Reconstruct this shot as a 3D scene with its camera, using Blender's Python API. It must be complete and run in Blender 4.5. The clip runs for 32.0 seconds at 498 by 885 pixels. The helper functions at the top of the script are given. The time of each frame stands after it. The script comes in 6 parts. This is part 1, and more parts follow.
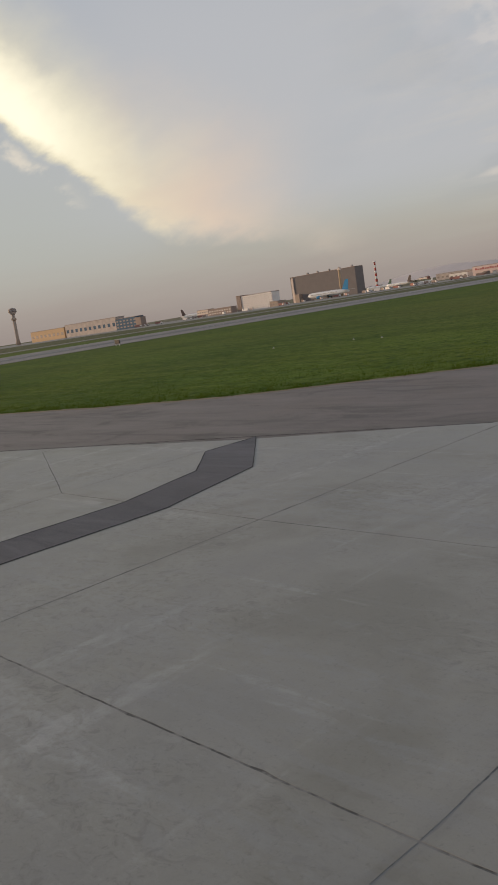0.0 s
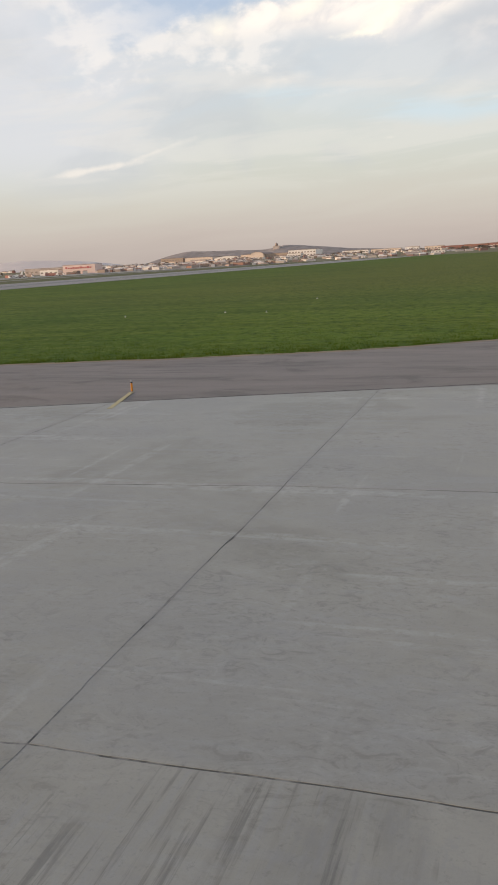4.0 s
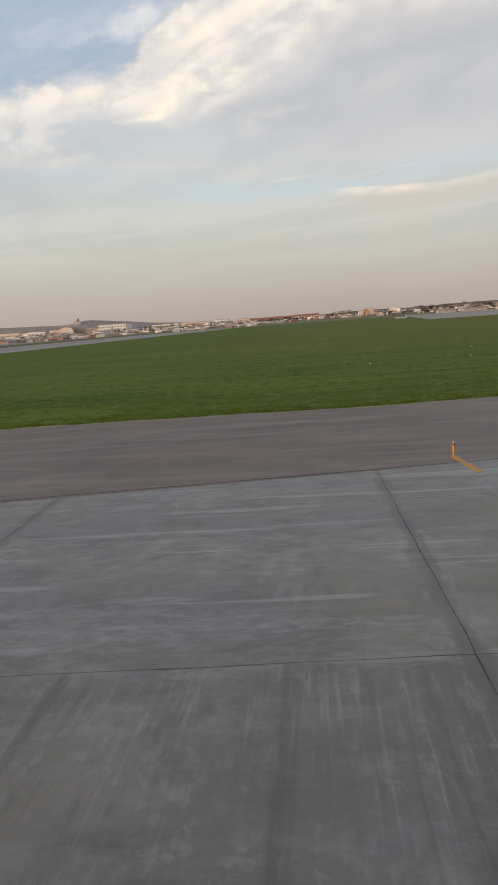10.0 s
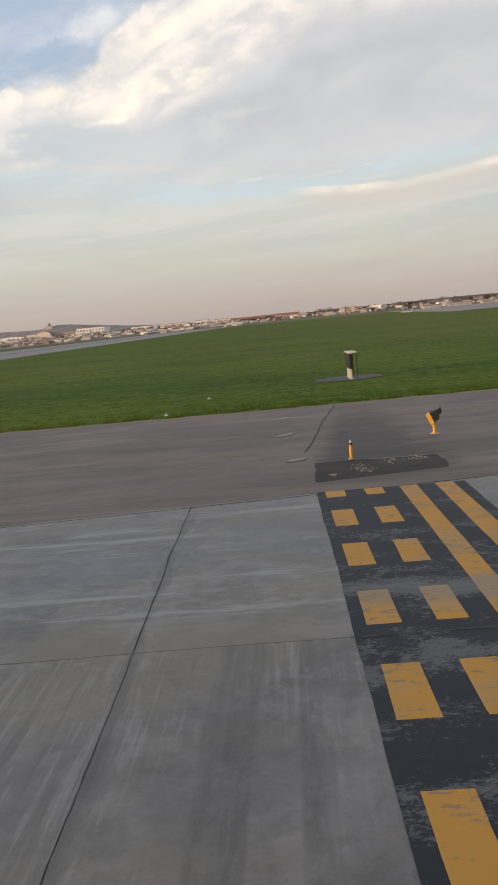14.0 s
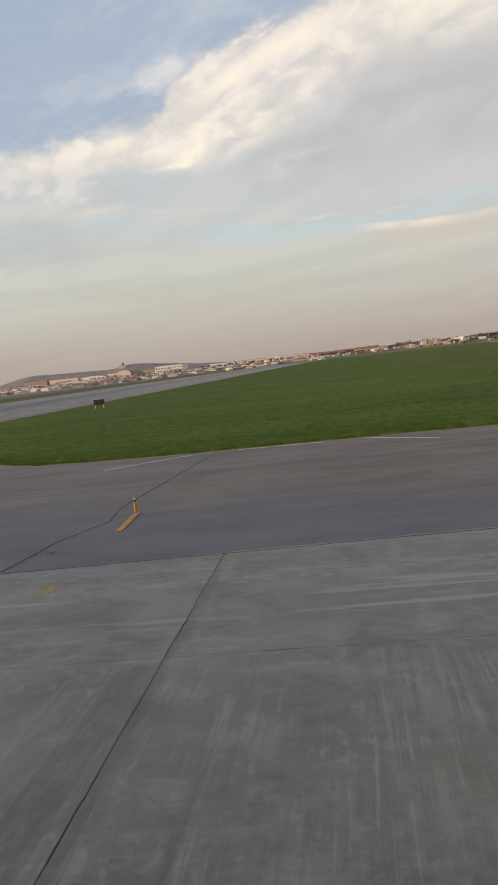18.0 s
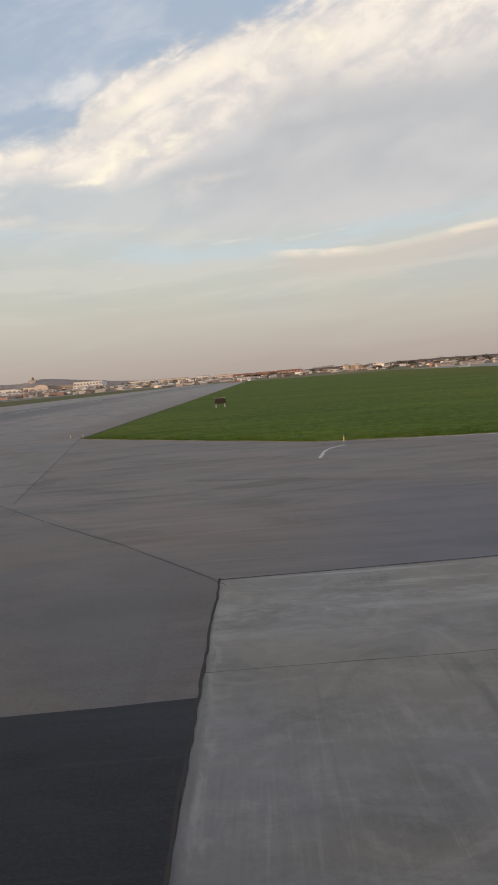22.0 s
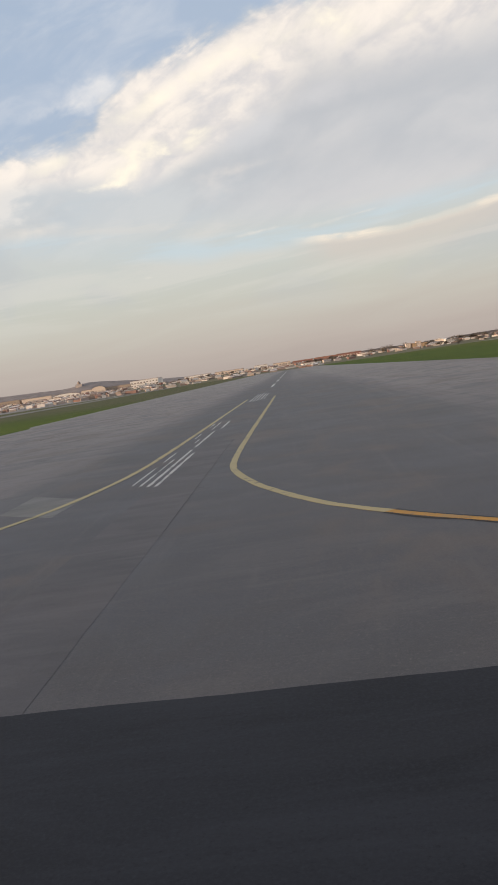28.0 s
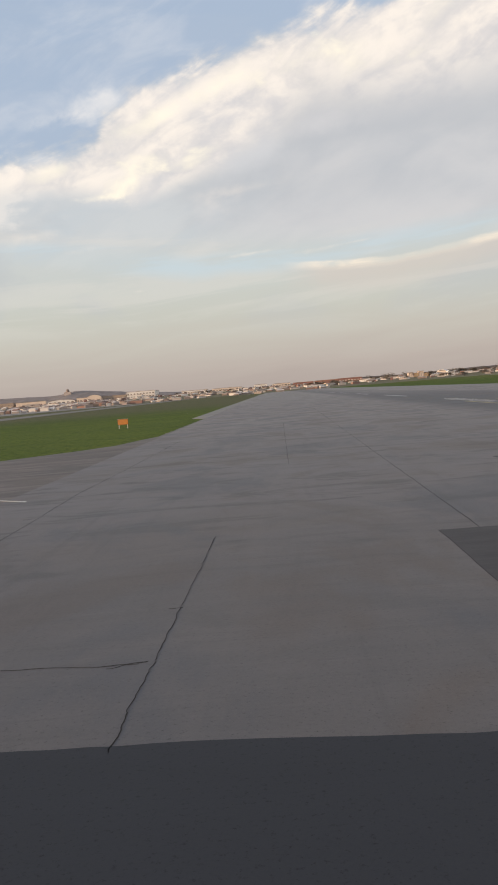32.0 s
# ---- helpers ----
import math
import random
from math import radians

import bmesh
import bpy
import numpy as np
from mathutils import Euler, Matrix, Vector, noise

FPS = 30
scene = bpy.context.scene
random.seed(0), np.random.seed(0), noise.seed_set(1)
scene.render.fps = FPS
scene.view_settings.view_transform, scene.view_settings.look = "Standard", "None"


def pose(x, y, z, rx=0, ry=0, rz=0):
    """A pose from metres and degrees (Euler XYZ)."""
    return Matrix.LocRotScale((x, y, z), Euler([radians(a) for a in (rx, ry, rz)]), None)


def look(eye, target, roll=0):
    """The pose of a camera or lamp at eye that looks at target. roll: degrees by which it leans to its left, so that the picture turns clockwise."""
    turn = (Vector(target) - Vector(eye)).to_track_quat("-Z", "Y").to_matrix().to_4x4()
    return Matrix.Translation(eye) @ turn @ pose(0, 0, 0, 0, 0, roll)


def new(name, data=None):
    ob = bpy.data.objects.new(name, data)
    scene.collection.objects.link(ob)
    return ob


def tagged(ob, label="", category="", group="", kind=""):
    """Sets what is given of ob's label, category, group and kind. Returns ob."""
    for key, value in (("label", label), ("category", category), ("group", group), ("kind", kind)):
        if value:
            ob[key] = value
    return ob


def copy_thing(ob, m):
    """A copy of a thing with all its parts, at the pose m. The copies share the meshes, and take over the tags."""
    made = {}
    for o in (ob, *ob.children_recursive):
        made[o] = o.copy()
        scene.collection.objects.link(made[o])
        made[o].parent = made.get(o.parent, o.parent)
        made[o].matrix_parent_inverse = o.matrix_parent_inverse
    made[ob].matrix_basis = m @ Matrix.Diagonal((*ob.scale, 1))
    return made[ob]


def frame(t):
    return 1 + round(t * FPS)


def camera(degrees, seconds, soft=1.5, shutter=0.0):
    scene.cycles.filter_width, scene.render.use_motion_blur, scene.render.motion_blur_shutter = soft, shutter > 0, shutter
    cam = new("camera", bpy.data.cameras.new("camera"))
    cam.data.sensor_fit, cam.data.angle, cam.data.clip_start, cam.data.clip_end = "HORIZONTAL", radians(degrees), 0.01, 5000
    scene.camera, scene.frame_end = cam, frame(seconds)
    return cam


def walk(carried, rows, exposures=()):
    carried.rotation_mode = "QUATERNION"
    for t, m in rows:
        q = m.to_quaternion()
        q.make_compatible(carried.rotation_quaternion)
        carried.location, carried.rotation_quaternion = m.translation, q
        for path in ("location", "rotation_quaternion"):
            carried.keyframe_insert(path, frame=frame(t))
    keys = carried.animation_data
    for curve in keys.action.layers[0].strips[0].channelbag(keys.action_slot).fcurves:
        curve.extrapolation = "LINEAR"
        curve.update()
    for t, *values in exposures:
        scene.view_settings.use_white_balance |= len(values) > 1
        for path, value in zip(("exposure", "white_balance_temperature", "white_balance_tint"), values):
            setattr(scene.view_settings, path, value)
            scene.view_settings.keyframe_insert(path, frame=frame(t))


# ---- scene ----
cam = camera(33.38, 32.0, 1.7)
PATH = [
    (0, 160.149, 14.061, 3.060, 80.79, 8.54, 46.55),
    (0.5, 157.961, 12.877, 3.060, 78.54, 5.95, 41.74),
    (1, 155.745, 11.987, 3.060, 77.03, 4.85, 37.91),
    (1.5, 153.574, 10.836, 3.060, 81.38, 1.42, 28.12),
    (2, 151.394, 9.775, 3.060, 77.01, 0.09, 28.51),
    (2.5, 149.237, 8.852, 3.060, 75.36, 3.35, 30.36),
    (3, 147.098, 8.051, 3.060, 76.85, 2.49, 24.61),
    (3.5, 144.878, 7.213, 3.060, 76.11, 0.52, 17.94),
    (4, 142.644, 6.494, 3.060, 77.75, 3.06, 18.27),
    (4.5, 140.395, 5.902, 3.060, 76.89, 6.13, 17.87),
    (6.5, 131.040, 3.567, 3.060, 80.25, 3.75, 13.54),
    (7, 128.702, 3.016, 3.060, 80.11, 3.92, 12.09),
    (7.5, 126.314, 2.523, 3.060, 80.09, 4.32, 10.41),
    (8, 123.981, 2.154, 3.060, 80.56, 4.35, 9.35),
    (8.5, 121.561, 1.965, 3.060, 81.26, 4.14, 7.65),
    (9, 119.075, 1.784, 3.060, 81.65, 4.03, 6.41),
    (9.5, 116.531, 1.701, 3.060, 82.03, 3.38, 5.69),
    (10, 113.978, 1.665, 3.060, 81.88, 4.04, 4.47),
    (10.5, 111.346, 1.631, 3.060, 82.80, 4.29, 4.33),
    (11, 108.742, 1.591, 3.060, 82.23, 3.80, 2.95),
    (11.5, 106.144, 1.461, 3.060, 81.68, 4.60, 2.46),
    (12, 103.552, 1.227, 3.060, 81.50, 5.70, 2.73),
    (12.5, 100.802, 1.150, 3.060, 81.78, 5.81, 3.08),
    (13, 98.131, 1.013, 3.060, 81.40, 5.20, 3.24),
    (13.5, 95.303, 0.853, 3.060, 81.34, 5.20, 2.48),
    (14, 92.458, 0.713, 3.060, 81.76, 5.30, 2.30),
    (14.5, 89.712, 0.520, 3.060, 83.06, 6.60, 3.38),
    (16.5, 78.261, -0.184, 3.060, 83.70, 6.99, 5.18),
    (17, 75.280, -0.337, 3.060, 84.41, 6.21, 5.75),
    (17.5, 72.188, -0.467, 3.060, 83.95, 5.55, 5.89),
    (18, 68.999, -0.581, 3.060, 84.71, 6.38, 6.80),
    (18.5, 65.916, -0.618, 3.060, 85.24, 5.60, 5.93),
    (19, 62.911, -0.694, 3.060, 82.88, 5.70, 3.23),
    (19.5, 59.638, -0.831, 3.060, 82.50, 6.01, 1.17),
    (20, 56.344, -0.950, 3.060, 83.27, 6.44, 0.50),
    (20.5, 53.090, -1.010, 3.060, 85.82, 6.44, 1.34),
    (21, 49.826, -1.030, 3.060, 87.16, 5.99, 1.33),
    (21.5, 46.555, -1.045, 3.060, 86.68, 5.28, 1.14),
    (22, 43.189, -1.107, 3.060, 85.59, 4.36, 0.47),
    (22.5, 39.894, -1.217, 3.060, 83.76, 4.49, -3.92),
    (23, 36.511, -1.398, 3.060, 84.74, 3.92, -3.76),
    (23.5, 33.095, -1.548, 3.060, 84.81, 5.60, -2.42),
    (24, 29.681, -1.620, 3.060, 85.91, 5.35, -0.75),
    (24.5, 26.274, -1.602, 3.060, 88.01, 6.37, 0.46),
    (25, 22.849, -1.539, 3.060, 87.58, 6.41, 0.45),
    (25.5, 19.509, -1.478, 3.060, 86.80, 6.07, 1.45),
    (26, 16.283, -1.029, 3.060, 85.50, 7.08, 2.12),
    (26.5, 12.979, -0.955, 3.060, 86.08, 7.14, 3.02),
    (28.5, -1.600, 0.000, 3.060, 85.07, 8.76, 2.83),
    (29, -4.813, 0.411, 3.060, 85.25, 8.55, 2.92),
    (29.5, -8.067, 0.629, 3.060, 86.00, 7.94, 3.21),
    (30, -11.184, 1.422, 3.060, 85.61, 7.45, 3.83),
    (30.5, -14.658, 1.852, 3.060, 86.34, 7.67, 4.30),
    (31, -18.029, 2.061, 3.060, 87.39, 5.25, 3.50),
    (31.5, -21.543, 2.366, 3.060, 86.73, 4.43, 2.80),
    (32, -25.051, 2.681, 3.060, 86.50, 4.71, 1.83),
]
EXPOSURE = [(0, -0.28, 6750, 10), (0.5, 0.05, 6750, 10), (1, 0.2, 6600, 10), (2, 0.34, 6670, 10), (4, 0.32, 6750, 10), (7, 0.2, 6750, 10), (9, 0.14, 6750, 10), (13, 0.06, 6750, 10), (14, 0.22, 6750, 10), (14.5, 0.22, 6750, 10), (17, 0.06, 6900, 10), (20, 0.05, 6900, 10), (23, 0.09, 6850, 10), (26, 0.14, 6750, 10), (32, 0.15, 6750, 10)]
walk(cam, [(t, pose(*p)) for t, *p in PATH], EXPOSURE)


# ---- world, sun, exposure ----
SUN_AZ, SUN_EL = 112.0, 8.0          # degrees to the left of +Y, and above the horizon


def nd(tree, kind, **kw):
    n = tree.nodes.new(kind)
    for k, v in kw.items():
        setattr(n, k, v)
    return n


class Tree:
    """Short hand for node trees: every call adds a node and returns its output."""

    def __init__(self, tree):
        self.t = tree

    def put(self, sock, v):
        if hasattr(v, "is_output"):
            self.t.links.new(v, sock)
        elif isinstance(v, (tuple, list)):
            sock.default_value = (*v, 1.0) if len(v) == 3 and len(sock.default_value) == 4 else v
        else:
            sock.default_value = v

    def m(self, op, a, b=0.0, c=0.0, clamp=False):
        n = nd(self.t, "ShaderNodeMath", operation=op, use_clamp=clamp)
        for s, v in zip(n.inputs, (a, b, c)):
            self.put(s, v)
        return n.outputs[0]

    def step(self, v, lo, hi, smooth=True):
        n = nd(self.t, "ShaderNodeMapRange", interpolation_type="SMOOTHSTEP" if smooth else "LINEAR")
        self.put(n.inputs[0], v)
        n.inputs[1].default_value, n.inputs[2].default_value = (lo, hi) if lo < hi else (hi, lo)
        n.inputs[3].default_value, n.inputs[4].default_value = (0, 1) if lo < hi else (1, 0)
        return n.outputs[0]

    def mix(self, f, a, b, blend="MIX"):
        n = nd(self.t, "ShaderNodeMix", data_type="RGBA", blend_type=blend)
        self.put(n.inputs[0], f), self.put(n.inputs[6], a), self.put(n.inputs[7], b)
        return n.outputs[2]

    def vec(self, x, y, z):
        n = nd(self.t, "ShaderNodeCombineXYZ")
        for s, v in zip(n.inputs, (x, y, z)):
            self.put(s, v)
        return n.outputs[0]

    def split(self, v):
        n = nd(self.t, "ShaderNodeSeparateXYZ")
        self.put(n.inputs[0], v)
        return n.outputs

    def scale(self, v, s):
        n = nd(self.t, "ShaderNodeVectorMath", operation="MULTIPLY")
        self.put(n.inputs[0], v)
        n.inputs[1].default_value = s
        return n.outputs[0]

    def noise(self, v, scale, detail=4, rough=0.55, warp=0.0):
        n = nd(self.t, "ShaderNodeTexNoise")
        self.put(n.inputs["Vector"], v)
        for k, x in (("Scale", scale), ("Detail", detail), ("Roughness", rough), ("Distortion", warp)):
            n.inputs[k].default_value = x
        return n.outputs[0]

    def ramp(self, v, stops):
        n = nd(self.t, "ShaderNodeValToRGB")
        self.put(n.inputs[0], v)
        e = n.color_ramp.elements
        while len(e) < len(stops):
            e.new(0.5)
        for s, (p, c) in zip(e, stops):
            s.position, s.color = p, (*c, 1.0)
        return n.outputs[0]


def lin(r, g, b):
    return tuple((v / 255 / 12.92 if v < 11 else ((v / 255 + 0.055) / 1.055) ** 2.4) for v in (r, g, b))


world = bpy.data.worlds.new("evening_sky")
world.use_nodes = True
scene.world = world
w = Tree(world.node_tree)
for n in list(w.t.nodes):
    w.t.nodes.remove(n)
sky = nd(w.t, "ShaderNodeTexSky", sky_type="NISHITA", sun_disc=False)
sky.sun_elevation, sky.sun_rotation = radians(SUN_EL), radians(-SUN_AZ)
sky.air_density, sky.dust_density, sky.ozone_density = 1.2, 1.5, 1.5
d = nd(w.t, "ShaderNodeTexCoord").outputs["Generated"]
dx, dy, dz = w.split(d)
az = w.m("MULTIPLY", w.m("ARCTAN2", w.m("MULTIPLY", dx, -1), dy), 57.2958)
el = w.m("MULTIPLY", w.m("ARCSINE", dz), 57.2958)
# cloud textures laid out by bearing and elevation
def cloud_noise(sa, se, z, detail=6, rough=0.52, warp=0.25):
    return w.noise(w.vec(w.m("MULTIPLY", az, sa), w.m("MULTIPLY", w.m("ADD", el, w.m("MULTIPLY", az, 0.05)), se), z), 1.0, detail, rough, warp)


def contour(v, pts):
    """A height that follows straight pieces through (bearing, elevation) points."""
    out = pts[0][1]
    for (a0, e0), (a1, e1) in zip(pts, pts[1:]):
        n = nd(w.t, "ShaderNodeMapRange")
        w.put(n.inputs[0], v)
        n.inputs[1].default_value, n.inputs[2].default_value, n.inputs[3].default_value, n.inputs[4].default_value = a0, a1, 0.0, e1 - e0
        out = w.m("ADD", out, n.outputs[0])
    return out


n_big = cloud_noise(0.09, 0.16, 5.0)
puff = cloud_noise(0.28, 0.42, 9.0, 8, 0.56, 0.2)
streak = cloud_noise(0.07, 0.55, 2.0, 6, 0.58, 0.4)
billow = cloud_noise(0.50, 0.75, 11.0, 7, 0.56, 0.4)
# fibres that rise towards smaller bearings
along = w.m("SUBTRACT", w.m("MULTIPLY", el, 0.40), w.m("MULTIPLY", az, 0.92))
across = w.m("ADD", w.m("MULTIPLY", el, 0.92), w.m("MULTIPLY", az, 0.40))
fibre = w.noise(w.vec(w.m("MULTIPLY", along, 0.16), w.m("MULTIPLY", across, 0.46), 4.0), 1.0, 7, 0.54, 0.5)
soft = w.m("SUBTRACT", n_big, 0.5)
lump = w.m("SUBTRACT", puff, 0.5)
grain = w.m("SUBTRACT", billow, 0.5)
thread = w.m("SUBTRACT", fibre, 0.5)
wob = w.m("ADD", w.m("MULTIPLY", soft, 5.0), w.m("MULTIPLY", lump, 5.0))
fray = w.m("ADD", w.m("MULTIPLY", thread, 3.2), w.m("ADD", w.m("MULTIPLY", lump, 2.6), w.m("MULTIPLY", grain, 1.5)))


def around(a0, e0, ra, re, tilt, rough, inner=0.2):
    """A soft patch about a bearing and elevation; its long way rises by tilt towards smaller bearings."""
    u = w.m("SUBTRACT", az, a0)
    v = w.m("ADD", w.m("SUBTRACT", el, e0), w.m("MULTIPLY", u, tilt))
    u, v = w.m("DIVIDE", u, ra), w.m("DIVIDE", v, re)
    r = w.m("SQRT", w.m("ADD", w.m("MULTIPLY", u, u), w.m("MULTIPLY", v, v)))
    return w.step(w.m("ADD", r, w.m("ADD", w.m("MULTIPLY", lump, rough), w.m("ADD", w.m("MULTIPLY", grain, rough * 0.5), w.m("MULTIPLY", soft, rough * 0.5)))), 1.0, inner)


def over_sky(amount, colour):
    global col
    col = w.mix(amount, col, colour)


# haze and veil by elevation
haze = w.ramp(w.m("DIVIDE", w.m("ADD", el, w.m("MULTIPLY", w.m("SUBTRACT", streak, 0.5), 2.0)), 90.0, clamp=True), [
    (0.0, lin(168, 157, 153)), (0.020, lin(180, 171, 165)), (0.042, lin(189, 186, 178)), (0.062, lin(191, 193, 186)), (0.082, lin(193, 198, 195)),
    (0.125, lin(194, 200, 205)), (0.222, lin(186, 194, 206)), (0.33, lin(158, 178, 206)), (0.5, lin(112, 134, 168)), (0.75, lin(84, 106, 144)), (1.0, lin(74, 96, 134))])
blue = w.mix(0.12, lin(166, 185, 211), w.mix(1.0, sky.outputs[0], (0.10, 0.10, 0.10), "MULTIPLY"))
col = haze
# lilac clear air between the sunset bank and the clouds
over_sky(w.m("MULTIPLY", w.m("MULTIPLY", w.m("MULTIPLY", w.step(az, 18.0, 30.0), w.step(az, 62.0, 50.0)), w.m("MULTIPLY", w.step(el, 3.5, 8.0), w.step(el, 26.0, 16.0))), 0.8), lin(201, 204, 211))
# dull and light veils
calm = w.step(az, 44.0, 26.0)
over_sky(w.m("MULTIPLY", w.m("MULTIPLY", w.step(n_big, 0.50, 0.36), w.step(el, 3.0, 7.0)), w.m("MULTIPLY", calm, 0.42)), lin(178, 184, 191))
over_sky(w.m("MULTIPLY", w.m("MULTIPLY", w.step(streak, 0.48, 0.62), w.step(el, 3.0, 7.0)), w.m("MULTIPLY", calm, 0.30)), lin(216, 212, 206))
over_sky(w.m("MULTIPLY", w.m("MULTIPLY", w.step(fibre, 0.48, 0.62), w.step(el, 7.5, 9.5)), w.m("MULTIPLY", calm, 0.16)), lin(214, 214, 214))
over_sky(w.m("MULTIPLY", w.m("MULTIPLY", w.step(fibre, 0.50, 0.36), w.step(el, 8.0, 10.0)), w.m("MULTIPLY", calm, 0.22)), lin(184, 197, 208))
# white scraps high up between the two clouds
scrap = w.m("MULTIPLY", w.step(w.m("ADD", n_big, w.m("ADD", w.m("MULTIPLY", lump, 0.7), w.m("MULTIPLY", grain, 0.5))), 0.48, 0.66), w.m("MULTIPLY", w.step(el, 9.5, 12.5), w.m("MULTIPLY", w.step(az, 12.0, 17.0), w.step(az, 34.0, 27.0))))
over_sky(w.m("MULTIPLY", scrap, 0.48), lin(238, 232, 227))
# pale clear streaks low over the field
line = w.m("SUBTRACT", w.m("SUBTRACT", el, contour(az, [(-30, 11.0), (-13, 9.6), (-3, 8.7), (5, 8.6), (16, 10.2), (30, 9.6)])), w.m("MULTIPLY", wob, 0.14))
band = w.m("MULTIPLY", w.step(w.m("ABSOLUTE", line), 1.15, 0.1), w.m("ADD", 0.25, w.m("MULTIPLY", w.step(streak, 0.42, 0.60), 0.75)))
over_sky(w.m("MULTIPLY", w.m("MULTIPLY", band, 0.66), w.step(az, 25.0, 12.0)), lin(186, 206, 218))
# clear blue above the long cloud
upper = contour(az, [(-40, 27.0), (-15, 24.6), (-3, 22.9), (0, 22.2), (2.6, 21.4), (5.4, 20.7), (7.8, 19.9), (10.0, 18.2), (10.8, 16.8), (13.4, 16.0), (15, 15.8), (18, 15.5), (21, 14.7), (25, 13.6), (32, 13.0)])
over = w.m("SUBTRACT", w.m("SUBTRACT", el, upper), fray)
gap = w.m("MULTIPLY", w.m("MULTIPLY", w.step(over, -0.5, 0.9), w.step(el, 42.0, 27.0)), w.step(w.m("ADD", az, w.m("MULTIPLY", wob, 1.2)), 31.0, 20.0))
over_sky(w.m("MULTIPLY", gap, 0.86), blue)
thin = w.m("MULTIPLY", gap, w.m("MULTIPLY", w.step(w.m("ADD", w.m("MULTIPLY", fibre, 0.6), w.m("MULTIPLY", n_big, 0.4)), 0.47, 0.66), 0.40))
over_sky(thin, lin(208, 213, 222))
for a0, e0, ra, re, tilt, k in ((10.6, 19.0, 4.2, 1.5, 0.30, 0.85), (14.4, 15.9, 1.8, 0.6, 0.1, 0.6)):
    over_sky(w.m("MULTIPLY", w.m("MULTIPLY", around(a0, e0, ra, re, tilt, 2.2, -0.2), w.step(fibre, 0.38, 0.58)), k), lin(226, 226, 228))
over_sky(w.m("MULTIPLY", w.m("MULTIPLY", w.m("MULTIPLY", w.step(el, 24.0, 32.0), w.step(el, 50.0, 34.0)), w.step(n_big, 0.40, 0.65)), 0.45), lin(214, 215, 220))
# grey deck under it
grey = w.m("MULTIPLY", w.m("MULTIPLY", w.step(w.m("ADD", el, w.m("MULTIPLY", wob, 0.3)), 9.4, 11.2), w.step(over, 0.6, -2.0)), w.step(w.m("ADD", az, w.m("MULTIPLY", wob, 1.4)), 9.0, -4.0))
over_sky(w.m("MULTIPLY", grey, 0.9), w.mix(w.step(w.m("ADD", w.m("MULTIPLY", n_big, 0.75), w.m("MULTIPLY", fibre, 0.25)), 0.36, 0.66), lin(184, 188, 195), lin(200, 201, 205)))
# the long bright cloud, ragged above, melting into grey below
lower = contour(az, [(-30, 19.0), (-16, 18.0), (-9, 17.6), (-4.2, 18.0), (-0.7, 16.2), (2.4, 14.7), (6.3, 13.4), (8.7, 13.0), (11.2, 13.3), (13.8, 13.7), (17.4, 13.5), (24, 13.0)])
blur = w.m("ADD", 0.8, w.m("MULTIPLY", w.step(az, 5.0, -4.0), 1.6))
under = w.m("DIVIDE", w.m("SUBTRACT", w.m("SUBTRACT", el, lower), w.m("MULTIPLY", fray, 0.55)), blur)
body = w.m("MULTIPLY", w.m("MULTIPLY", w.step(over, 0.35, -0.8), w.step(under, -0.7, 1.3)), w.step(w.m("ADD", az, w.m("MULTIPLY", wob, 1.0)), 24.0, 16.0))
shade = w.m("ADD", w.m("MULTIPLY", fibre, 0.45), w.m("ADD", w.m("MULTIPLY", billow, 0.35), w.m("MULTIPLY", puff, 0.20)))
tone = w.mix(w.step(shade, 0.38, 0.60), lin(216, 212, 213), lin(244, 236, 228))
over_sky(w.m("MULTIPLY", body, w.m("ADD", 0.52, w.m("MULTIPLY", w.step(shade, 0.34, 0.60), 0.40))), tone)
# dimmer hollow inside the cloud, and its sunlit crests
over_sky(w.m("MULTIPLY", around(1.8, 17.8, 3.8, 0.8, 0.30, 2.6, -0.3), 0.45), lin(209, 208, 212))
over_sky(w.m("MULTIPLY", around(0.2, 15.6, 3.6, 1.1, 0.28, 2.4, -0.5), 0.6), lin(203, 206, 212))
over_sky(w.m("MULTIPLY", around(-4.5, 17.0, 4.0, 1.0, 0.15, 2.4, -0.6), 0.4), lin(212, 211, 214))
# lobe hanging below the bright core, and a thin tail
over_sky(w.m("MULTIPLY", around(3.2, 12.4, 2.8, 1.1, 0.1, 2.6, -0.7), 0.55), lin(217, 215, 215))
over_sky(w.m("MULTIPLY", around(0.6, 13.5, 3.4, 0.5, 0.1, 2.6, -0.7), 0.42), lin(232, 224, 217))
for a0, e0, ra, re, tilt, k in ((8.4, 14.5, 2.6, 1.1, 0.45, 0.9), (10.6, 13.5, 2.0, 0.35, 0.1, 0.8), (4.6, 15.6, 2.2, 0.6, 0.30, 0.7), (14.2, 15.2, 1.6, 0.5, 0.2, 0.6), (2.0, 19.9, 4.4, 1.0, 0.30, 0.75), (-3.5, 20.9, 4.2, 1.0, 0.16, 0.7),
                                (19.6, 14.2, 1.6, 0.9, 0.1, 0.6), (4.4, 16.1, 0.9, 0.3, 0.1, 0.7), (-9.5, 21.2, 6.0, 1.5, 0.1, 0.5), (6.8, 18.2, 3.0, 0.8, 0.4, 0.5)):
    over_sky(w.m("MULTIPLY", around(a0, e0, ra, re, tilt, 4.2, -0.5), k), lin(255, 247, 229))
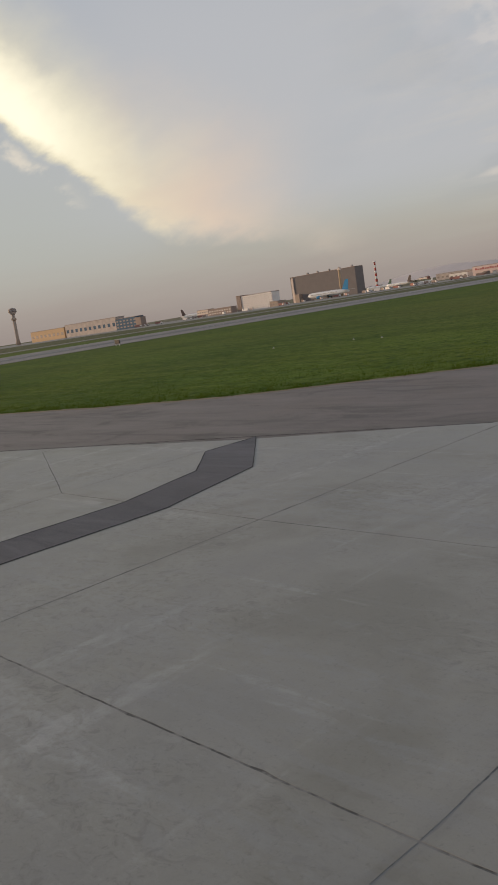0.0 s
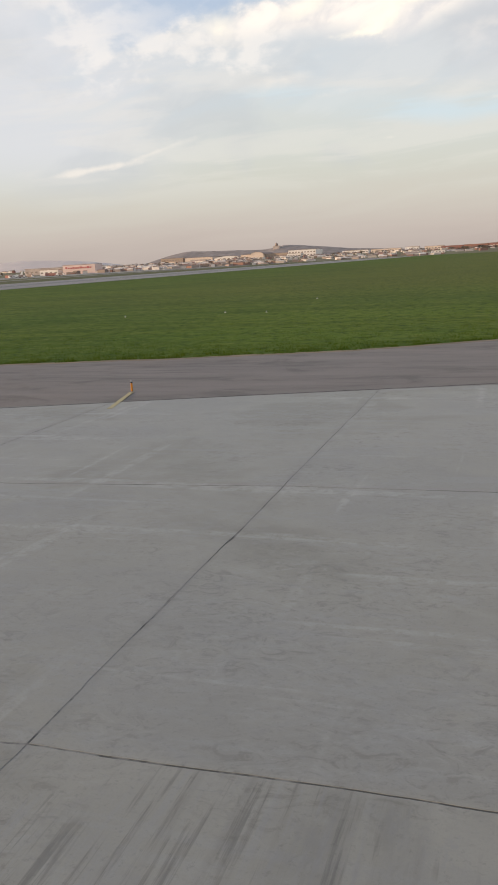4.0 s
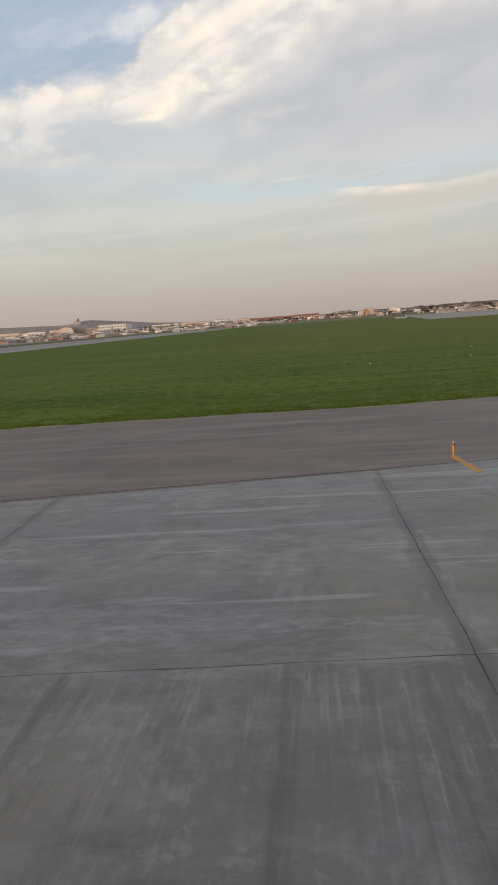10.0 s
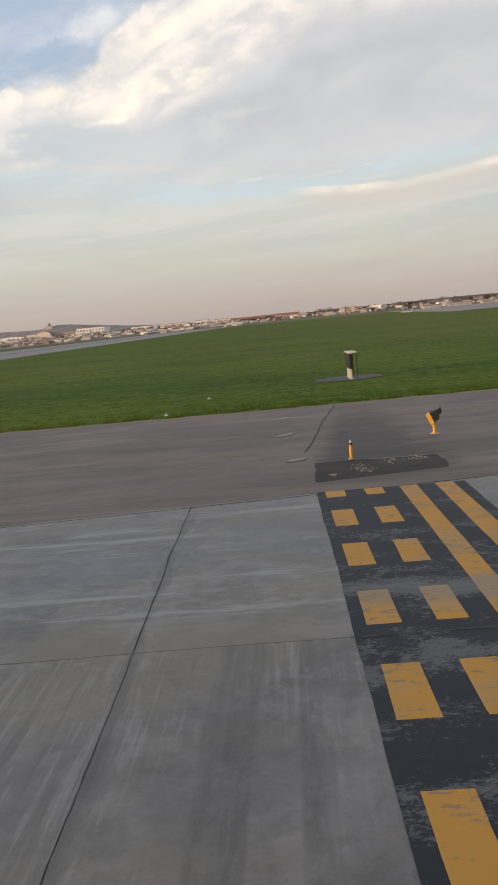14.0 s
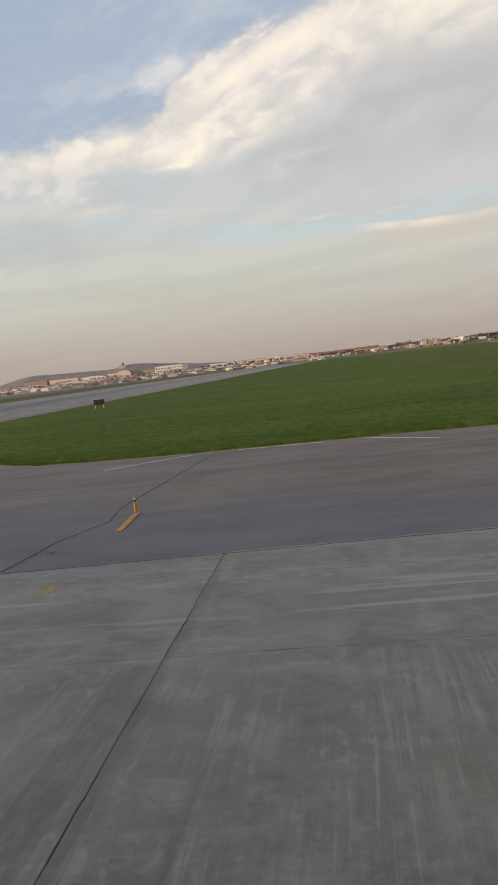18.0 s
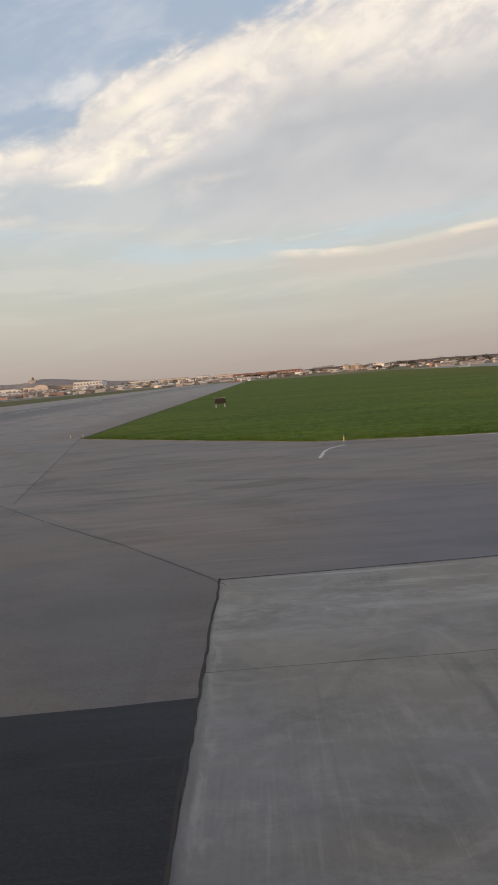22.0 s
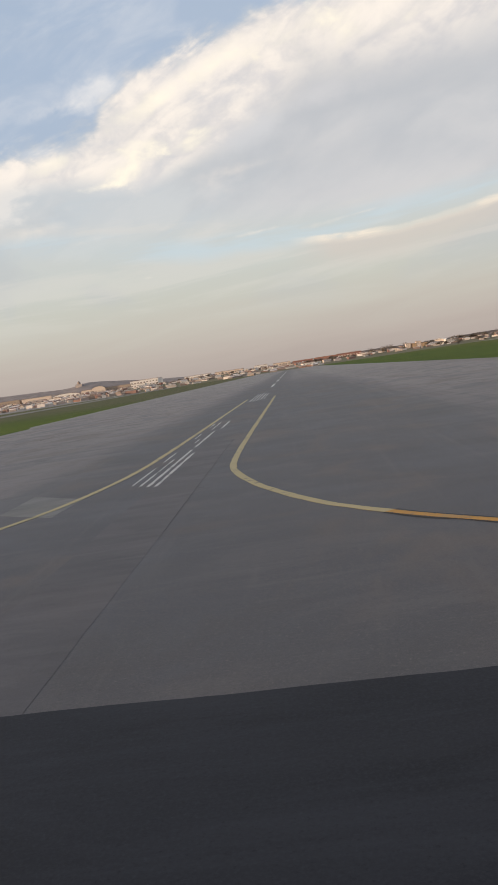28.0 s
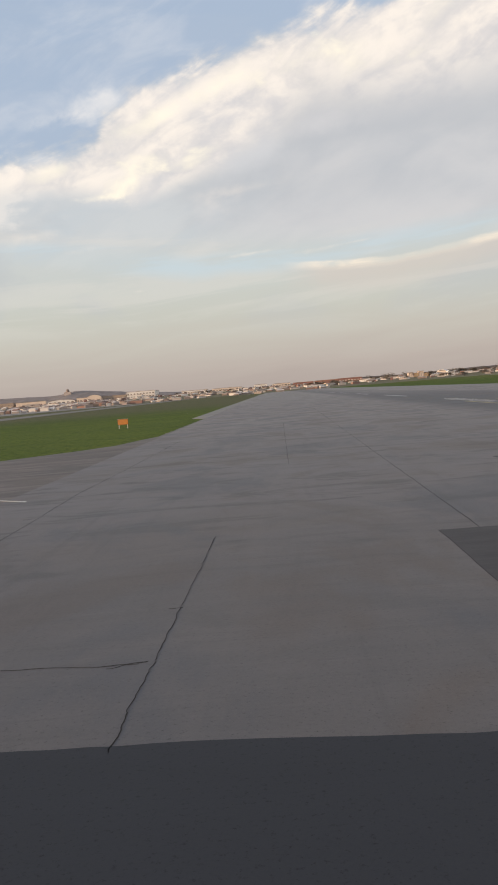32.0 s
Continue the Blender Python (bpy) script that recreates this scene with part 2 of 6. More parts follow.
# low cloud with a lit upper edge, and thin streaks
rim = w.m("SUBTRACT", w.m("SUBTRACT", el, contour(az, [(-30, 10.0), (-14.5, 8.75), (-12, 8.4), (-8.2, 7.95), (-3, 8.25), (2, 8.5)])), w.m("MULTIPLY", wob, 0.11))
cut = w.step(w.m("ADD", az, w.m("MULTIPLY", wob, 0.5)), -0.5, -4.5)
over_sky(w.m("MULTIPLY", w.m("MULTIPLY", w.m("MULTIPLY", w.step(rim, 0.05, -0.3), w.step(rim, -2.4, -0.6)), cut), 0.55), lin(205, 194, 187))
over_sky(w.m("MULTIPLY", w.m("MULTIPLY", w.m("MULTIPLY", w.step(rim, 0.26, 0.04), w.step(rim, -0.55, -0.06)), cut), w.m("ADD", 0.25, w.m("MULTIPLY", w.m("MULTIPLY", w.step(streak, 0.4, 0.56), w.step(puff, 0.36, 0.54)), 0.65))), lin(241, 229, 213))
for a0, e0, ra, re, tilt, k in ((8.6, 7.35, 2.4, 0.24, 0.0, 0.7), (28.2, 6.35, 3.6, 0.22, 0.14, 0.55), (24.0, 7.3, 3.0, 0.2, 0.3, 0.3), (0.8, 9.3, 3.2, 0.22, 0.08, 0.55), (-6.0, 9.4, 4.0, 0.22, 0.1, 0.5), (15.5, 11.2, 2.5, 0.5, 0.1, 0.4), (11.0, 10.4, 2.4, 0.35, 0.1, 0.35)):
    over_sky(w.m("MULTIPLY", around(a0, e0, ra, re, tilt, 3.0, -0.4), k), lin(236, 228, 219))
# the glowing bank on the sunset side
foot = w.m("ADD", w.m("ADD", 4.2, w.m("MULTIPLY", w.m("SUBTRACT", az, 46.5), 0.27)), w.m("MULTIPLY", w.m("MAXIMUM", w.m("SUBTRACT", az, 52.0), 0.0), 0.62))
depth = w.m("ADD", w.m("SUBTRACT", el, foot), w.m("ADD", w.m("MULTIPLY", wob, 0.35), w.m("MULTIPLY", w.m("ADD", thread, grain), 1.6)))
edge = w.m("DIVIDE", depth, w.m("ADD", 1.0, w.m("MULTIPLY", w.step(az, 57.0, 49.0), 0.8)))
wisp = cloud_noise(0.22, 0.16, 3.0, 7, 0.55, 0.5)
bank = w.m("MULTIPLY", w.m("MULTIPLY", w.step(w.m("SUBTRACT", edge, w.m("MULTIPLY", w.step(az, 55.0, 48.0), 0.15)), -0.35, 0.9), w.step(depth, 12.0, 0.5)), w.step(w.m("ADD", az, w.m("MULTIPLY", soft, 10.0)), 38.0, 49.0))
glow = w.mix(w.step(w.m("ADD", az, w.m("MULTIPLY", soft, 12.0)), 47.0, 57.0), lin(238, 219, 202), lin(255, 246, 216))
col = w.mix(w.m("MULTIPLY", bank, w.m("ADD", 0.72, w.m("MULTIPLY", wisp, 0.5), clamp=True)), col, glow)
hot = w.m("MULTIPLY", w.m("MULTIPLY", w.step(edge, 0.2, 1.4), w.step(edge, 7.0, 2.0)), w.step(w.m("ADD", az, w.m("MULTIPLY", soft, 8.0)), 52.0, 60.0))
col = w.mix(hot, col, (1.35, 1.28, 1.02))
clear = w.m("MULTIPLY", w.m("MULTIPLY", w.step(edge, 0.1, -0.8), w.step(el, 1.0, 6.5)), w.step(az, 46.0, 56.0))
col = w.mix(w.m("MULTIPLY", clear, 0.4), col, lin(196, 200, 200))
col = w.mix(w.m("MULTIPLY", w.m("MULTIPLY", w.m("MULTIPLY", w.step(w.m("ABSOLUTE", w.m("ADD", edge, 1.3)), 1.3, 0.2), w.step(puff, 0.46, 0.62)), w.step(az, 55.5, 59.0)), 0.8), col, lin(244, 236, 222))
# below the horizon
col = w.mix(w.step(el, -0.3, -2.0), col, lin(120, 112, 104))
bg = nd(w.t, "ShaderNodeBackground")
w.put(bg.inputs[0], col)
bg.inputs[1].default_value = 1.0
w.t.links.new(bg.outputs[0], nd(w.t, "ShaderNodeOutputWorld").inputs[0])

sun = new("sun", bpy.data.lights.new("sun", "SUN"))
sun.data.energy, sun.data.angle, sun.data.color = 3.0, radians(2.0), (1.0, 0.72, 0.48)
s_az, s_el = radians(SUN_AZ), radians(SUN_EL)
sun_way = Vector((-math.sin(s_az) * math.cos(s_el), math.cos(s_az) * math.cos(s_el), math.sin(s_el)))
sun.matrix_world = look(sun_way * 200, (0, 0, 0))


# ---- materials ----
def material(name):
    mt = bpy.data.materials.new(name)
    mt.use_nodes = True
    tr = Tree(mt.node_tree)
    b = mt.node_tree.nodes["Principled BSDF"]
    b.inputs["Specular IOR Level"].default_value = 0.3
    return mt, tr, b, nd(mt.node_tree, "ShaderNodeNewGeometry").outputs["Position"]


def bump(tr, b, h, strength, dist=0.01):
    n = nd(tr.t, "ShaderNodeBump")
    n.inputs["Strength"].default_value, n.inputs["Distance"].default_value = strength, dist
    tr.put(n.inputs["Height"], h)
    tr.t.links.new(n.outputs[0], b.inputs["Normal"])


def plain(name, colour, rough=0.6, metal=0.0, vary=0.25, size=3.0):
    mt, tr, b, p = material(name)
    n = tr.noise(p, size, 5)
    tr.put(b.inputs["Base Color"], tr.mix(n, tuple(c * (1 - vary) for c in colour), tuple(min(1, c * (1 + vary)) for c in colour)))
    b.inputs["Roughness"].default_value, b.inputs["Metallic"].default_value = rough, metal
    return mt


def paving(name, dark, light, rough=0.6, streaks=0.35, grain=60.0, along=(0.12, 1.6, 1), slab=False, gloss=0.5, rubber=False, speck=0.16, resurfaced=False, dusty_end=None):
    """Asphalt or concrete: grain, blotches, and scuffs drawn out along the way of travel."""
    mt, tr, b, p = material(name)
    blot = tr.noise(p, 0.22, 6, 0.6)
    stain = tr.noise(tr.scale(p, (0.5, 1.0, 1.0)), 0.8, 6, 0.65, 0.5)
    st = tr.noise(tr.scale(p, along), 1.0, 7, 0.65, 0.6)
    fine = tr.noise(p, grain, 3, 0.7)
    lo, hi = tuple(v * 0.72 for v in dark), tuple(min(1, v * 1.45) for v in light)
    c = tr.mix(tr.step(blot, 0.3, 0.7), dark, light)
    px, py, _ = tr.split(p)
    if resurfaced:
        # greyer surfacing towards the runway
        c = tr.mix(tr.m("MULTIPLY", tr.step(tr.m("ADD", px, tr.m("MULTIPLY", blot, 20.0)), 88.0, 58.0), tr.m("MULTIPLY", tr.step(px, -36.0, -28.0), 0.8)), c, tr.mix(tr.step(blot, 0.3, 0.7), (0.140, 0.133, 0.130), (0.195, 0.185, 0.180)))
        # paler away from it
        c = tr.mix(tr.m("MULTIPLY", tr.step(tr.m("ADD", px, tr.m("MULTIPLY", blot, 14.0)), 116.0, 138.0), 0.5), c, (0.245, 0.212, 0.188))
    if rubber:
        if light[0] > 0.11:
            # grazing sky sheen put into the colour: paler with distance up the runway
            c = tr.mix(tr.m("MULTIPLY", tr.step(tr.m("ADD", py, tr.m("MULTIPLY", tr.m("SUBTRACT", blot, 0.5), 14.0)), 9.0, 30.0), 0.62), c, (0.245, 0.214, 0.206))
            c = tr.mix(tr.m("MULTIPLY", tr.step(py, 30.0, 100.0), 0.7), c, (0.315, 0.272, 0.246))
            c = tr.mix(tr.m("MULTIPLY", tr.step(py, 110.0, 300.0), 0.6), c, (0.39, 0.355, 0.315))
        # tyre rubber worked into the middle of the runway
        lane = tr.m("ABSOLUTE", tr.m("ADD", px, tr.m("ADD", -1.0, tr.m("MULTIPLY", tr.m("SUBTRACT", st, 0.5), 5.0))))
        middle = tr.m("ABSOLUTE", tr.m("ADD", px, tr.m("ADD", 2.6, tr.m("MULTIPLY", tr.m("SUBTRACT", st, 0.5), 4.0))))
        wide = tr.m("MULTIPLY", tr.m("MULTIPLY", tr.step(lane, 11.5, 6.0), tr.step(tr.m("ADD", py, tr.m("MULTIPLY", lane, -0.5)), -1.0, 11.0)), tr.m("SUBTRACT", 1.0, tr.m("MULTIPLY", tr.step(py, 90.0, 260.0), 0.7)))
        core = tr.m("MULTIPLY", tr.step(middle, 6.0, 1.5), tr.step(py, 7.0, 16.0))
        deep = 1.0 if light[0] > 0.11 else 0.8
        c = tr.mix(tr.m("MULTIPLY", wide, 0.85), c, (0.056 * deep, 0.054 * deep, 0.060 * deep))
        c = tr.mix(tr.m("MULTIPLY", core, 0.6), c, (0.036 * deep, 0.039 * deep, 0.052 * deep))
    if not slab:
        # ravelled and oily areas, warm dust, and faint lines left by the paver
        wear = tr.noise(tr.scale(p, (0.4, 1.0, 1.0)), 0.6, 8, 0.66, 0.7)
        c = tr.mix(tr.m("MULTIPLY", tr.step(wear, 0.50, 0.63), 0.40), c, hi)
        c = tr.mix(tr.m("MULTIPLY", tr.step(wear, 0.49, 0.36), 0.60), c, lo)
        dust = tr.noise(p, 0.16, 5, 0.6, 0.4)
        c = tr.mix(tr.m("MULTIPLY", tr.step(dust, 0.48, 0.68), 0.30), c, (light[0] * 1.12, light[1] * 1.0, light[2] * 0.86))
        lines = tr.noise(tr.scale(p, (0.22, 3.4, 1)), 1.0, 6, 0.65, 0.9)
        area = tr.step(tr.noise(p, 0.12, 4, 0.6), 0.46, 0.62)
        c = tr.mix(tr.m("MULTIPLY", tr.m("MULTIPLY", tr.step(lines, 0.53, 0.64), area), 0.38), c, hi)
        c = tr.mix(tr.m("MULTIPLY", tr.m("MULTIPLY", tr.step(lines, 0.46, 0.34), area), 0.60), c, lo)
    if rubber:
        c = tr.mix(tr.m("MULTIPLY", wide, 0.5), c, (0.060 * deep, 0.060 * deep, 0.067 * deep))
        if light[0] < 0.11:
            # repairs worn pale away from the crossing
            c = tr.mix(tr.m("MULTIPLY", tr.m("MULTIPLY", tr.step(tr.m("ADD", py, tr.m("MULTIPLY", stain, 5.0)), 10.0, 22.0), tr.step(px, -10.0, -8.8)), 0.5), c, (0.082, 0.078, 0.084))
        else:
            c = tr.mix(tr.m("MULTIPLY", tr.step(tr.m("ADD", px, tr.m("MULTIPLY", blot, 3.0)), -7.0, -13.0), tr.m("MULTIPLY", tr.step(py, 22.0, 12.0), 0.55)), c, (0.165, 0.152, 0.146))
        # areas of bluish and of brown stone
        hue = tr.noise(tr.scale(p, (0.8, 0.5, 1)), 0.28, 5, 0.6, 0.6)
        c = tr.mix(tr.m("MULTIPLY", tr.step(hue, 0.50, 0.64), 0.55 if light[0] > 0.11 else 0.1), c, (light[0] * 0.66, light[1] * 0.80, light[2] * 1.02))
        c = tr.mix(tr.m("MULTIPLY", tr.step(hue, 0.48, 0.36), 0.55 if light[0] > 0.11 else 0.25), c, (light[0] * 0.98, light[1] * 0.84, light[2] * 0.72))
        # soil washed over the edge beside the grass
        soil = tr.m("MULTIPLY", tr.step(tr.m("ADD", px, tr.m("MULTIPLY", tr.m("SUBTRACT", hue, 0.5), 5.0)), 26.5, 30.5), tr.m("MULTIPLY", tr.step(py, 48.0, 56.0), tr.step(py, 220.0, 90.0)))
        c = tr.mix(tr.m("MULTIPLY", soil, 0.7), c, (0.150, 0.108, 0.080))
    c = tr.mix(tr.m("MULTIPLY", tr.step(stain, 0.50, 0.72), 0.30), c, lo)
    c = tr.mix(tr.m("MULTIPLY", tr.step(st, 0.52, 0.74), streaks), c, hi)
    c = tr.mix(tr.m("MULTIPLY", tr.step(st, 0.46, 0.25), streaks), c, lo)
    if resurfaced:
        # bluish smooth surfacing beside the concrete
        smooth = tr.m("MULTIPLY", tr.m("MULTIPLY", tr.step(tr.m("ADD", px, tr.m("MULTIPLY", blot, 9.0)), 86.0, 74.0), tr.m("MULTIPLY", tr.step(px, 42.0, 47.0), tr.step(py, 3.0, 9.0))), tr.step(tr.m("ADD", py, tr.m("MULTIPLY", tr.m("SUBTRACT", blot, 0.5), 14.0)), 23.0, 14.0))
        c = tr.mix(tr.m("MULTIPLY", smooth, 0.85), c, tr.mix(tr.step(stain, 0.35, 0.65), (0.090, 0.098, 0.126), (0.132, 0.138, 0.164)))
        # oily stain that spreads from the crumbling patch to the grass
        blur = tr.m("MULTIPLY", tr.m("SUBTRACT", tr.noise(tr.scale(p, (0.9, 1.6, 1)), 1.1, 6, 0.68, 0.5), 0.5), 2.4)
        ahead = tr.m("ADD", tr.m("SUBTRACT", px, tr.m("ADD", 91.0, tr.m("MULTIPLY", py, 0.1))), tr.m("MULTIPLY", blur, 0.4))
        behind = tr.m("ADD", tr.m("SUBTRACT", tr.m("SUBTRACT", 96.2, tr.m("MULTIPLY", py, 0.025)), px), blur)
        oily = tr.m("MULTIPLY", tr.m("MULTIPLY", tr.step(ahead, -0.1, 0.5), tr.step(behind, -0.1, 0.8)), tr.m("MULTIPLY", tr.step(py, 15.6, 17.0), tr.step(tr.m("ADD", py, tr.m("MULTIPLY", blur, 2.0)), 31.0, 21.0)))
        oily = tr.m("MULTIPLY", oily, tr.step(tr.noise(tr.scale(p, (0.35, 2.2, 1)), 1.0, 5, 0.6, 0.4), 0.28, 0.50))
        c = tr.mix(tr.m("MULTIPLY", oily, 0.85), c, (0.044, 0.037, 0.036))
    if dusty_end:
        c = tr.mix(tr.m("MULTIPLY", tr.step(tr.m("ADD", px, tr.m("MULTIPLY", blot, 6.0)), -2.0, -9.0), 0.75), c, dusty_end)
    if slab:
        rnd = nd(tr.t, "ShaderNodeObjectInfo").outputs["Random"]
        c = tr.mix(tr.m("MULTIPLY", rnd, 0.22), c, hi)
        # mottling of damp and worn areas
        mott = tr.noise(p, 0.9, 8, 0.66, 0.9)
        c = tr.mix(tr.m("MULTIPLY", tr.step(mott, 0.50, 0.63), 0.60), c, hi)
        c = tr.mix(tr.m("MULTIPLY", tr.step(mott, 0.49, 0.36), 0.60), c, lo)
        stucco = tr.m("ADD", tr.m("MULTIPLY", tr.m("SUBTRACT", tr.noise(p, 7.0, 6, 0.7, 0.5), 0.5), tr.step(tr.noise(p, 0.35, 4, 0.6), 0.38, 0.62)), 0.5)
        c = tr.mix(tr.m("MULTIPLY", tr.step(stucco, 0.50, 0.68), 0.36), c, hi)
        c = tr.mix(tr.m("MULTIPLY", tr.step(stucco, 0.50, 0.32), 0.42), c, lo)
        # older, paler slabs before the bend
        c = tr.mix(tr.m("MULTIPLY", tr.step(tr.m("ADD", px, tr.m("MULTIPLY", blot, 12.0)), 122.0, 142.0), 0.68), c, (0.380, 0.365, 0.305))
        old = tr.step(px, 120.0, 134.0)
        lane_edge = tr.m("ADD", tr.m("ADD", 6.56, tr.m("MULTIPLY", px, 0.02)), tr.m("MULTIPLY", tr.step(px, 124.0, 140.0), 1.4))
        inner = tr.step(tr.m("SUBTRACT", py, lane_edge), 0.06, -0.12)
        first = tr.step(px, 62.0, 54.0)
        bluish = tr.m("ADD", tr.m("MULTIPLY", first, 0.30), tr.m("MULTIPLY", tr.step(px, 68.0, 86.0), tr.m("SUBTRACT", 0.40, tr.m("MULTIPLY", inner, 0.28))))
        tint = tr.noise(p, 0.30, 4, 0.6, 0.3)
        c = tr.mix(tr.m("MULTIPLY", tr.step(tint, 0.46, 0.64), tr.m("SUBTRACT", tr.m("ADD", 0.15, bluish), tr.m("MULTIPLY", old, 0.40))), c, (0.150, 0.155, 0.182))
        c = tr.mix(tr.m("MULTIPLY", tr.step(tint, 0.50, 0.36), 0.45), c, (0.185, 0.172, 0.128))
        # crinkled skin of the older slabs, with pale smears across it
        rough_skin = tr.m("MULTIPLY", old, tr.step(tr.noise(p, 0.4, 5, 0.6, 0.5), 0.40, 0.62))
        skin = tr.noise(tr.scale(p, (1.0, 1.5, 1)), 4.2, 7, 0.7, 1.6)
        c = tr.mix(tr.m("MULTIPLY", tr.m("MULTIPLY", tr.step(skin, 0.51, 0.66), rough_skin), 0.40), c, (0.36, 0.35, 0.32))
        c = tr.mix(tr.m("MULTIPLY", tr.m("MULTIPLY", tr.step(skin, 0.49, 0.36), rough_skin), 0.42), c, (0.135, 0.126, 0.105))
        dusty = tr.step(tr.noise(p, 3.5, 6, 0.7, 0.6), 0.38, 0.60)
        for sc, lo_, hi_ in (((1.1, 0.10, 1), 0.58, 0.66), ((0.10, 1.5, 1), 0.58, 0.66)):
            smear = tr.m("MULTIPLY", tr.step(tr.noise(tr.scale(p, sc), 1.0, 4, 0.6, 0.25), lo_, hi_), dusty)
            c = tr.mix(tr.m("MULTIPLY", tr.m("MULTIPLY", smear, old), 0.42), c, (0.47, 0.46, 0.43))
        # broken pale scuffs along the way of travel, in bunches
        ragged_edge = tr.noise(tr.scale(p, (1.6, 6.0, 1)), 1.0, 9, 0.74, 0.8)
        for sc, fine_sc, amt in (((0.05, 0.55, 1), (3.0, 4.2, 1), 0.34), ((0.07, 1.3, 1), (4.0, 6.0, 1), 0.40)):
            track = tr.step(tr.noise(tr.scale(p, sc), 1.0, 4, 0.55, 0.35), 0.52, 0.60)
            crumbs = tr.step(tr.m("ADD", tr.m("MULTIPLY", tr.noise(tr.scale(p, fine_sc), 1.0, 8, 0.70, 0.6), 0.7), tr.m("MULTIPLY", ragged_edge, 0.3)), 0.45, 0.62)
            c = tr.mix(tr.m("MULTIPLY", tr.m("MULTIPLY", track, crumbs), tr.m("MULTIPLY", tr.m("SUBTRACT", amt, tr.m("MULTIPLY", old, amt * 0.3)), tr.m("ADD", 0.4, tr.m("MULTIPLY", tr.step(py, 7.0, 10.0), 0.6)))), c, (0.33, 0.335, 0.33))
        # single long pale streaks with frayed ends
        outer = tr.m("MULTIPLY", tr.step(py, 8.2, 9.4), tr.m("SUBTRACT", 1.0, tr.m("MULTIPLY", old, 0.6)))
        fray = tr.m("MULTIPLY", tr.m("SUBTRACT", ragged_edge, 0.5), 0.22)
        for sc, lo_, hi_, amt in (((0.22, 2.4, 1), 0.585, 0.66, 0.60), ((0.16, 1.0, 1), 0.60, 0.70, 0.45), ((1.3, 0.22, 1), 0.63, 0.72, 0.30)):
            drawn = tr.step(tr.m("ADD", tr.noise(tr.scale(p, sc), 1.0, 4, 0.55, 0.3), fray), lo_, hi_)
            c = tr.mix(tr.m("MULTIPLY", tr.m("MULTIPLY", drawn, outer), amt), c, (0.315, 0.315, 0.305))
        # scaled skin: pale crumbling flakes
        flake = tr.m("MULTIPLY", tr.step(tr.noise(tr.scale(p, (1.2, 2.0, 1)), 1.0, 10, 0.74, 0.5), 0.53, 0.60), tr.step(tr.noise(p, 0.30, 5, 0.6, 0.5), 0.42, 0.55))
        c = tr.mix(tr.m("MULTIPLY", flake, tr.m("ADD", 0.30, tr.m("MULTIPLY", tr.step(py, 10.0, 7.0), -0.12))), c, (0.27, 0.262, 0.24))
        # lane nearest the middle: straight tining drawn across it, with dark drag bands
        area = tr.step(tr.noise(tr.scale(p, (0.8, 0.5, 1)), 0.7, 6, 0.66), 0.44, 0.58)
        area = tr.m("MULTIPLY", area, tr.m("SUBTRACT", 1.0, tr.m("MULTIPLY", first, 0.6)))
        broom = tr.noise(tr.scale(p, (15.0, 0.55, 1)), 1.0, 5, 0.66, 0.04)
        c = tr.mix(tr.m("MULTIPLY", tr.m("MULTIPLY", tr.step(broom, 0.52, 0.64), tr.m("MULTIPLY", inner, area)), 0.42), c, (0.30, 0.295, 0.28))
        c = tr.mix(tr.m("MULTIPLY", tr.m("MULTIPLY", tr.step(broom, 0.48, 0.34), tr.m("MULTIPLY", inner, area)), 0.50), c, lo)
        crust = tr.m("MULTIPLY", tr.step(tr.m("ADD", tr.noise(tr.scale(p, (5.5, 3.2, 1)), 1.0, 8, 0.72, 0.4), tr.m("MULTIPLY", tr.m("SUBTRACT", broom, 0.5), 0.3)), 0.50, 0.62), tr.step(tr.noise(p, 0.75, 5, 0.62, 0.3), 0.44, 0.60))
        c = tr.mix(tr.m("MULTIPLY", tr.m("MULTIPLY", crust, inner), tr.m("SUBTRACT", 0.45, tr.m("MULTIPLY", first, 0.25))), c, (0.27, 0.265, 0.245))
        drag = tr.noise(tr.scale(p, (1.5, 0.04, 1)), 1.0, 4, 0.6, 0.08)
        worn = tr.noise(tr.scale(p, (5.0, 1.3, 1)), 1.0, 6, 0.7, 0.4)
        c = tr.mix(tr.m("MULTIPLY", tr.m("MULTIPLY", tr.step(drag, 0.44, 0.36), tr.m("MULTIPLY", inner, tr.m("SUBTRACT", 1.0, tr.m("MULTIPLY", tr.step(px, 112.0, 128.0), 0.65)))), tr.m("ADD", 0.25, tr.m("MULTIPLY", tr.step(worn, 0.38, 0.6), 0.45))), c, tuple(v * 0.66 for v in dark))
        # grime and spalling that follow the cross joints
        lx, ly, _ = tr.split(nd(tr.t, "ShaderNodeTexCoord").outputs["Object"])
        off = tr.m("SUBTRACT", 3.03, tr.m("ABSOLUTE", tr.m("ADD", lx, tr.m("MULTIPLY", ly, 0.018))))
        near = tr.m("ADD", off, tr.m("MULTIPLY", tr.m("SUBTRACT", tr.noise(tr.scale(p, (3.0, 0.7, 1)), 1.0, 7, 0.68, 0.4), 0.5), 0.55))
        grimy = tr.m("SUBTRACT", 1.0, tr.m("MULTIPLY", old, 0.75))
        c = tr.mix(tr.m("MULTIPLY", tr.m("MULTIPLY", tr.step(near, 0.13, -0.02), grimy), 0.55), c, tuple(v * 0.66 for v in dark))
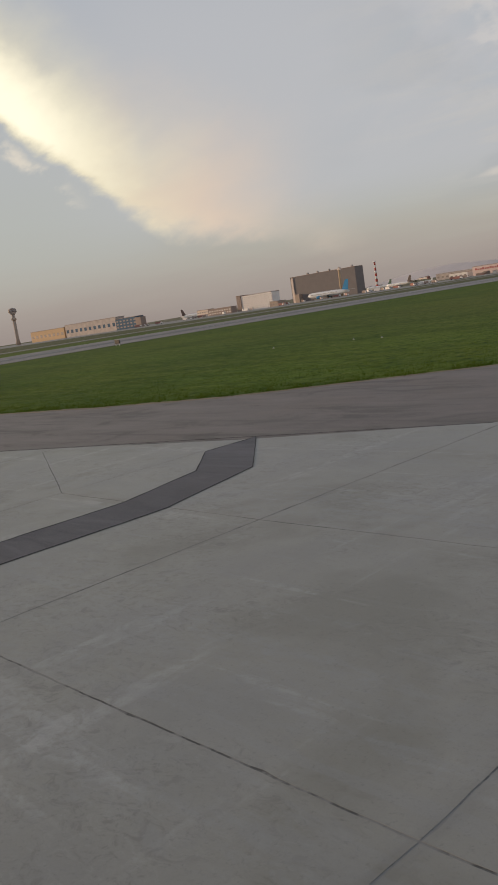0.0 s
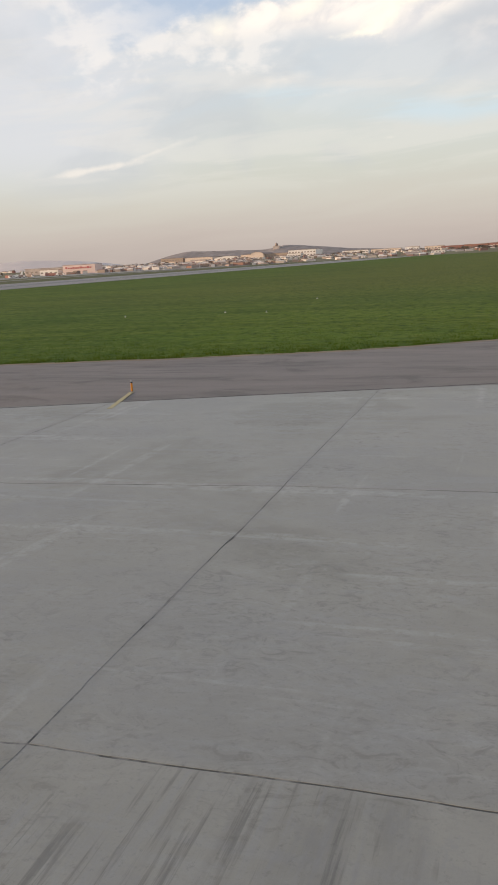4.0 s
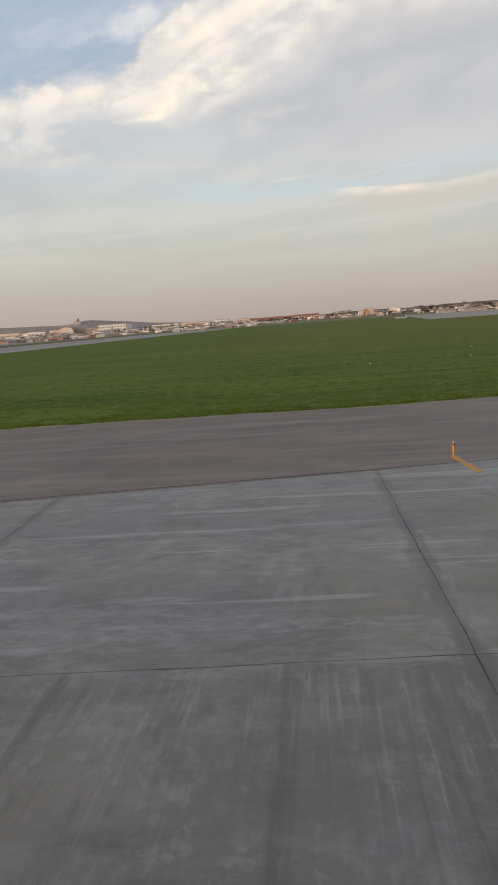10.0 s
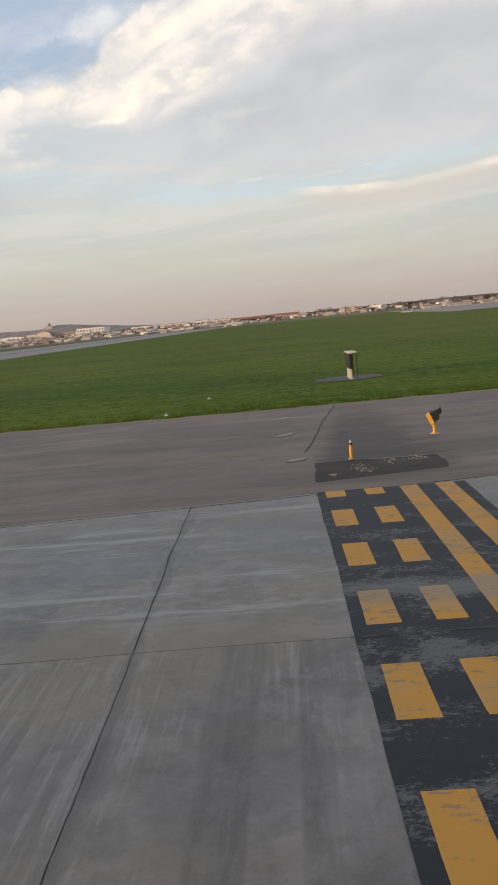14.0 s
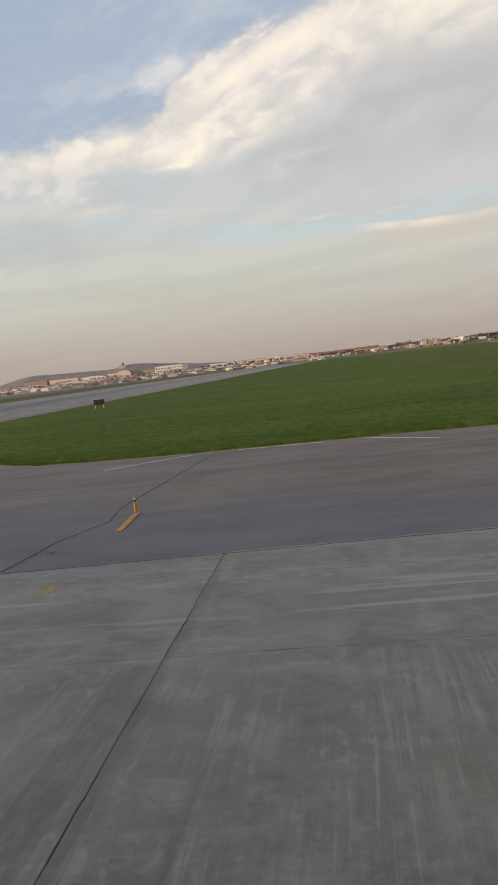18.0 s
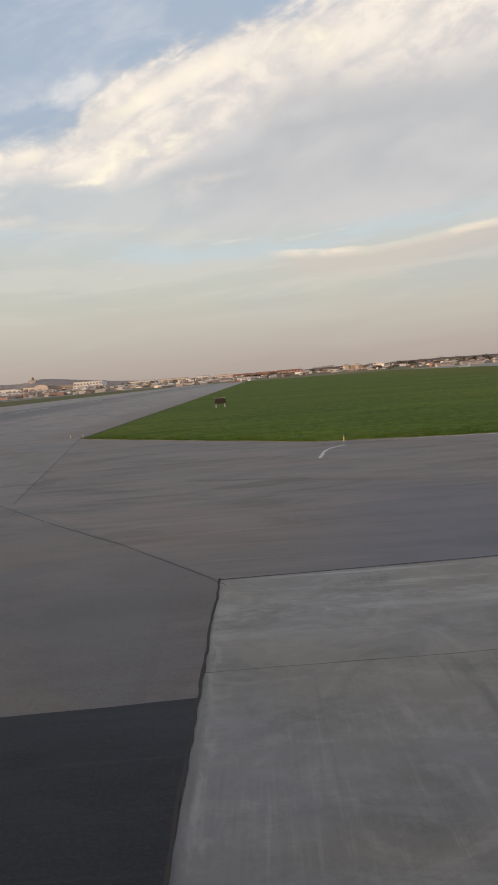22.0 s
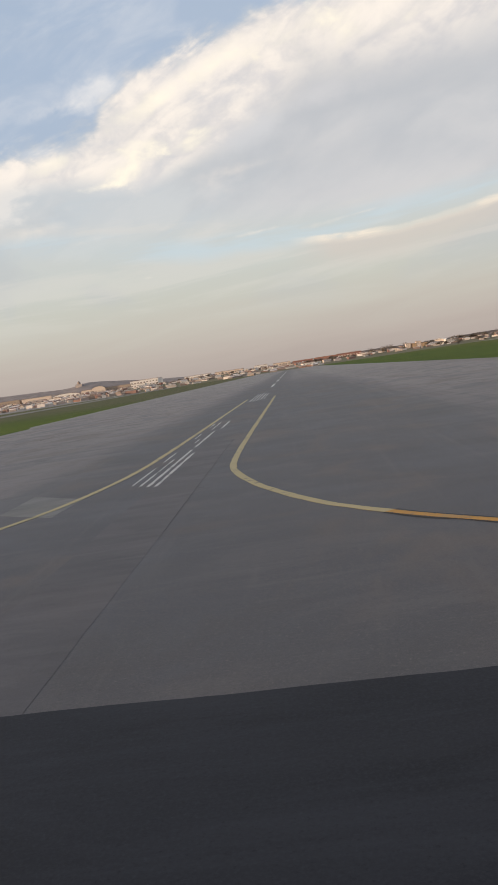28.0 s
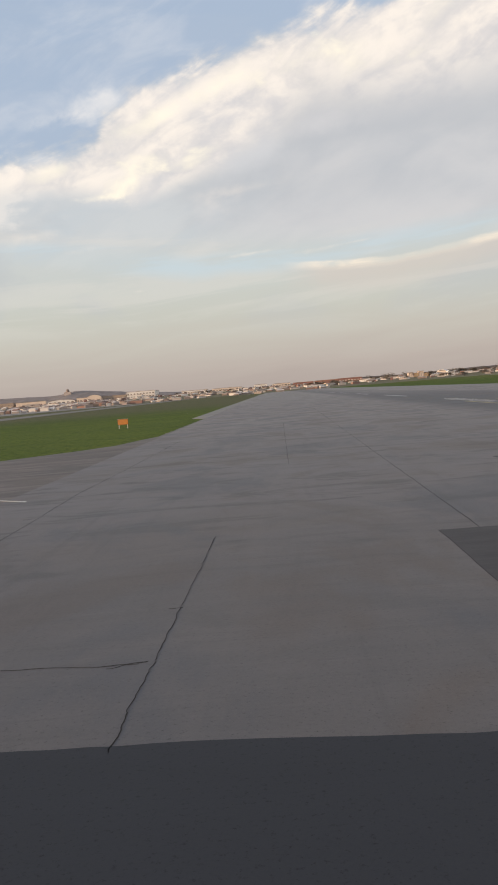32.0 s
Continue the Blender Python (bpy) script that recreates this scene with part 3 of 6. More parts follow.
        c = tr.mix(tr.m("MULTIPLY", tr.m("MULTIPLY", tr.step(tr.m("ABSOLUTE", tr.m("SUBTRACT", near, 0.16)), 0.10, 0.02), tr.m("MULTIPLY", tr.step(worn, 0.50, 0.62), grimy)), 0.45), c, (0.27, 0.26, 0.235))
    c = tr.mix(tr.m("MULTIPLY", tr.step(fine, 0.40, 0.72), speck), c, hi)
    chip = tr.noise(p, 18.0, 4, 0.75)
    c = tr.mix(tr.m("MULTIPLY", tr.step(chip, 0.54, 0.74), speck * 1.6), c, hi)
    c = tr.mix(tr.m("MULTIPLY", tr.step(chip, 0.46, 0.28), speck * 1.6), c, lo)
    pit = tr.noise(p, grain * 0.35, 2, 0.5)
    c = tr.mix(tr.m("MULTIPLY", tr.step(pit, 0.34, 0.24), 0.12 if slab else 0.1 if dusty_end else 0.5), c, tuple(v * 0.4 for v in dark))
    tr.put(b.inputs["Base Color"], c)
    b.inputs["Specular IOR Level"].default_value = gloss
    tr.put(b.inputs["Roughness"], tr.m("ADD", rough - 0.08, tr.m("MULTIPLY", blot, 0.16)))
    bump(tr, b, tr.m("ADD", fine, tr.m("MULTIPLY", st, 0.5)), 0.2, 0.005)
    return mt


CONCRETE = paving("weathered_concrete", (0.112, 0.105, 0.094), (0.156, 0.147, 0.132), 0.50, 0.15, slab=True)
SHOULDER = paving("shoulder_asphalt", (0.118, 0.096, 0.082), (0.182, 0.151, 0.130), 0.66, 0.6, along=(0.09, 1.1, 1), gloss=0.35, resurfaced=True)
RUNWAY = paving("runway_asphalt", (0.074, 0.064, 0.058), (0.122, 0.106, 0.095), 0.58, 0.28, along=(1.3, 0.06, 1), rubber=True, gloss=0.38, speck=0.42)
PATCH = paving("patch_asphalt", (0.035, 0.030, 0.029), (0.058, 0.050, 0.049), 0.6, 0.3, speck=0.3, gloss=0.28, rubber=True)
DARK_PATCH = paving("dark_patch_asphalt", (0.034, 0.030, 0.033), (0.056, 0.050, 0.054), 0.65, 0.3, speck=0.3, gloss=0.35)
WORN_PATCH = paving("worn_patch_asphalt", (0.068, 0.063, 0.067), (0.110, 0.103, 0.108), 0.62, 0.12, along=(1.2, 1.2, 1), speck=0.3, gloss=0.4)
FAINT_PATCH = paving("faint_patch_asphalt", (0.060, 0.054, 0.055), (0.098, 0.088, 0.088), 0.6, 0.3, speck=0.3, gloss=0.45)
PALE_PATCH = paving("pale_patch_asphalt", (0.125, 0.122, 0.112), (0.172, 0.168, 0.154), 0.62, 0.3, speck=0.3, gloss=0.4)
APRON = paving("far_concrete", (0.27, 0.25, 0.225), (0.35, 0.33, 0.30), 0.85, 0.2, gloss=0.15)
FAR_ROAD = paving("far_asphalt", (0.21, 0.195, 0.175), (0.28, 0.26, 0.235), 0.85, 0.2, gloss=0.15)
FRESH = paving("fresh_asphalt", (0.014, 0.015, 0.019), (0.025, 0.027, 0.033), 0.7, 0.5, grain=28.0, gloss=0.22, speck=0.40, dusty_end=(0.052, 0.054, 0.059))


def joint_material():
    """Old sealant: dark where it has sunk, silted up pale elsewhere."""
    mt, tr, b, p = material("joint_sealant")
    silt = tr.step(tr.m("ADD", tr.noise(p, 0.7, 5, 0.6), tr.m("MULTIPLY", tr.m("SUBTRACT", tr.noise(p, 6.0, 4, 0.6), 0.5), 0.7)), 0.40, 0.55)
    px, _, _ = tr.split(p)
    silted = tr.mix(tr.step(px, 110.0, 136.0), (0.108, 0.110, 0.110), (0.262, 0.252, 0.232))
    tr.put(b.inputs["Base Color"], tr.mix(silt, tr.mix(tr.step(px, 110.0, 136.0), (0.060, 0.060, 0.058), (0.105, 0.102, 0.095)), silted))
    b.inputs["Roughness"].default_value = 0.9
    return mt


JOINT = joint_material()


def grass_material():
    mt, tr, b, p = material("grass")
    a = tr.noise(p, 0.05, 5, 0.6)
    c = tr.noise(tr.scale(p, (0.35, 1.0, 1.0)), 0.9, 6, 0.65)
    g = tr.mix(tr.step(a, 0.3, 0.7), (0.056, 0.112, 0.008), (0.112, 0.156, 0.013))
    g = tr.mix(tr.m("MULTIPLY", tr.step(c, 0.45, 0.75), 0.6), g, (0.17, 0.185, 0.04))
    g = tr.mix(tr.m("MULTIPLY", tr.step(c, 0.5, 0.25), 0.6), g, (0.024, 0.062, 0.007))
    px, py, _ = tr.split(p)
    lush = tr.noise(tr.scale(p, (0.5, 1.0, 1.0)), 0.07, 5, 0.62, 0.4)
    g = tr.mix(tr.m("MULTIPLY", tr.step(lush, 0.48, 0.62), 0.28), g, (0.125, 0.205, 0.020))
    g = tr.mix(tr.m("MULTIPLY", tr.step(lush, 0.50, 0.36), 0.35), g, (0.050, 0.095, 0.014))
    g = tr.mix(tr.m("MULTIPLY", tr.step(tr.m("ADD", py, tr.m("MULTIPLY", lush, 30.0)), 52.0, 95.0), 0.14), g, (0.170, 0.190, 0.034))
    g = tr.mix(tr.m("MULTIPLY", tr.step(px, 95.0, 135.0), 0.15), g, (0.155, 0.215, 0.030))
    # long swathes left by the mower, and duller olive land far across the runway
    swathe = tr.noise(tr.scale(p, (0.05, 0.42, 1.0)), 1.0, 6, 0.62, 0.6)
    g = tr.mix(tr.m("MULTIPLY", tr.step(swathe, 0.50, 0.38), 0.45), g, (0.046, 0.088, 0.008))
    g = tr.mix(tr.m("MULTIPLY", tr.step(swathe, 0.52, 0.66), 0.30), g, (0.135, 0.165, 0.026))
    g = tr.mix(tr.m("MULTIPLY", tr.m("MAXIMUM", tr.step(px, -80.0, -130.0), tr.m("MULTIPLY", tr.step(px, -34.0, -38.0), tr.step(py, 130.0, 280.0))), 0.85), g, (0.158, 0.140, 0.080))
    g = tr.mix(tr.m("MULTIPLY", tr.m("MULTIPLY", tr.step(tr.m("ADD", px, tr.m("MULTIPLY", lush, 40.0)), 85.0, 150.0), tr.step(tr.m("ADD", py, tr.m("MULTIPLY", lush, 30.0)), 62.0, 120.0)), 0.42), g, (0.158, 0.138, 0.034))
    g = tr.mix(tr.m("MULTIPLY", tr.m("MULTIPLY", tr.step(px, -33.0, -38.0), tr.step(py, 200.0, 100.0)), 0.35), g, (0.170, 0.205, 0.034))
    tuft = tr.noise(tr.scale(p, (0.8, 0.6, 1.0)), 2.6, 8, 0.74, 0.5)
    g = tr.mix(tr.m("MULTIPLY", tr.step(tuft, 0.51, 0.37), 0.85), g, (0.026, 0.058, 0.006))
    g = tr.mix(tr.m("MULTIPLY", tr.step(tuft, 0.53, 0.66), 0.6), g, (0.19, 0.22, 0.06))
    tr.put(b.inputs["Base Color"], g)
    b.inputs["Roughness"].default_value = 0.9
    b.inputs["Specular IOR Level"].default_value = 0.1
    bump(tr, b, tr.noise(p, 6.0, 6, 0.7), 0.8, 0.06)
    return mt


GRASS = grass_material()


# ---- building helpers ----
def mesh_ob(name, bm, mat, parent=None, label=""):
    me = bpy.data.meshes.new(name)
    bm.to_mesh(me)
    bm.free()
    me.materials.append(mat)
    ob = new(name, me)
    if parent:
        ob.parent = parent
        ob.matrix_parent_inverse = parent.matrix_world.inverted()
    if label:
        ob["label"] = label
    return ob


def part(name, bm, mat, parent, label=""):
    return mesh_ob(name, bm, mat, parent, label)


def box(bm, x0, x1, y0, y1, z0, z1):
    v = [bm.verts.new(c) for c in ((x0, y0, z0), (x1, y0, z0), (x1, y1, z0), (x0, y1, z0), (x0, y0, z1), (x1, y0, z1), (x1, y1, z1), (x0, y1, z1))]
    for f in ((0, 3, 2, 1), (4, 5, 6, 7), (0, 1, 5, 4), (1, 2, 6, 5), (2, 3, 7, 6), (3, 0, 4, 7)):
        bm.faces.new([v[i] for i in f])
    return bm


def boxes(*dims):
    bm = bmesh.new()
    for q in dims:
        box(bm, *q)
    return bm


def prism(pts, z0, z1):
    """A slab with the outline pts (anticlockwise from above) between two heights."""
    bm = bmesh.new()
    a = [bm.verts.new((x, y, z0)) for x, y in pts]
    b = [bm.verts.new((x, y, z1)) for x, y in pts]
    top = bm.faces.new(b)
    bm.faces.new(a[::-1])
    for i in range(len(pts)):
        j = (i + 1) % len(pts)
        bm.faces.new((a[i], a[j], b[j], b[i]))
    bmesh.ops.recalc_face_normals(bm, faces=bm.faces)
    bmesh.ops.triangulate(bm, faces=[f for f in bm.faces if len(f.verts) > 4])
    return bm


def ragged(pts, step, amount, seed=0):
    """A polyline with more points, wandering by amount."""
    out = []
    for (x0, y0), (x1, y1) in zip(pts, pts[1:]):
        n = max(1, int(math.hypot(x1 - x0, y1 - y0) / step))
        nx, ny = -(y1 - y0), x1 - x0
        ln = math.hypot(nx, ny)
        for i in range(n):
            f = i / n
            px, py = x0 + (x1 - x0) * f, y0 + (y1 - y0) * f
            k = amount * (noise.noise((px * 0.6, py * 0.6, seed)) + 0.6 * noise.noise((px * 2.3, py * 2.3, seed + 7)))
            out.append((px + nx / ln * k, py + ny / ln * k))
    return out + [pts[-1]]


def lerp_line(line, x):
    for (x0, y0), (x1, y1) in zip(line, line[1:]):
        if x0 <= x <= x1:
            return y0 + (y1 - y0) * (x - x0) / (x1 - x0)
    return line[0][1] if x < line[0][0] else line[-1][1]


# ---- ground ----
def ground():
    bm = bmesh.new()
    xs = [-6000, -1500, -400, -120, -60, 0, 60, 120, 240, 600, 2000, 6000]
    ys = [-6000, -1500, -300, -60, 0, 60, 150, 400, 1000, 2500, 6000]
    grid = [[bm.verts.new((x, y, -0.05)) for x in xs] for y in ys]
    for r0, r1 in zip(grid, grid[1:]):
        for i in range(len(xs) - 1):
            bm.faces.new((r0[i], r0[i + 1], r1[i + 1], r1[i]))
    return tagged(mesh_ob("ground", bm, GRASS), "flat mown green airfield grass reaching to the horizon", "grass", kind="structure")


ground()

EDGE = [(42.4, 11.5), (52, 11.95), (60.8, 12.6), (72, 13.3), (80, 13.45), (92.6, 15.03), (97, 15.35), (105.3, 16.4), (112, 17.5), (117, 18.5),
        (121.5, 20.0), (126.5, 21.65), (131, 23.2), (136.4, 24.8), (142, 26.4), (146, 27.3), (151, 29.1), (158, 31.5), (200, 46)]
VERGE = [(31.5, 52.3), (41, 41.4), (45.6, 36.3), (49.5, 34.9), (53, 34.0), (56, 31.4), (61, 30.4), (70, 29.9), (80, 29.4), (96, 29.4), (106, 30.1),
         (115.7, 30.0), (124, 31.2), (132, 32.6), (137, 33.9), (141.6, 36.4), (145.4, 38.7), (158, 46), (200, 64)]
LEFT = [(-34.8, 1800), (-34.8, 110), (-35.0, 71), (-36.9, 61.5), (-39.3, 58.0), (-43.1, 53.5), (-50, 49), (-62, 45), (-110, 42)]


def pavement():
    outline = ragged(LEFT[1:], 1.2, 0.18, 3)
    outline += [(-110, -60), (200, -60)] + ragged(VERGE[::-1], 0.8, 0.16, 5)[:-1]
    outline += ragged([(31.5, 52.3), (31.6, 130)], 1.0, 0.12, 9) + [(31.6, 1800), (-34.8, 1800)]
    return tagged(mesh_ob("road", prism(outline, -0.3, -0.012), SHOULDER), "worn grey-brown asphalt taxiway shoulder and runway surface", "asphalt pavement", kind="structure")


road = pavement()


def strip(name, pts, z, mat, label, parent=None):
    ob = mesh_ob(name, prism(pts, z - 0.05, z), mat, parent)
    if parent:
        if label:
            ob["label"] = label
        return ob
    return tagged(ob, label, "pavement", kind="structure")


# runway surface with paler edges and a rubbered middle; grazing sheen painted in farther off
strip("road_runway", [(-34.6, 66), (-34.6, 1795), (31.3, 1795), (31.3, 54), (36, 22.3), (40.5, 14.7), (42.39, 11.5), (42.39, -55), (-34.6, -55)][::-1], -0.003, RUNWAY, "grey weathered runway asphalt, painted paler far off for grazing sheen")
# fresh dark crossing strip
strip("road_crossing", ragged([(42.39, 6.75), (36, 6.38), (29, 6.24), (20, 6.25), (15, 6.5), (-1.6, 7.6), (-5.9, 8.05), (-8.2, 8.3), (-10.0, 8.68), (-12.7, 8.88), (-14.5, 9.0), (-17.3, 9.33), (-21.0, 9.47), (-25.6, 9.85), (-42, 10.4)], 0.2, 0.04, 4) + [(-42, -14), (42.39, -14)], 0.003, FRESH, "nearly black fresh asphalt strip across the runway")
strip("pavement_runway_edge", [(-36.9, 118), (-34.62, 112), (-34.62, 1790), (-36.9, 1790)][::-1], -0.006, APRON, "pale concrete strip along the edge of the runway")
PATCHES = [(29.15, 30.3, 6.25, 10.95), (9.4, 11.0, 6.7, 30.0), (11.9, 13.1, 17.4, 29.4), (13.95, 15.95, 6.5, 17.3), (14.75, 15.95, 17.36, 29.5), (-2.92, -1.3, 7.4, 40.0),
           (-8.42, -7.27, 8.1, 17.5), (-12.8, -11.6, 8.8, 26.0), (-17.35, -15.9, 9.3, 33.1), (-22.02, -20.75, 9.5, 19.25)]
PATCH_SIDES = []
for x0, x1, y0, y1 in PATCHES:
    bottom = y0 + 0.1
    y0 -= 1.2 if y0 < 12 else 0
    ring = ragged([(x0, y0), (x1, y0), (x1, y1), (x0, y1), (x0, y0)], 0.07, 0.016, x0)
    if x0 < -9 or x0 > 5:
        PATCH_SIDES.append([q for q in ring if abs(q[0] - x0) < 0.12 and q[1] > bottom])
    if x1 < -5 or x0 > 5:
        PATCH_SIDES.append([q for q in ring if abs(q[0] - x1) < 0.12 and q[1] > bottom])
    strip("asphalt_patch", ring[:-1], 0.0, DARK_PATCH if x0 > 29 else FAINT_PATCH if x0 == -2.92 else PATCH, "dark rectangular asphalt repair patch", road)
strip("asphalt_patch", ragged([(-7.28, 23.4), (-5.1, 21.5), (-4.98, 24.6), (-7.3, 27.1), (-7.28, 23.4)], 0.3, 0.05, 2)[:-1], 0.0005, PALE_PATCH, "pale rectangular asphalt repair patch", road)
corner = ragged([(149.07, 22.0), (148.26, 24.8), (145.6, 27.45), (145.58, 25.86), (147.13, 24.28), (147.79, 22.05), (147.78, 17.45), (149.06, 17.38), (149.07, 22.0)], 0.15, 0.02, 4)
PATCH_SIDES.append([(x, y) for x, y in corner])
strip("asphalt_patch", corner[:-1], 0.006, WORN_PATCH, "dark asphalt repair patch in pale concrete", road)


# ---- concrete slabs ----
J1 = [(42.4, 7.46), (54.5, 7.75), (61, 8.0), (73, 8.08), (90, 8.3), (103, 8.52), (115, 8.87), (121, 9.04), (125, 9.16), (127.5, 9.45), (133.5, 10.2), (139.5, 10.74), (151, 10.8), (200, 10.9)]
J2 = [(105, 15.6), (112, 15.45), (117, 15.4), (122, 15.65), (127, 16.1), (139, 17.17), (145.5, 17.27), (151, 17.33), (200, 17.4)]
J3 = [(139, 25.5), (145.4, 22.1), (151, 22.0), (200, 22.2)]


JOINT_AT = [42.4, 48.4, 54.42, 60.76, 66.68, 72.84, 78.8, 84.75, 90.72, 96.83, 102.92, 109.06, 115.24, 121.32, 127.48, 133.5, 139.53, 145.6, 151.45] + [157.5 + 6.055 * k for k in range(9)]


def lean(x, y):
    """The cross joints stand a little askew to the runway; the end against the runway is square."""
    k = (x - 42.4) / 6.055
    i = min(int(k), len(JOINT_AT) - 2)
    at = JOINT_AT[i] + (JOINT_AT[i + 1] - JOINT_AT[i]) * (k - i)
    tilt = 0.012 if x < 80 else 0.022 if x < 133 else 0.010
    return at + tilt * (9.0 - y) * min(1.0, max(0.0, k))


def worn_edge(q, seed):
    """The outline of a slab: it wanders with its neighbour's along the joint, with small spalls broken off inwards."""
    cx, cy = sum(p[0] for p in q) / len(q), sum(p[1] for p in q) / len(q)
    out = []
    for (x0, y0), (x1, y1) in zip(q, q[1:] + q[:1]):
        n = max(1, int(math.hypot(x1 - x0, y1 - y0) / 0.14))
        for i in range(n):
            x, y = x0 + (x1 - x0) * i / n, y0 + (y1 - y0) * i / n
            wx = 0.020 * noise.noise((x * 0.9, y * 0.9, 1.0)) + 0.012 * noise.noise((x * 4.0, y * 4.0, 2.0))
            wy = 0.020 * noise.noise((x * 0.9, y * 0.9, 5.0)) + 0.012 * noise.noise((x * 4.0, y * 4.0, 6.0))
            chip = max(0.0, noise.noise((x * 1.7, y * 1.7, seed)) - 0.12) * max(0.0, noise.noise((x * 8.0, y * 8.0, seed)) + 0.3) * 0.05
            ln = math.hypot(cx - x, cy - y)
            out.append((x + wx + (cx - x) / ln * chip, y + wy + (cy - y) / ln * chip))
    return out


def near_joint(hi, rows):
    """The outer rows of slabs have wider, more open joints."""
    return hi in rows[6:]


def slabs():
    base = strip("pavement", [(42.4, -23.9), (73, -23.6), (110, -22.7), (139.5, -20.7), (200, -20.2)] + EDGE[::-1], -0.0025, JOINT, "pale grey concrete taxiway slabs with dark sealed joints")
    for k in range(0, 26):
        x0, x1 = 42.4 + 6.055 * k, 42.4 + 6.055 * (k + 1)
        rows = [lambda x, d=d: lerp_line(J1, x) - d for d in (31.5, 25.2, 18.9, 12.6, 6.3, 0.0)]
        tops = [lambda x: lerp_line(EDGE, x)]
        if x0 > 106:
            tops.insert(0, lambda x: min(lerp_line(J2, x), lerp_line(EDGE, x) - 0.3))
        if x0 > 138:
            tops.insert(1, lambda x: min(lerp_line(J3, x), lerp_line(EDGE, x) - 0.5))
        rows += tops
        for lo, hi in zip(rows, rows[1:]):
            gap = random.uniform(0.005, 0.009)
            gy = gap + 0.003 if x0 > 106 and near_joint(hi, rows) else gap
            a, b = x0 + gap, x1 - gap
            q = [(lean(x, y), y) for x, y in ((a, lo(a) + gy), (b, lo(b) + gy), (b, hi(b) - gy), (a, hi(a) - gy))]
            cx, cy = sum(p[0] for p in q) / 4, sum(p[1] for p in q) / 4
            near = hi(x0) > 0
            ring = worn_edge(q, x0 + lo(x0) * 7) if near else q
            ob = mesh_ob("slab", prism([(x - cx, y - cy) for x, y in ring], -0.25, 0.0), CONCRETE)
            ob.location = (cx, cy, random.uniform(-0.001, 0.001))
            ob.parent = base
    return base


slabs()


# ---- painted markings ----
def worn_paint(name, colour, under, wear=0.5, size=4.0, drawn=(1.0, 1.0, 1.0), faded=None):
    mt, tr, b, p = material(name)
    px, py, _ = tr.split(p)
    p = tr.scale(p, drawn)
    chips = tr.noise(p, size, 8, 0.7, 0.6)
    soft = tr.noise(p, 1.1, 5, 0.6)
    grp = tr.noise(p, size * 0.16, 4, 0.6)
    chips = tr.m("ADD", chips, tr.m("MULTIPLY", tr.m("SUBTRACT", grp, 0.5), 0.5))
    c = tr.mix(tr.m("MULTIPLY", soft, 0.35), colour, tuple(v * 0.6 for v in colour))
    if faded:
        c = tr.mix(tr.m("MULTIPLY", tr.step(tr.m("ADD", tr.noise(p, 0.7, 6, 0.65, 0.4), 0.0), 0.46, 0.60), 0.45), c, faded)
        # dusted over where tyres roll
        rolled = tr.step(tr.m("ABSOLUTE", tr.m("ADD", tr.m("SUBTRACT", py, 9.5), tr.m("MULTIPLY", tr.m("SUBTRACT", soft, 0.5), 1.2))), 0.55, 0.15)
        c = tr.mix(tr.m("MULTIPLY", tr.m("MULTIPLY", rolled, tr.step(px, 60.0, 80.0)), 0.75), c, (0.27, 0.235, 0.175))
    c = tr.mix(tr.m("MULTIPLY", tr.step(chips, 0.72 - 0.22 * wear, 0.78 - 0.22 * wear), 0.85), c, under)
    tr.put(b.inputs["Base Color"], c)
    b.inputs["Roughness"].default_value = 0.65
    bump(tr, b, tr.noise(p, 45, 3, 0.7), 0.2, 0.004)
    return mt


YELLOW = worn_paint("yellow_paint", (0.56, 0.285, 0.045), (0.25, 0.19, 0.11), 0.75, 9.0, (0.6, 1.3, 1.0), (0.36, 0.265, 0.15))
PALE_YELLOW = worn_paint("faded_yellow_paint", (0.50, 0.42, 0.22), (0.16, 0.15, 0.13), 0.6, 2.5)


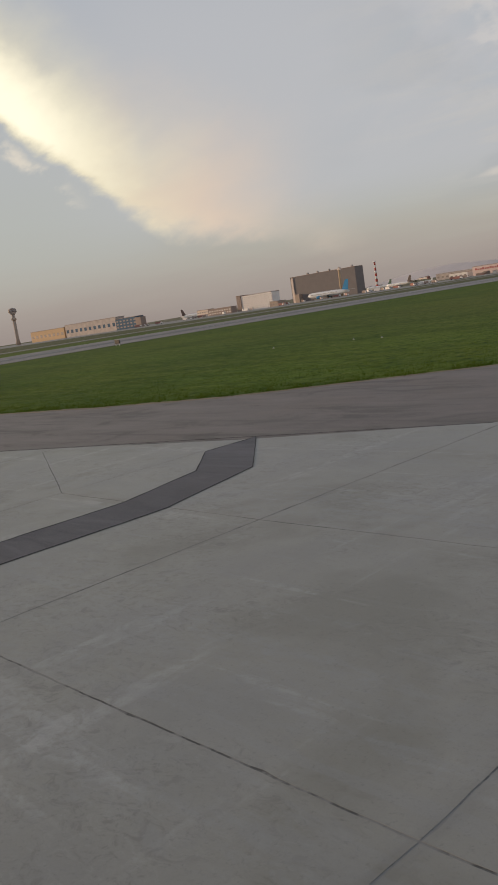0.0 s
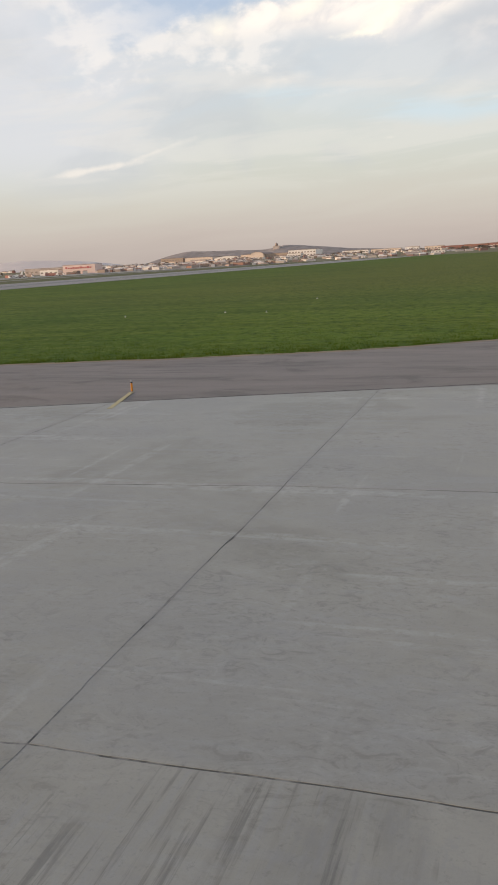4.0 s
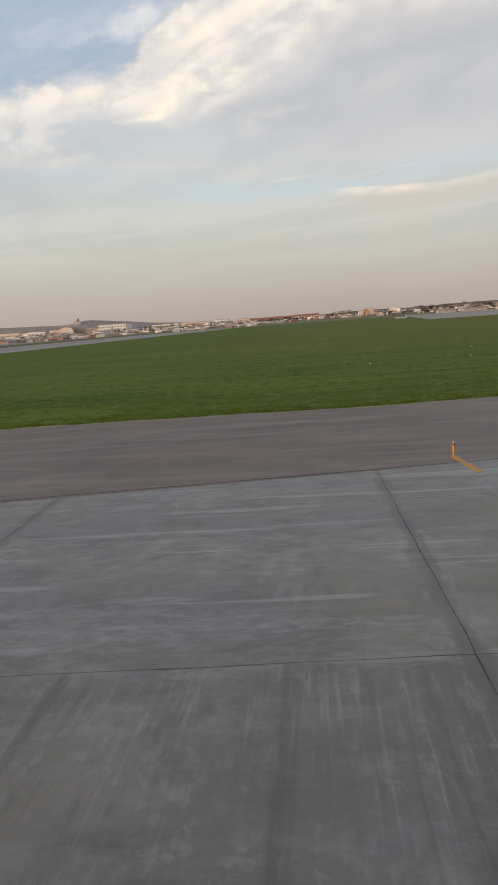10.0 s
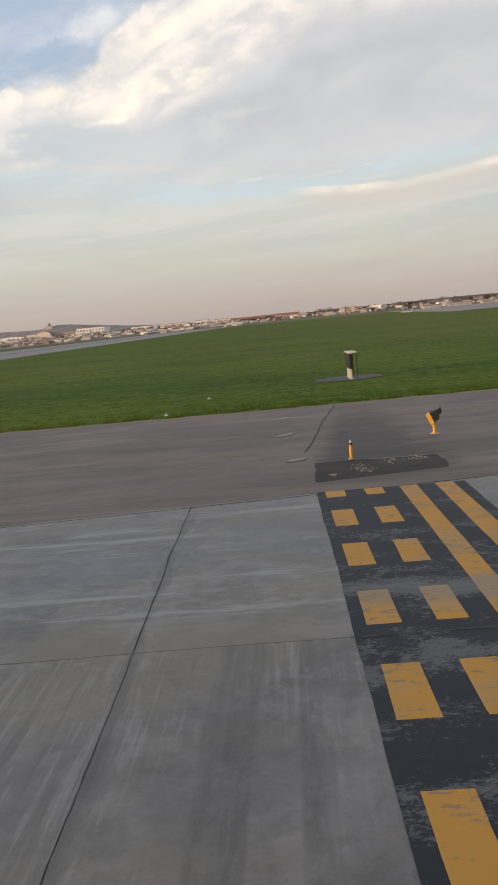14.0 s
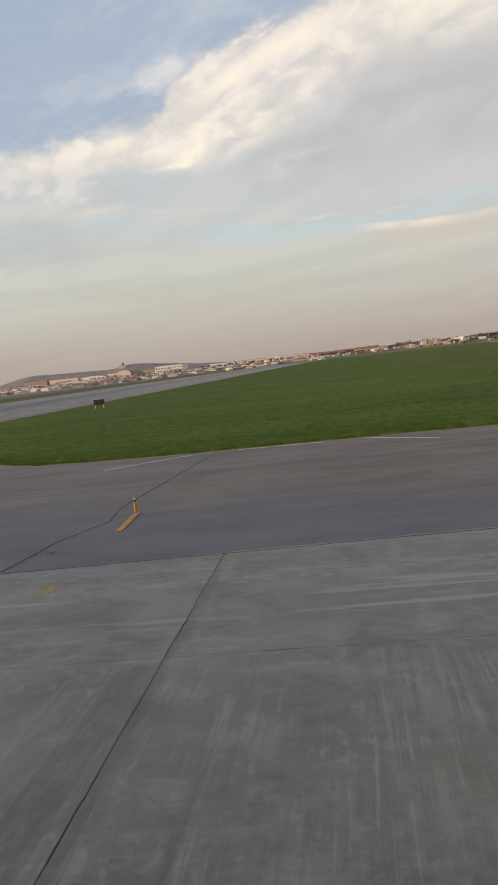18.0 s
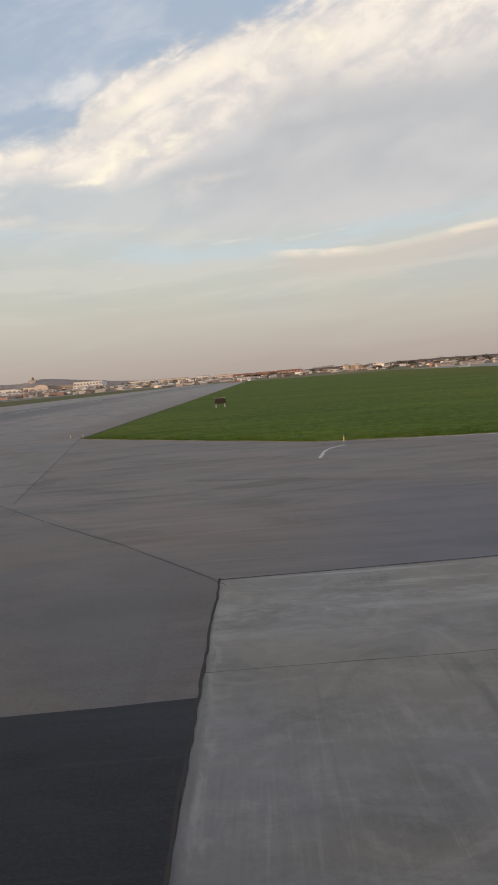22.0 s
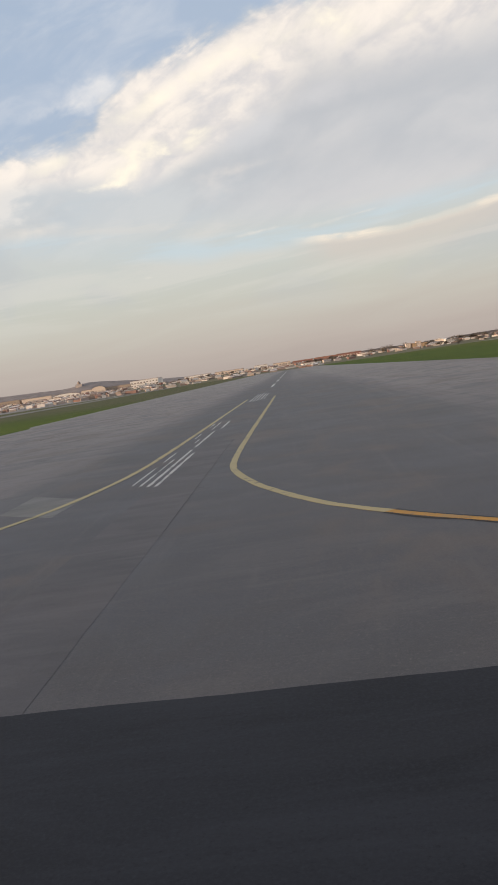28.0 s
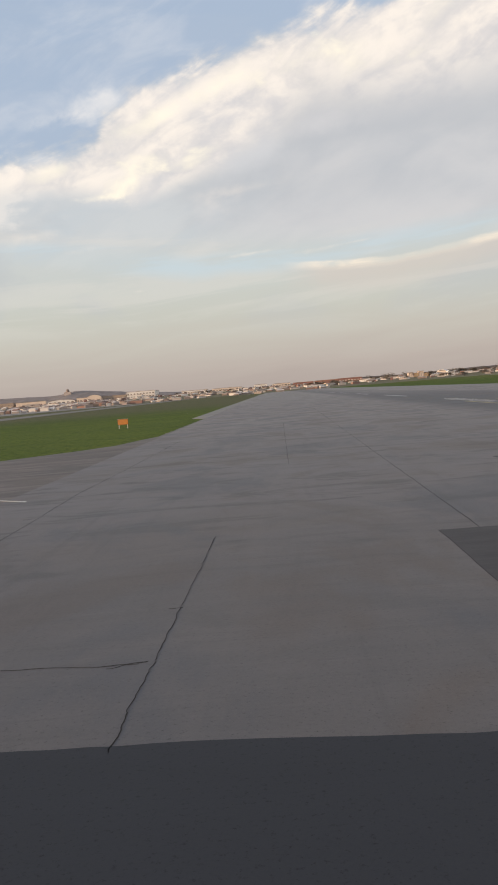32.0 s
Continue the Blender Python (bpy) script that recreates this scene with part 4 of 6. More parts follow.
def field_paint():
    """Black paint, chipped in drifts and rubbed down to the concrete where tyres roll across it."""
    mt, tr, b, p = material("black_paint")
    _, py, _ = tr.split(p)
    drawn = tr.scale(p, (0.75, 1.25, 1.0))
    wob = tr.m("MULTIPLY", tr.m("SUBTRACT", tr.noise(tr.scale(p, (0.5, 1.0, 1.0)), 1.0, 5, 0.6), 0.5), 0.8)
    rub = 0.0
    for y0, half, k in ((9.62, 0.45, 0.17), (10.35, 0.4, 0.10), (7.75, 0.6, 0.09), (5.4, 0.5, 0.06), (12.0, 0.5, 0.05)):
        band = tr.step(tr.m("ABSOLUTE", tr.m("ADD", tr.m("SUBTRACT", py, y0), wob)), half, half * 0.2)
        rub = tr.m("ADD", rub, tr.m("MULTIPLY", band, k))
    drift = tr.m("MULTIPLY", tr.m("SUBTRACT", tr.noise(drawn, 1.5, 5, 0.62, 0.4), 0.5), 0.75)
    fine = tr.m("ADD", tr.m("MULTIPLY", tr.noise(drawn, 13.0, 8, 0.74, 0.5), 0.65), tr.m("MULTIPLY", tr.noise(drawn, 38.0, 5, 0.7), 0.35))
    chip = tr.step(tr.m("ADD", tr.m("ADD", fine, drift), rub), 0.545, 0.66)
    c = tr.mix(tr.noise(p, 1.1, 5, 0.6), (0.013, 0.017, 0.022), (0.022, 0.027, 0.033))
    c = tr.mix(tr.m("MULTIPLY", chip, 0.85), c, tr.mix(tr.noise(p, 9.0, 4, 0.6), (0.090, 0.096, 0.100), (0.150, 0.156, 0.158)))
    dust = tr.m("MULTIPLY", tr.step(rub, 0.10, 0.17), tr.step(tr.noise(tr.scale(p, (0.8, 4.0, 1.0)), 1.0, 6, 0.66, 0.4), 0.44, 0.60))
    tr.put(b.inputs["Base Color"], tr.mix(tr.m("MULTIPLY", dust, 0.7), c, (0.155, 0.155, 0.150)))
    b.inputs["Roughness"].default_value = 0.65
    bump(tr, b, tr.m("ADD", tr.noise(p, 45, 3, 0.7), tr.m("MULTIPLY", chip, -1.0)), 0.25, 0.004)
    return mt


BLACK_PAINT = field_paint()
RED_PAINT = worn_paint("red_paint", (0.235, 0.014, 0.034), (0.34, 0.20, 0.21), 0.55, 20.0)
WHITE_PAINT = worn_paint("white_paint", (0.70, 0.71, 0.70), (0.075, 0.035, 0.042), 0.84, 17.0)
WHITE_LINE = worn_paint("white_line_paint", (0.60, 0.59, 0.56), (0.2, 0.19, 0.18), 0.7, 2.0)
PINK = worn_paint("pink_spray", (0.72, 0.05, 0.19), (0.45, 0.12, 0.2), 0.6, 14.0)
FAINT_YELLOW = worn_paint("faint_yellow_paint", (0.40, 0.28, 0.10), (0.18, 0.165, 0.145), 0.9, 9.0)
SCRAP = worn_paint("scuffed_white_paint", (0.33, 0.315, 0.30), (0.15, 0.135, 0.125), 1.0, 6.0, (1.0, 2.0, 1.0))
FAINT_PINK = worn_paint("faint_pink_spray", (0.30, 0.10, 0.12), (0.15, 0.12, 0.10), 0.9, 14.0)
DARK_EDGE = worn_paint("dark_border_paint", (0.028, 0.028, 0.03), (0.06, 0.06, 0.06), 0.5, 2.0)


def mark(name, pts, z, mat, parent, label=""):
    return part(name, prism(pts, z - 0.004, z), mat, parent, label)


def rect(x0, x1, y0, y1):
    return [(x0, y0), (x1, y0), (x1, y1), (x0, y1)]


def spline(pts, step=0.4):
    """Catmull-Rom through pts."""
    out = []
    q = [pts[0]] + list(pts) + [pts[-1]]
    for a, b, c, e in zip(q, q[1:], q[2:], q[3:]):
        n = max(1, int(math.hypot(c[0] - b[0], c[1] - b[1]) / step))
        for i in range(n):
            t = i / n
            out.append(tuple(0.5 * (2 * b[k] + (c[k] - a[k]) * t + (2 * a[k] - 5 * b[k] + 4 * c[k] - e[k]) * t * t + (3 * b[k] - a[k] - 3 * c[k] + e[k]) * t ** 3) for k in (0, 1)))
    return out + [pts[-1]]


def ribbon(pts, width, z, rough=0.0, depth=0.004):
    """A band along a line, with a little wander in its width."""
    bm = bmesh.new()
    prev = None
    for i, (x, y) in enumerate(pts):
        a, b = pts[max(0, i - 1)], pts[min(len(pts) - 1, i + 1)]
        dx_, dy_ = b[0] - a[0], b[1] - a[1]
        ln = math.hypot(dx_, dy_) or 1
        w0 = width / 2 * (1 + rough * noise.noise((x * 3, y * 3, 1.0)))
        w1 = width / 2 * (1 + rough * noise.noise((x * 3, y * 3, 9.0)))
        l, r = (x - dy_ / ln * w0, y + dx_ / ln * w0), (x + dy_ / ln * w1, y - dx_ / ln * w1)
        row = [bm.verts.new((*l, z)), bm.verts.new((*r, z)), bm.verts.new((*r, z - depth)), bm.verts.new((*l, z - depth))]
        if prev:
            for k in range(4):
                bm.faces.new((prev[k], prev[(k + 1) % 4], row[(k + 1) % 4], row[k]))
        prev = row
    bmesh.ops.recalc_face_normals(bm, faces=bm.faces)
    return bm


def askew(pts):
    """The holding lines lean like the joints beside them."""
    return [(x + 0.0145 * (15.0 - y), y) for x, y in pts]


def holding_marking():
    field = askew(rect(92.79, 95.36, -17, 15.05))
    base = mesh_ob("holding_position_marking", prism(ragged(field + field[:1], 0.07, 0.022, 6)[:-1], 0.001, 0.004), BLACK_PAINT)
    tagged(base, "yellow solid and dashed holding lines on a worn black field", "road marking")
    for x0, x1 in ((94.85, 95.16), (94.24, 94.54)):
        mark("solid_line", ragged_rect(x0, x1, -17, 15.03), 0.007, YELLOW, base, "worn yellow solid line")
    for x0, x1 in ((93.62, 93.94), (92.94, 93.28)):
        for k in range(16):
            y = 14.55 - 1.98 * k
            mark("dash", ragged_rect(x0, x1, y, y + (0.48 if k == 0 else 1.02)), 0.007, YELLOW, base)
    part("joint_line", ribbon(ragged(askew([(92.74, 8.30), (95.4, 8.36)]), 0.1, 0.01, 3), 0.014, 0.0095, 0.9), JOINT, base, "dark slab joint through the paint")


def ragged_rect(x0, x1, y0, y1):
    e = 0.008
    q = askew([(x0 + random.uniform(-e, e), y0), (x1 + random.uniform(-e, e), y0), (x1 + random.uniform(-e, e), y1), (x0 + random.uniform(-e, e), y1)])
    return ragged(q + q[:1], 0.09, 0.007, x0 + y0)[:-1]


holding_marking()


def ring_mesh(cx, cy, rx, ry, sx, sy, z0, z1, n=48):
    bm = bmesh.new()
    rows = []
    for i in range(n):
        a = 2 * math.pi * i / n
        c, s = math.cos(a), math.sin(a)
        full = (abs(c) ** 2.6 + abs(s) ** 2.6) ** (-1 / 2.6)
        o, q = (cx + rx * c * full, cy + ry * s * full), (cx + (rx - sx) * c, cy + (ry - sy) * s)
        rows.append([bm.verts.new((*o, z1)), bm.verts.new((*q, z1)), bm.verts.new((*q, z0)), bm.verts.new((*o, z0))])
    for i in range(n):
        r0, r1 = rows[i], rows[(i + 1) % n]
        for k in range(4):
            bm.faces.new((r0[k], r1[k], r1[(k + 1) % 4], r0[(k + 1) % 4]))
    bmesh.ops.recalc_face_normals(bm, faces=bm.faces)
    return bm


def mandatory_marking():
    base = mesh_ob("mandatory_marking", prism(rect(96.6, 101.57, -8.5, 6.77), 0.001, 0.004), RED_PAINT)
    tagged(base, "worn dark red painted panel with a white border and figure", "road marking")
    b = 0.15
    for q in (rect(96.6, 101.57, 6.77 - b, 6.77), rect(96.6, 96.6 + b, -8.5, 6.77 - b), rect(101.57 - b, 101.57, -8.5, 6.77 - b), rect(96.6 + b, 101.57 - b, -8.5, -8.5 + b)):
        mark("border", q, 0.007, WHITE_PAINT, base, "chipped white border")
    part("joint_line", ribbon([(97.15, -8.5), (97.0, 0.0), (96.88, 6.77)], 0.012, 0.0095, 0.8), JOINT, base, "dark slab joint through the paint")
    for cx, rx in ((98.04, 0.95), (99.92, 0.97)):
        part("loop", ring_mesh(cx, 5.27, rx, 0.65, 0.45, 0.265, 0.003, 0.008 if cx < 99 else 0.0085), WHITE_PAINT, base, "chipped white painted loop of the figure 8")
    mark("waist", rect(98.90, 99.06, 4.88, 5.66), 0.0075, WHITE_PAINT, base, "chipped white waist of the figure 8")


mandatory_marking()

CURVE_L = [(-60, -2.0), (-40, -0.5), (-29, 1.6), (-23, 3.6), (-19.6, 5.3), (-17.66, 7.1), (-16.92, 7.70), (-14.6, 9.35), (-12.8, 10.95), (-11.85, 11.85), (-10.2, 13.85), (-8.6, 15.85), (-7.6, 17.6), (-6.75, 19.4),
           (-5.5, 23.0), (-4.75, 27.2), (-4.35, 32), (-4.2, 40), (-4.1, 50), (-3.95, 70), (-3.75, 100), (-3.6, 190)]
CURVE_R = [(60, -3), (40, -2.2), (28, -0.6), (20, 1.6), (16.4, 3.05), (14.82, 3.90), (13.9, 4.62), (12.98, 5.5), (12.0, 6.4), (10.53, 7.9), (9.3, 9.2), (8.4, 10.2), (5.0, 13.6), (2.4, 17.4), (0.95, 21.0), (0.35, 23.0), (-0.32, 26.0), (-0.62, 29.3),
           (-0.68, 38), (-0.6, 60), (-0.45, 100), (-0.4, 190)]


def lead_line(pts):
    line = [q for q in spline(pts, 0.6) if q[1] < 98]
    near = [q for q in line if q[1] < 16]
    far = [q for q in line if q[1] >= 15.3]
    base = mesh_ob("taxi_line", ribbon(near, 0.33, 0.0045, 0.8, 0.002), DARK_EDGE)
    tagged(base, "curved yellow taxi line with thin dark borders on asphalt", "road marking", "lead-off lines")
    part("paint", ribbon(near, 0.20, 0.007, 0.25), YELLOW, base, "orange-yellow worn paint")
    part("paint", ribbon(far, 0.24, 0.0075, 0.35), PALE_YELLOW, base, "faded pale yellow paint")


lead_line(CURVE_L), lead_line(CURVE_R)


def runway_bars():
    rows = [(x, y0, y1) for x, cuts in ((-3.77, ((26.2, 31.0), (33, 36.5), (44, 47), (52, 56))), (-3.43, ((25.8, 29.0), (29.6, 33.5), (41, 43), (50, 57))), (-3.11, ((25.4, 30.2), (30.5, 37.0), (38.5, 48))), (-2.83, ((25.2, 28.0), (28.2, 35.4), (50, 57)))) for y0, y1 in cuts]
    rows += [(x, 90 + random.uniform(-1, 2), 116 + random.uniform(-4, 1)) for x in (-3.05, -2.7, -2.33, -1.95, -1.6)]
    for x, y0, y1 in rows:
        wd = 0.055 if x > -3.3 or y0 > 80 else 0.03
        outline = ragged([(x - wd, y0), (x + wd, y0), (x + wd, y1), (x - wd, y1), (x - wd, y0)], 0.4, 0.035, x)[:-1]
        ob = mesh_ob("white_bar", prism(outline, 0.001, 0.005), WHITE_LINE)
        tagged(ob, "thin worn white painted bar on the runway", "road marking", "white runway bars")
    for k in range(12):
        y = 150 + 60 * k
        tagged(mesh_ob("centre_stripe", prism(rect(-2.35, -1.85, y, y + 30), 0.001, 0.006), WHITE_LINE), "long white runway centre line stripe", "road marking", "runway centre line")


runway_bars()

SMALL_MARKS = [([(63.93, 15.75), (64.07, 15.75), (63.93, 17.75), (63.79, 17.75)], YELLOW, "orange-yellow painted dash beside an edge light"),
               ([(63.95, 11.2), (64.2, 11.22), (64.24, 11.55), (64.0, 11.6)], FAINT_YELLOW, "worn yellow paint blot on concrete"),
               ([(116.84, 17.3), (117.0, 17.36), (116.8, 19.25), (116.67, 19.2)], YELLOW, "faded yellow painted dash beside an edge light"),
               ([(116.8, 12.3), (117.02, 12.34), (117.1, 12.75), (116.88, 12.72)], FAINT_YELLOW, "small faded yellow paint dash on concrete"),
               ([(133.64, 23.0), (133.75, 23.05), (133.16, 25.35), (133.06, 25.3)], PALE_YELLOW, "thin pale yellow painted line beside an edge light"),
               ([(-34.9, 31.0), (-33.7, 30.05), (-33.7, 30.2), (-34.9, 31.15)], WHITE_LINE, "faint white painted dash on the runway shoulder"),
               ([(63.17, 4.76), (63.205, 4.74), (63.215, 5.0), (63.19, 5.22), (63.165, 5.24), (63.175, 5.0)], PINK, "bright pink sprayed survey dash"),
               ([(63.1, 9.92), (63.22, 9.9), (63.22, 9.97), (63.18, 9.98), (63.17, 10.16), (63.13, 10.16), (63.13, 9.99), (63.1, 9.99)], PINK, "small pink sprayed survey cross"),
               ([(63.05, 14.1), (63.15, 14.1), (63.17, 14.25), (63.05, 14.25)], FAINT_PINK, "faint pink sprayed survey dot"),
               ([(91.9, 26.15), (92.2, 26.2), (92.42, 26.45), (92.36, 26.8), (92.1, 26.62), (91.95, 26.5)], SCRAP, "faint white paint scrap on asphalt"),
               ([(92.05, 22.4), (92.3, 22.5), (92.5, 22.75), (92.44, 23.05), (92.2, 22.9), (92.08, 22.68)], SCRAP, "faint white paint scrap on asphalt"),
               ([(92.26, 18.38), (92.5, 18.46), (92.72, 18.6), (92.66, 18.8), (92.4, 18.72), (92.3, 18.6)], SCRAP, "faint white paint scrap on asphalt")]
for pts, mat, label in SMALL_MARKS:
    tagged(mesh_ob("paint_mark", prism(pts, -0.006, 0.005), mat), label, "paint mark")
for pts in ([(45.3, 29.0), (45.8, 32.0), (46.7, 33.7)], [(69.3, 29.75), (70.6, 28.6), (71.7, 27.4)], [(60.2, 27.4), (62, 29.1), (63.6, 29.95)], [(48.9, 34.45), (50.9, 34.2), (53.1, 33.7)], [(64.6, 30.0), (66.2, 29.9), (67.8, 29.85)]):
    tagged(mesh_ob("paint_mark", ribbon(spline(pts), 0.13, -0.006, 0.9), WHITE_LINE), "worn whitish line at the verge of the asphalt", "paint mark")

# ---- cracks and sealed seams ----
CRACK = plain("crack", (0.042, 0.039, 0.037), 0.95)
SEAM = plain("worn_seam", (0.046, 0.043, 0.043), 0.9, 0, 0.5, 6.0)
def cracked(pts, width=0.011, fork=0.15):
    """A jagged, broken crack in short pieces that taper and fork a little."""
    r = random.Random(int(pts[0][0] * 100))
    line = []
    off = 0.0
    base_line = ragged(pts, 0.07, 0.016, 2)
    for (x, y), (x2, y2) in zip(base_line, base_line[1:] + base_line[-2:-1]):
        off = off * 0.8 + r.gauss(0, 0.006)
        ln = math.hypot(x2 - x, y2 - y) or 1
        line.append((x - (y2 - y) / ln * off, y + (x2 - x) / ln * off))
    i = 0
    while i < len(line) - 3:
        n = r.randint(12, 40)
        piece = line[i:i + n]
        if len(piece) > 2:
            part("crack", ribbon(piece, width * r.uniform(0.5, 1.3), 0.003, 0.95), CRACK, road)
        if r.random() < fork and len(piece) > 5:
            x, y = piece[-2]
            a = r.uniform(0, 6.28)
            twig = [(x + math.cos(a) * 0.07 * k + r.gauss(0, 0.02), y + math.sin(a) * 0.07 * k + r.gauss(0, 0.02)) for k in range(r.randint(4, 9))]
            part("crack", ribbon(twig, width * 0.5, 0.0035, 0.95), CRACK, road)
        i += n + r.choice((-1, -1, 0, 1, 3))


CRACKS = [[(52.13, 11.95), (52.15, 14.9), (52.2, 19.1), (52.2, 25.6)], [(62.7, 12.9), (62.9, 15.2), (63.45, 16.9), (63.2, 18.7), (63.8, 29.8)],
          [(35.6, 22.3), (38.3, 18.0), (40.5, 14.7), (42.3, 11.55)], [(24.24, 6.2), (24.33, 7.5), (24.6, 9.2)],
          [(36.06, 6.9), (36.1, 7.9), (36.1, 14.65), (36.06, 17.8)], [(16.0, 30), (15.9, 60), (15.6, 100)],
          [(-26.77, 9.75), (-26.7, 13.6), (-26.6, 20.5)], [(-24.76, 36.4), (-24.6, 77)], [(-21.2, 19.3), (-21.0, 35), (-19.8, 123)], [(-1.3, 17.0), (-1.4, 40.0)],
           [(42.4, 11.52), (60.8, 12.62), (80, 13.47)], [(80, 13.47), (97, 15.37), (117, 18.52)], [(117, 18.52), (136.4, 24.82), (151, 29.12)]]
part("crack", ribbon(ragged([(42.40, -10), (42.40, 6.75), (42.39, 11.6)], 0.12, 0.03, 5), 0.035, 0.004, 0.9), CRACK, road, "crumbled dark joint beside the concrete")
for pts in CRACKS:
    straight = pts[0][0] > 42.35 and pts[0][1] in (11.52, 13.47, 18.52)
    if straight:
        part("crack", ribbon(ragged(pts, 0.2, 0.014, 2), 0.020, 0.004, 0.9), CRACK, road, "dark joint between asphalt and concrete")
    else:
        cracked(pts, 0.018 if pts[0][0] in (62.7, 52.13) else 0.010, 0.10)
OLD_PATCH = paving("crumbling_asphalt", (0.030, 0.026, 0.024), (0.058, 0.050, 0.046), 0.75, 0.5, gloss=0.2, speck=0.35)
hold = [(92.84, 16.02), (94.2, 16.28), (95.36, 16.5), (95.48, 17.1), (95.40, 18.0), (94.5, 17.95), (93.7, 18.1), (92.86, 18.08), (92.84, 16.02)]
strip("asphalt_patch", ragged(hold, 0.07, 0.05, 8)[:-1], -0.0095, OLD_PATCH, "dark crumbling asphalt patch beyond the holding line", road)
part("crack", ribbon(ragged([(92.74, 19.5), (92.8, 20.2), (93.04, 21.9), (93.31, 24.7), (93.72, 27.2), (93.98, 29.3)], 0.2, 0.06, 3), 0.022, 0.003, 0.95), CRACK, road)


def rubble(name, n, seed, mat, spots, sizes, label, category):
    """Loose crumbs lying in small groups."""
    r = random.Random(seed)
    bm = bmesh.new()
    for _ in range(n):
        cx, cy, sx, sy, z = r.choice(spots)
        x, y, q = r.gauss(cx, sx), r.gauss(cy, sy), r.uniform(*sizes)
        top = bm.verts.new((x + r.uniform(-q, q) * 0.3, y, z + q * 0.7))
        k = r.choice((4, 5))
        ring = [bm.verts.new((x + q * r.uniform(0.6, 1.2) * math.cos(6.283 * i / k), y + q * r.uniform(0.6, 1.2) * math.sin(6.283 * i / k), z - 0.004)) for i in range(k)]
        for i in range(k):
            bm.faces.new((ring[i], ring[(i + 1) % k], top))
    return tagged(mesh_ob(name, bm, mat), label, category, kind="stuff")


RUBBLE = plain("pale_rubble", (0.26, 0.235, 0.21), 0.9, 0, 0.4, 20)
rubble("debris", 170, 3, RUBBLE, [(94.42, 17.6, 0.10, 0.18, -0.008), (94.42, 17.6, 0.10, 0.18, -0.008), (95.0, 17.75, 0.11, 0.14, -0.008), (95.0, 17.7, 0.12, 0.2, -0.008), (93.2, 16.6, 0.07, 0.1, -0.008), (93.75, 17.3, 0.08, 0.25, -0.008), (93.85, 16.9, 0.08, 0.15, -0.008)], (0.008, 0.030), "pale crumbs of broken asphalt on the dark patch", "debris")
rubble("loose_chippings", 46, 5, CRACK, [(-4.0, 9.95, 0.16, 0.14, 0.0), (-3.6, 8.95, 0.16, 0.28, 0.0), (-3.95, 11.2, 0.3, 0.3, 0.0), (-15.0, 9.9, 1.2, 0.25, 0.0)], (0.006, 0.020), "small dark loose chippings on the runway", "debris")
for pts in PATCH_SIDES:
    outer = pts[0][0] > 140
    part("tar_seam", ribbon(pts, 0.018 if outer else 0.007, 0.010 if outer else 0.002, 1.6 if outer else 0.95), SEAM, road)
for pts in ([(29.92, 11.1), (29.94, 13.6), (29.92, 20.0)], [(29.48, 19.5), (29.46, 23.4)], [(29.5, 29.0), (29.9, 33.0)], [(-10.58, 8.9), (-10.61, 9.55), (-10.6, 10.4), (-10.66, 11.2), (-10.5, 13.0), (-10.3, 15.7)], [(19.31, 31.1), (19.37, 37.4)],
            [(14.9, 57), (14.2, 97), (13.7, 150)], [(45.5, 34.4), (49.0, 34.2), (52.0, 34.0)], [(-31.8, 18.0), (-32.0, 25.8), (-32.2, 31.3), (-32.1, 39), (-32.0, 61)], [(-28.9, 12.25), (-28.05, 12.25), (-27.37, 12.15), (-26.8, 12.23)],
            [(22.37, 92.32), (22.32, 53.48)], [(22.54, 20.82), (22.59, 17.63), (22.45, 15.43)], [(19.32, 36.38), (19.35, 31.06)], [(15.26, 69.89), (15.41, 56.13)],):
    cracked(pts, 0.006)

# ---- far aprons and taxiways ----
strip("road_far_taxiway", rect(-150, -122, 90, 1500), -0.02, FAR_ROAD, "far grey taxiway beyond the grass")
strip("pavement_far_apron", [(-1500, 250), (-700, 330), (-375, 440), (-250, 490), (-170, 800), (-170, 1650), (-1500, 1650)], -0.016, APRON, "pale concrete apron before the terminal buildings")
strip("road_far_runway", [(158, 330), (700, 330), (1100, 1250), (240, 1250)], -0.02, APRON, "pale far runway beside the houses")
DIRT = plain("dry_verge", (0.27, 0.21, 0.14), 0.95, 0, 0.45, 0.6)


# ---- airfield fixtures ----
ORANGE = plain("orange_enamel", (0.62, 0.24, 0.03), 0.45, 0, 0.15, 9)
AMBER = plain("amber_enamel", (0.70, 0.36, 0.04), 0.45, 0, 0.15, 9)
PALE_AMBER = plain("faded_yellow_enamel", (0.72, 0.55, 0.28), 0.5, 0, 0.15, 9)
DARK = plain("black_enamel", (0.022, 0.022, 0.024), 0.5, 0, 0.3, 9)
GALV = plain("galvanised_steel", (0.55, 0.53, 0.50), 0.45, 0.6, 0.2, 7)
BONE = plain("pale_leg_paint", (0.62, 0.56, 0.46), 0.6, 0, 0.15, 8)
SIGN_RED = plain("sign_red", (0.24, 0.028, 0.022), 0.4, 0, 0.12, 4)
SIGN_BROWN = plain("sign_brown", (0.05, 0.032, 0.026), 0.4, 0, 0.3, 6)
SIGN_WHITE = plain("sign_white", (0.75, 0.68, 0.62), 0.5, 0, 0.1, 6)
SIGN_ORANGE = plain("sign_orange", (0.55, 0.22, 0.06), 0.45, 0, 0.15, 5)
gl = bpy.data.materials.new("lamp_glass")
gl.use_nodes = True
gb = gl.node_tree.nodes["Principled BSDF"]
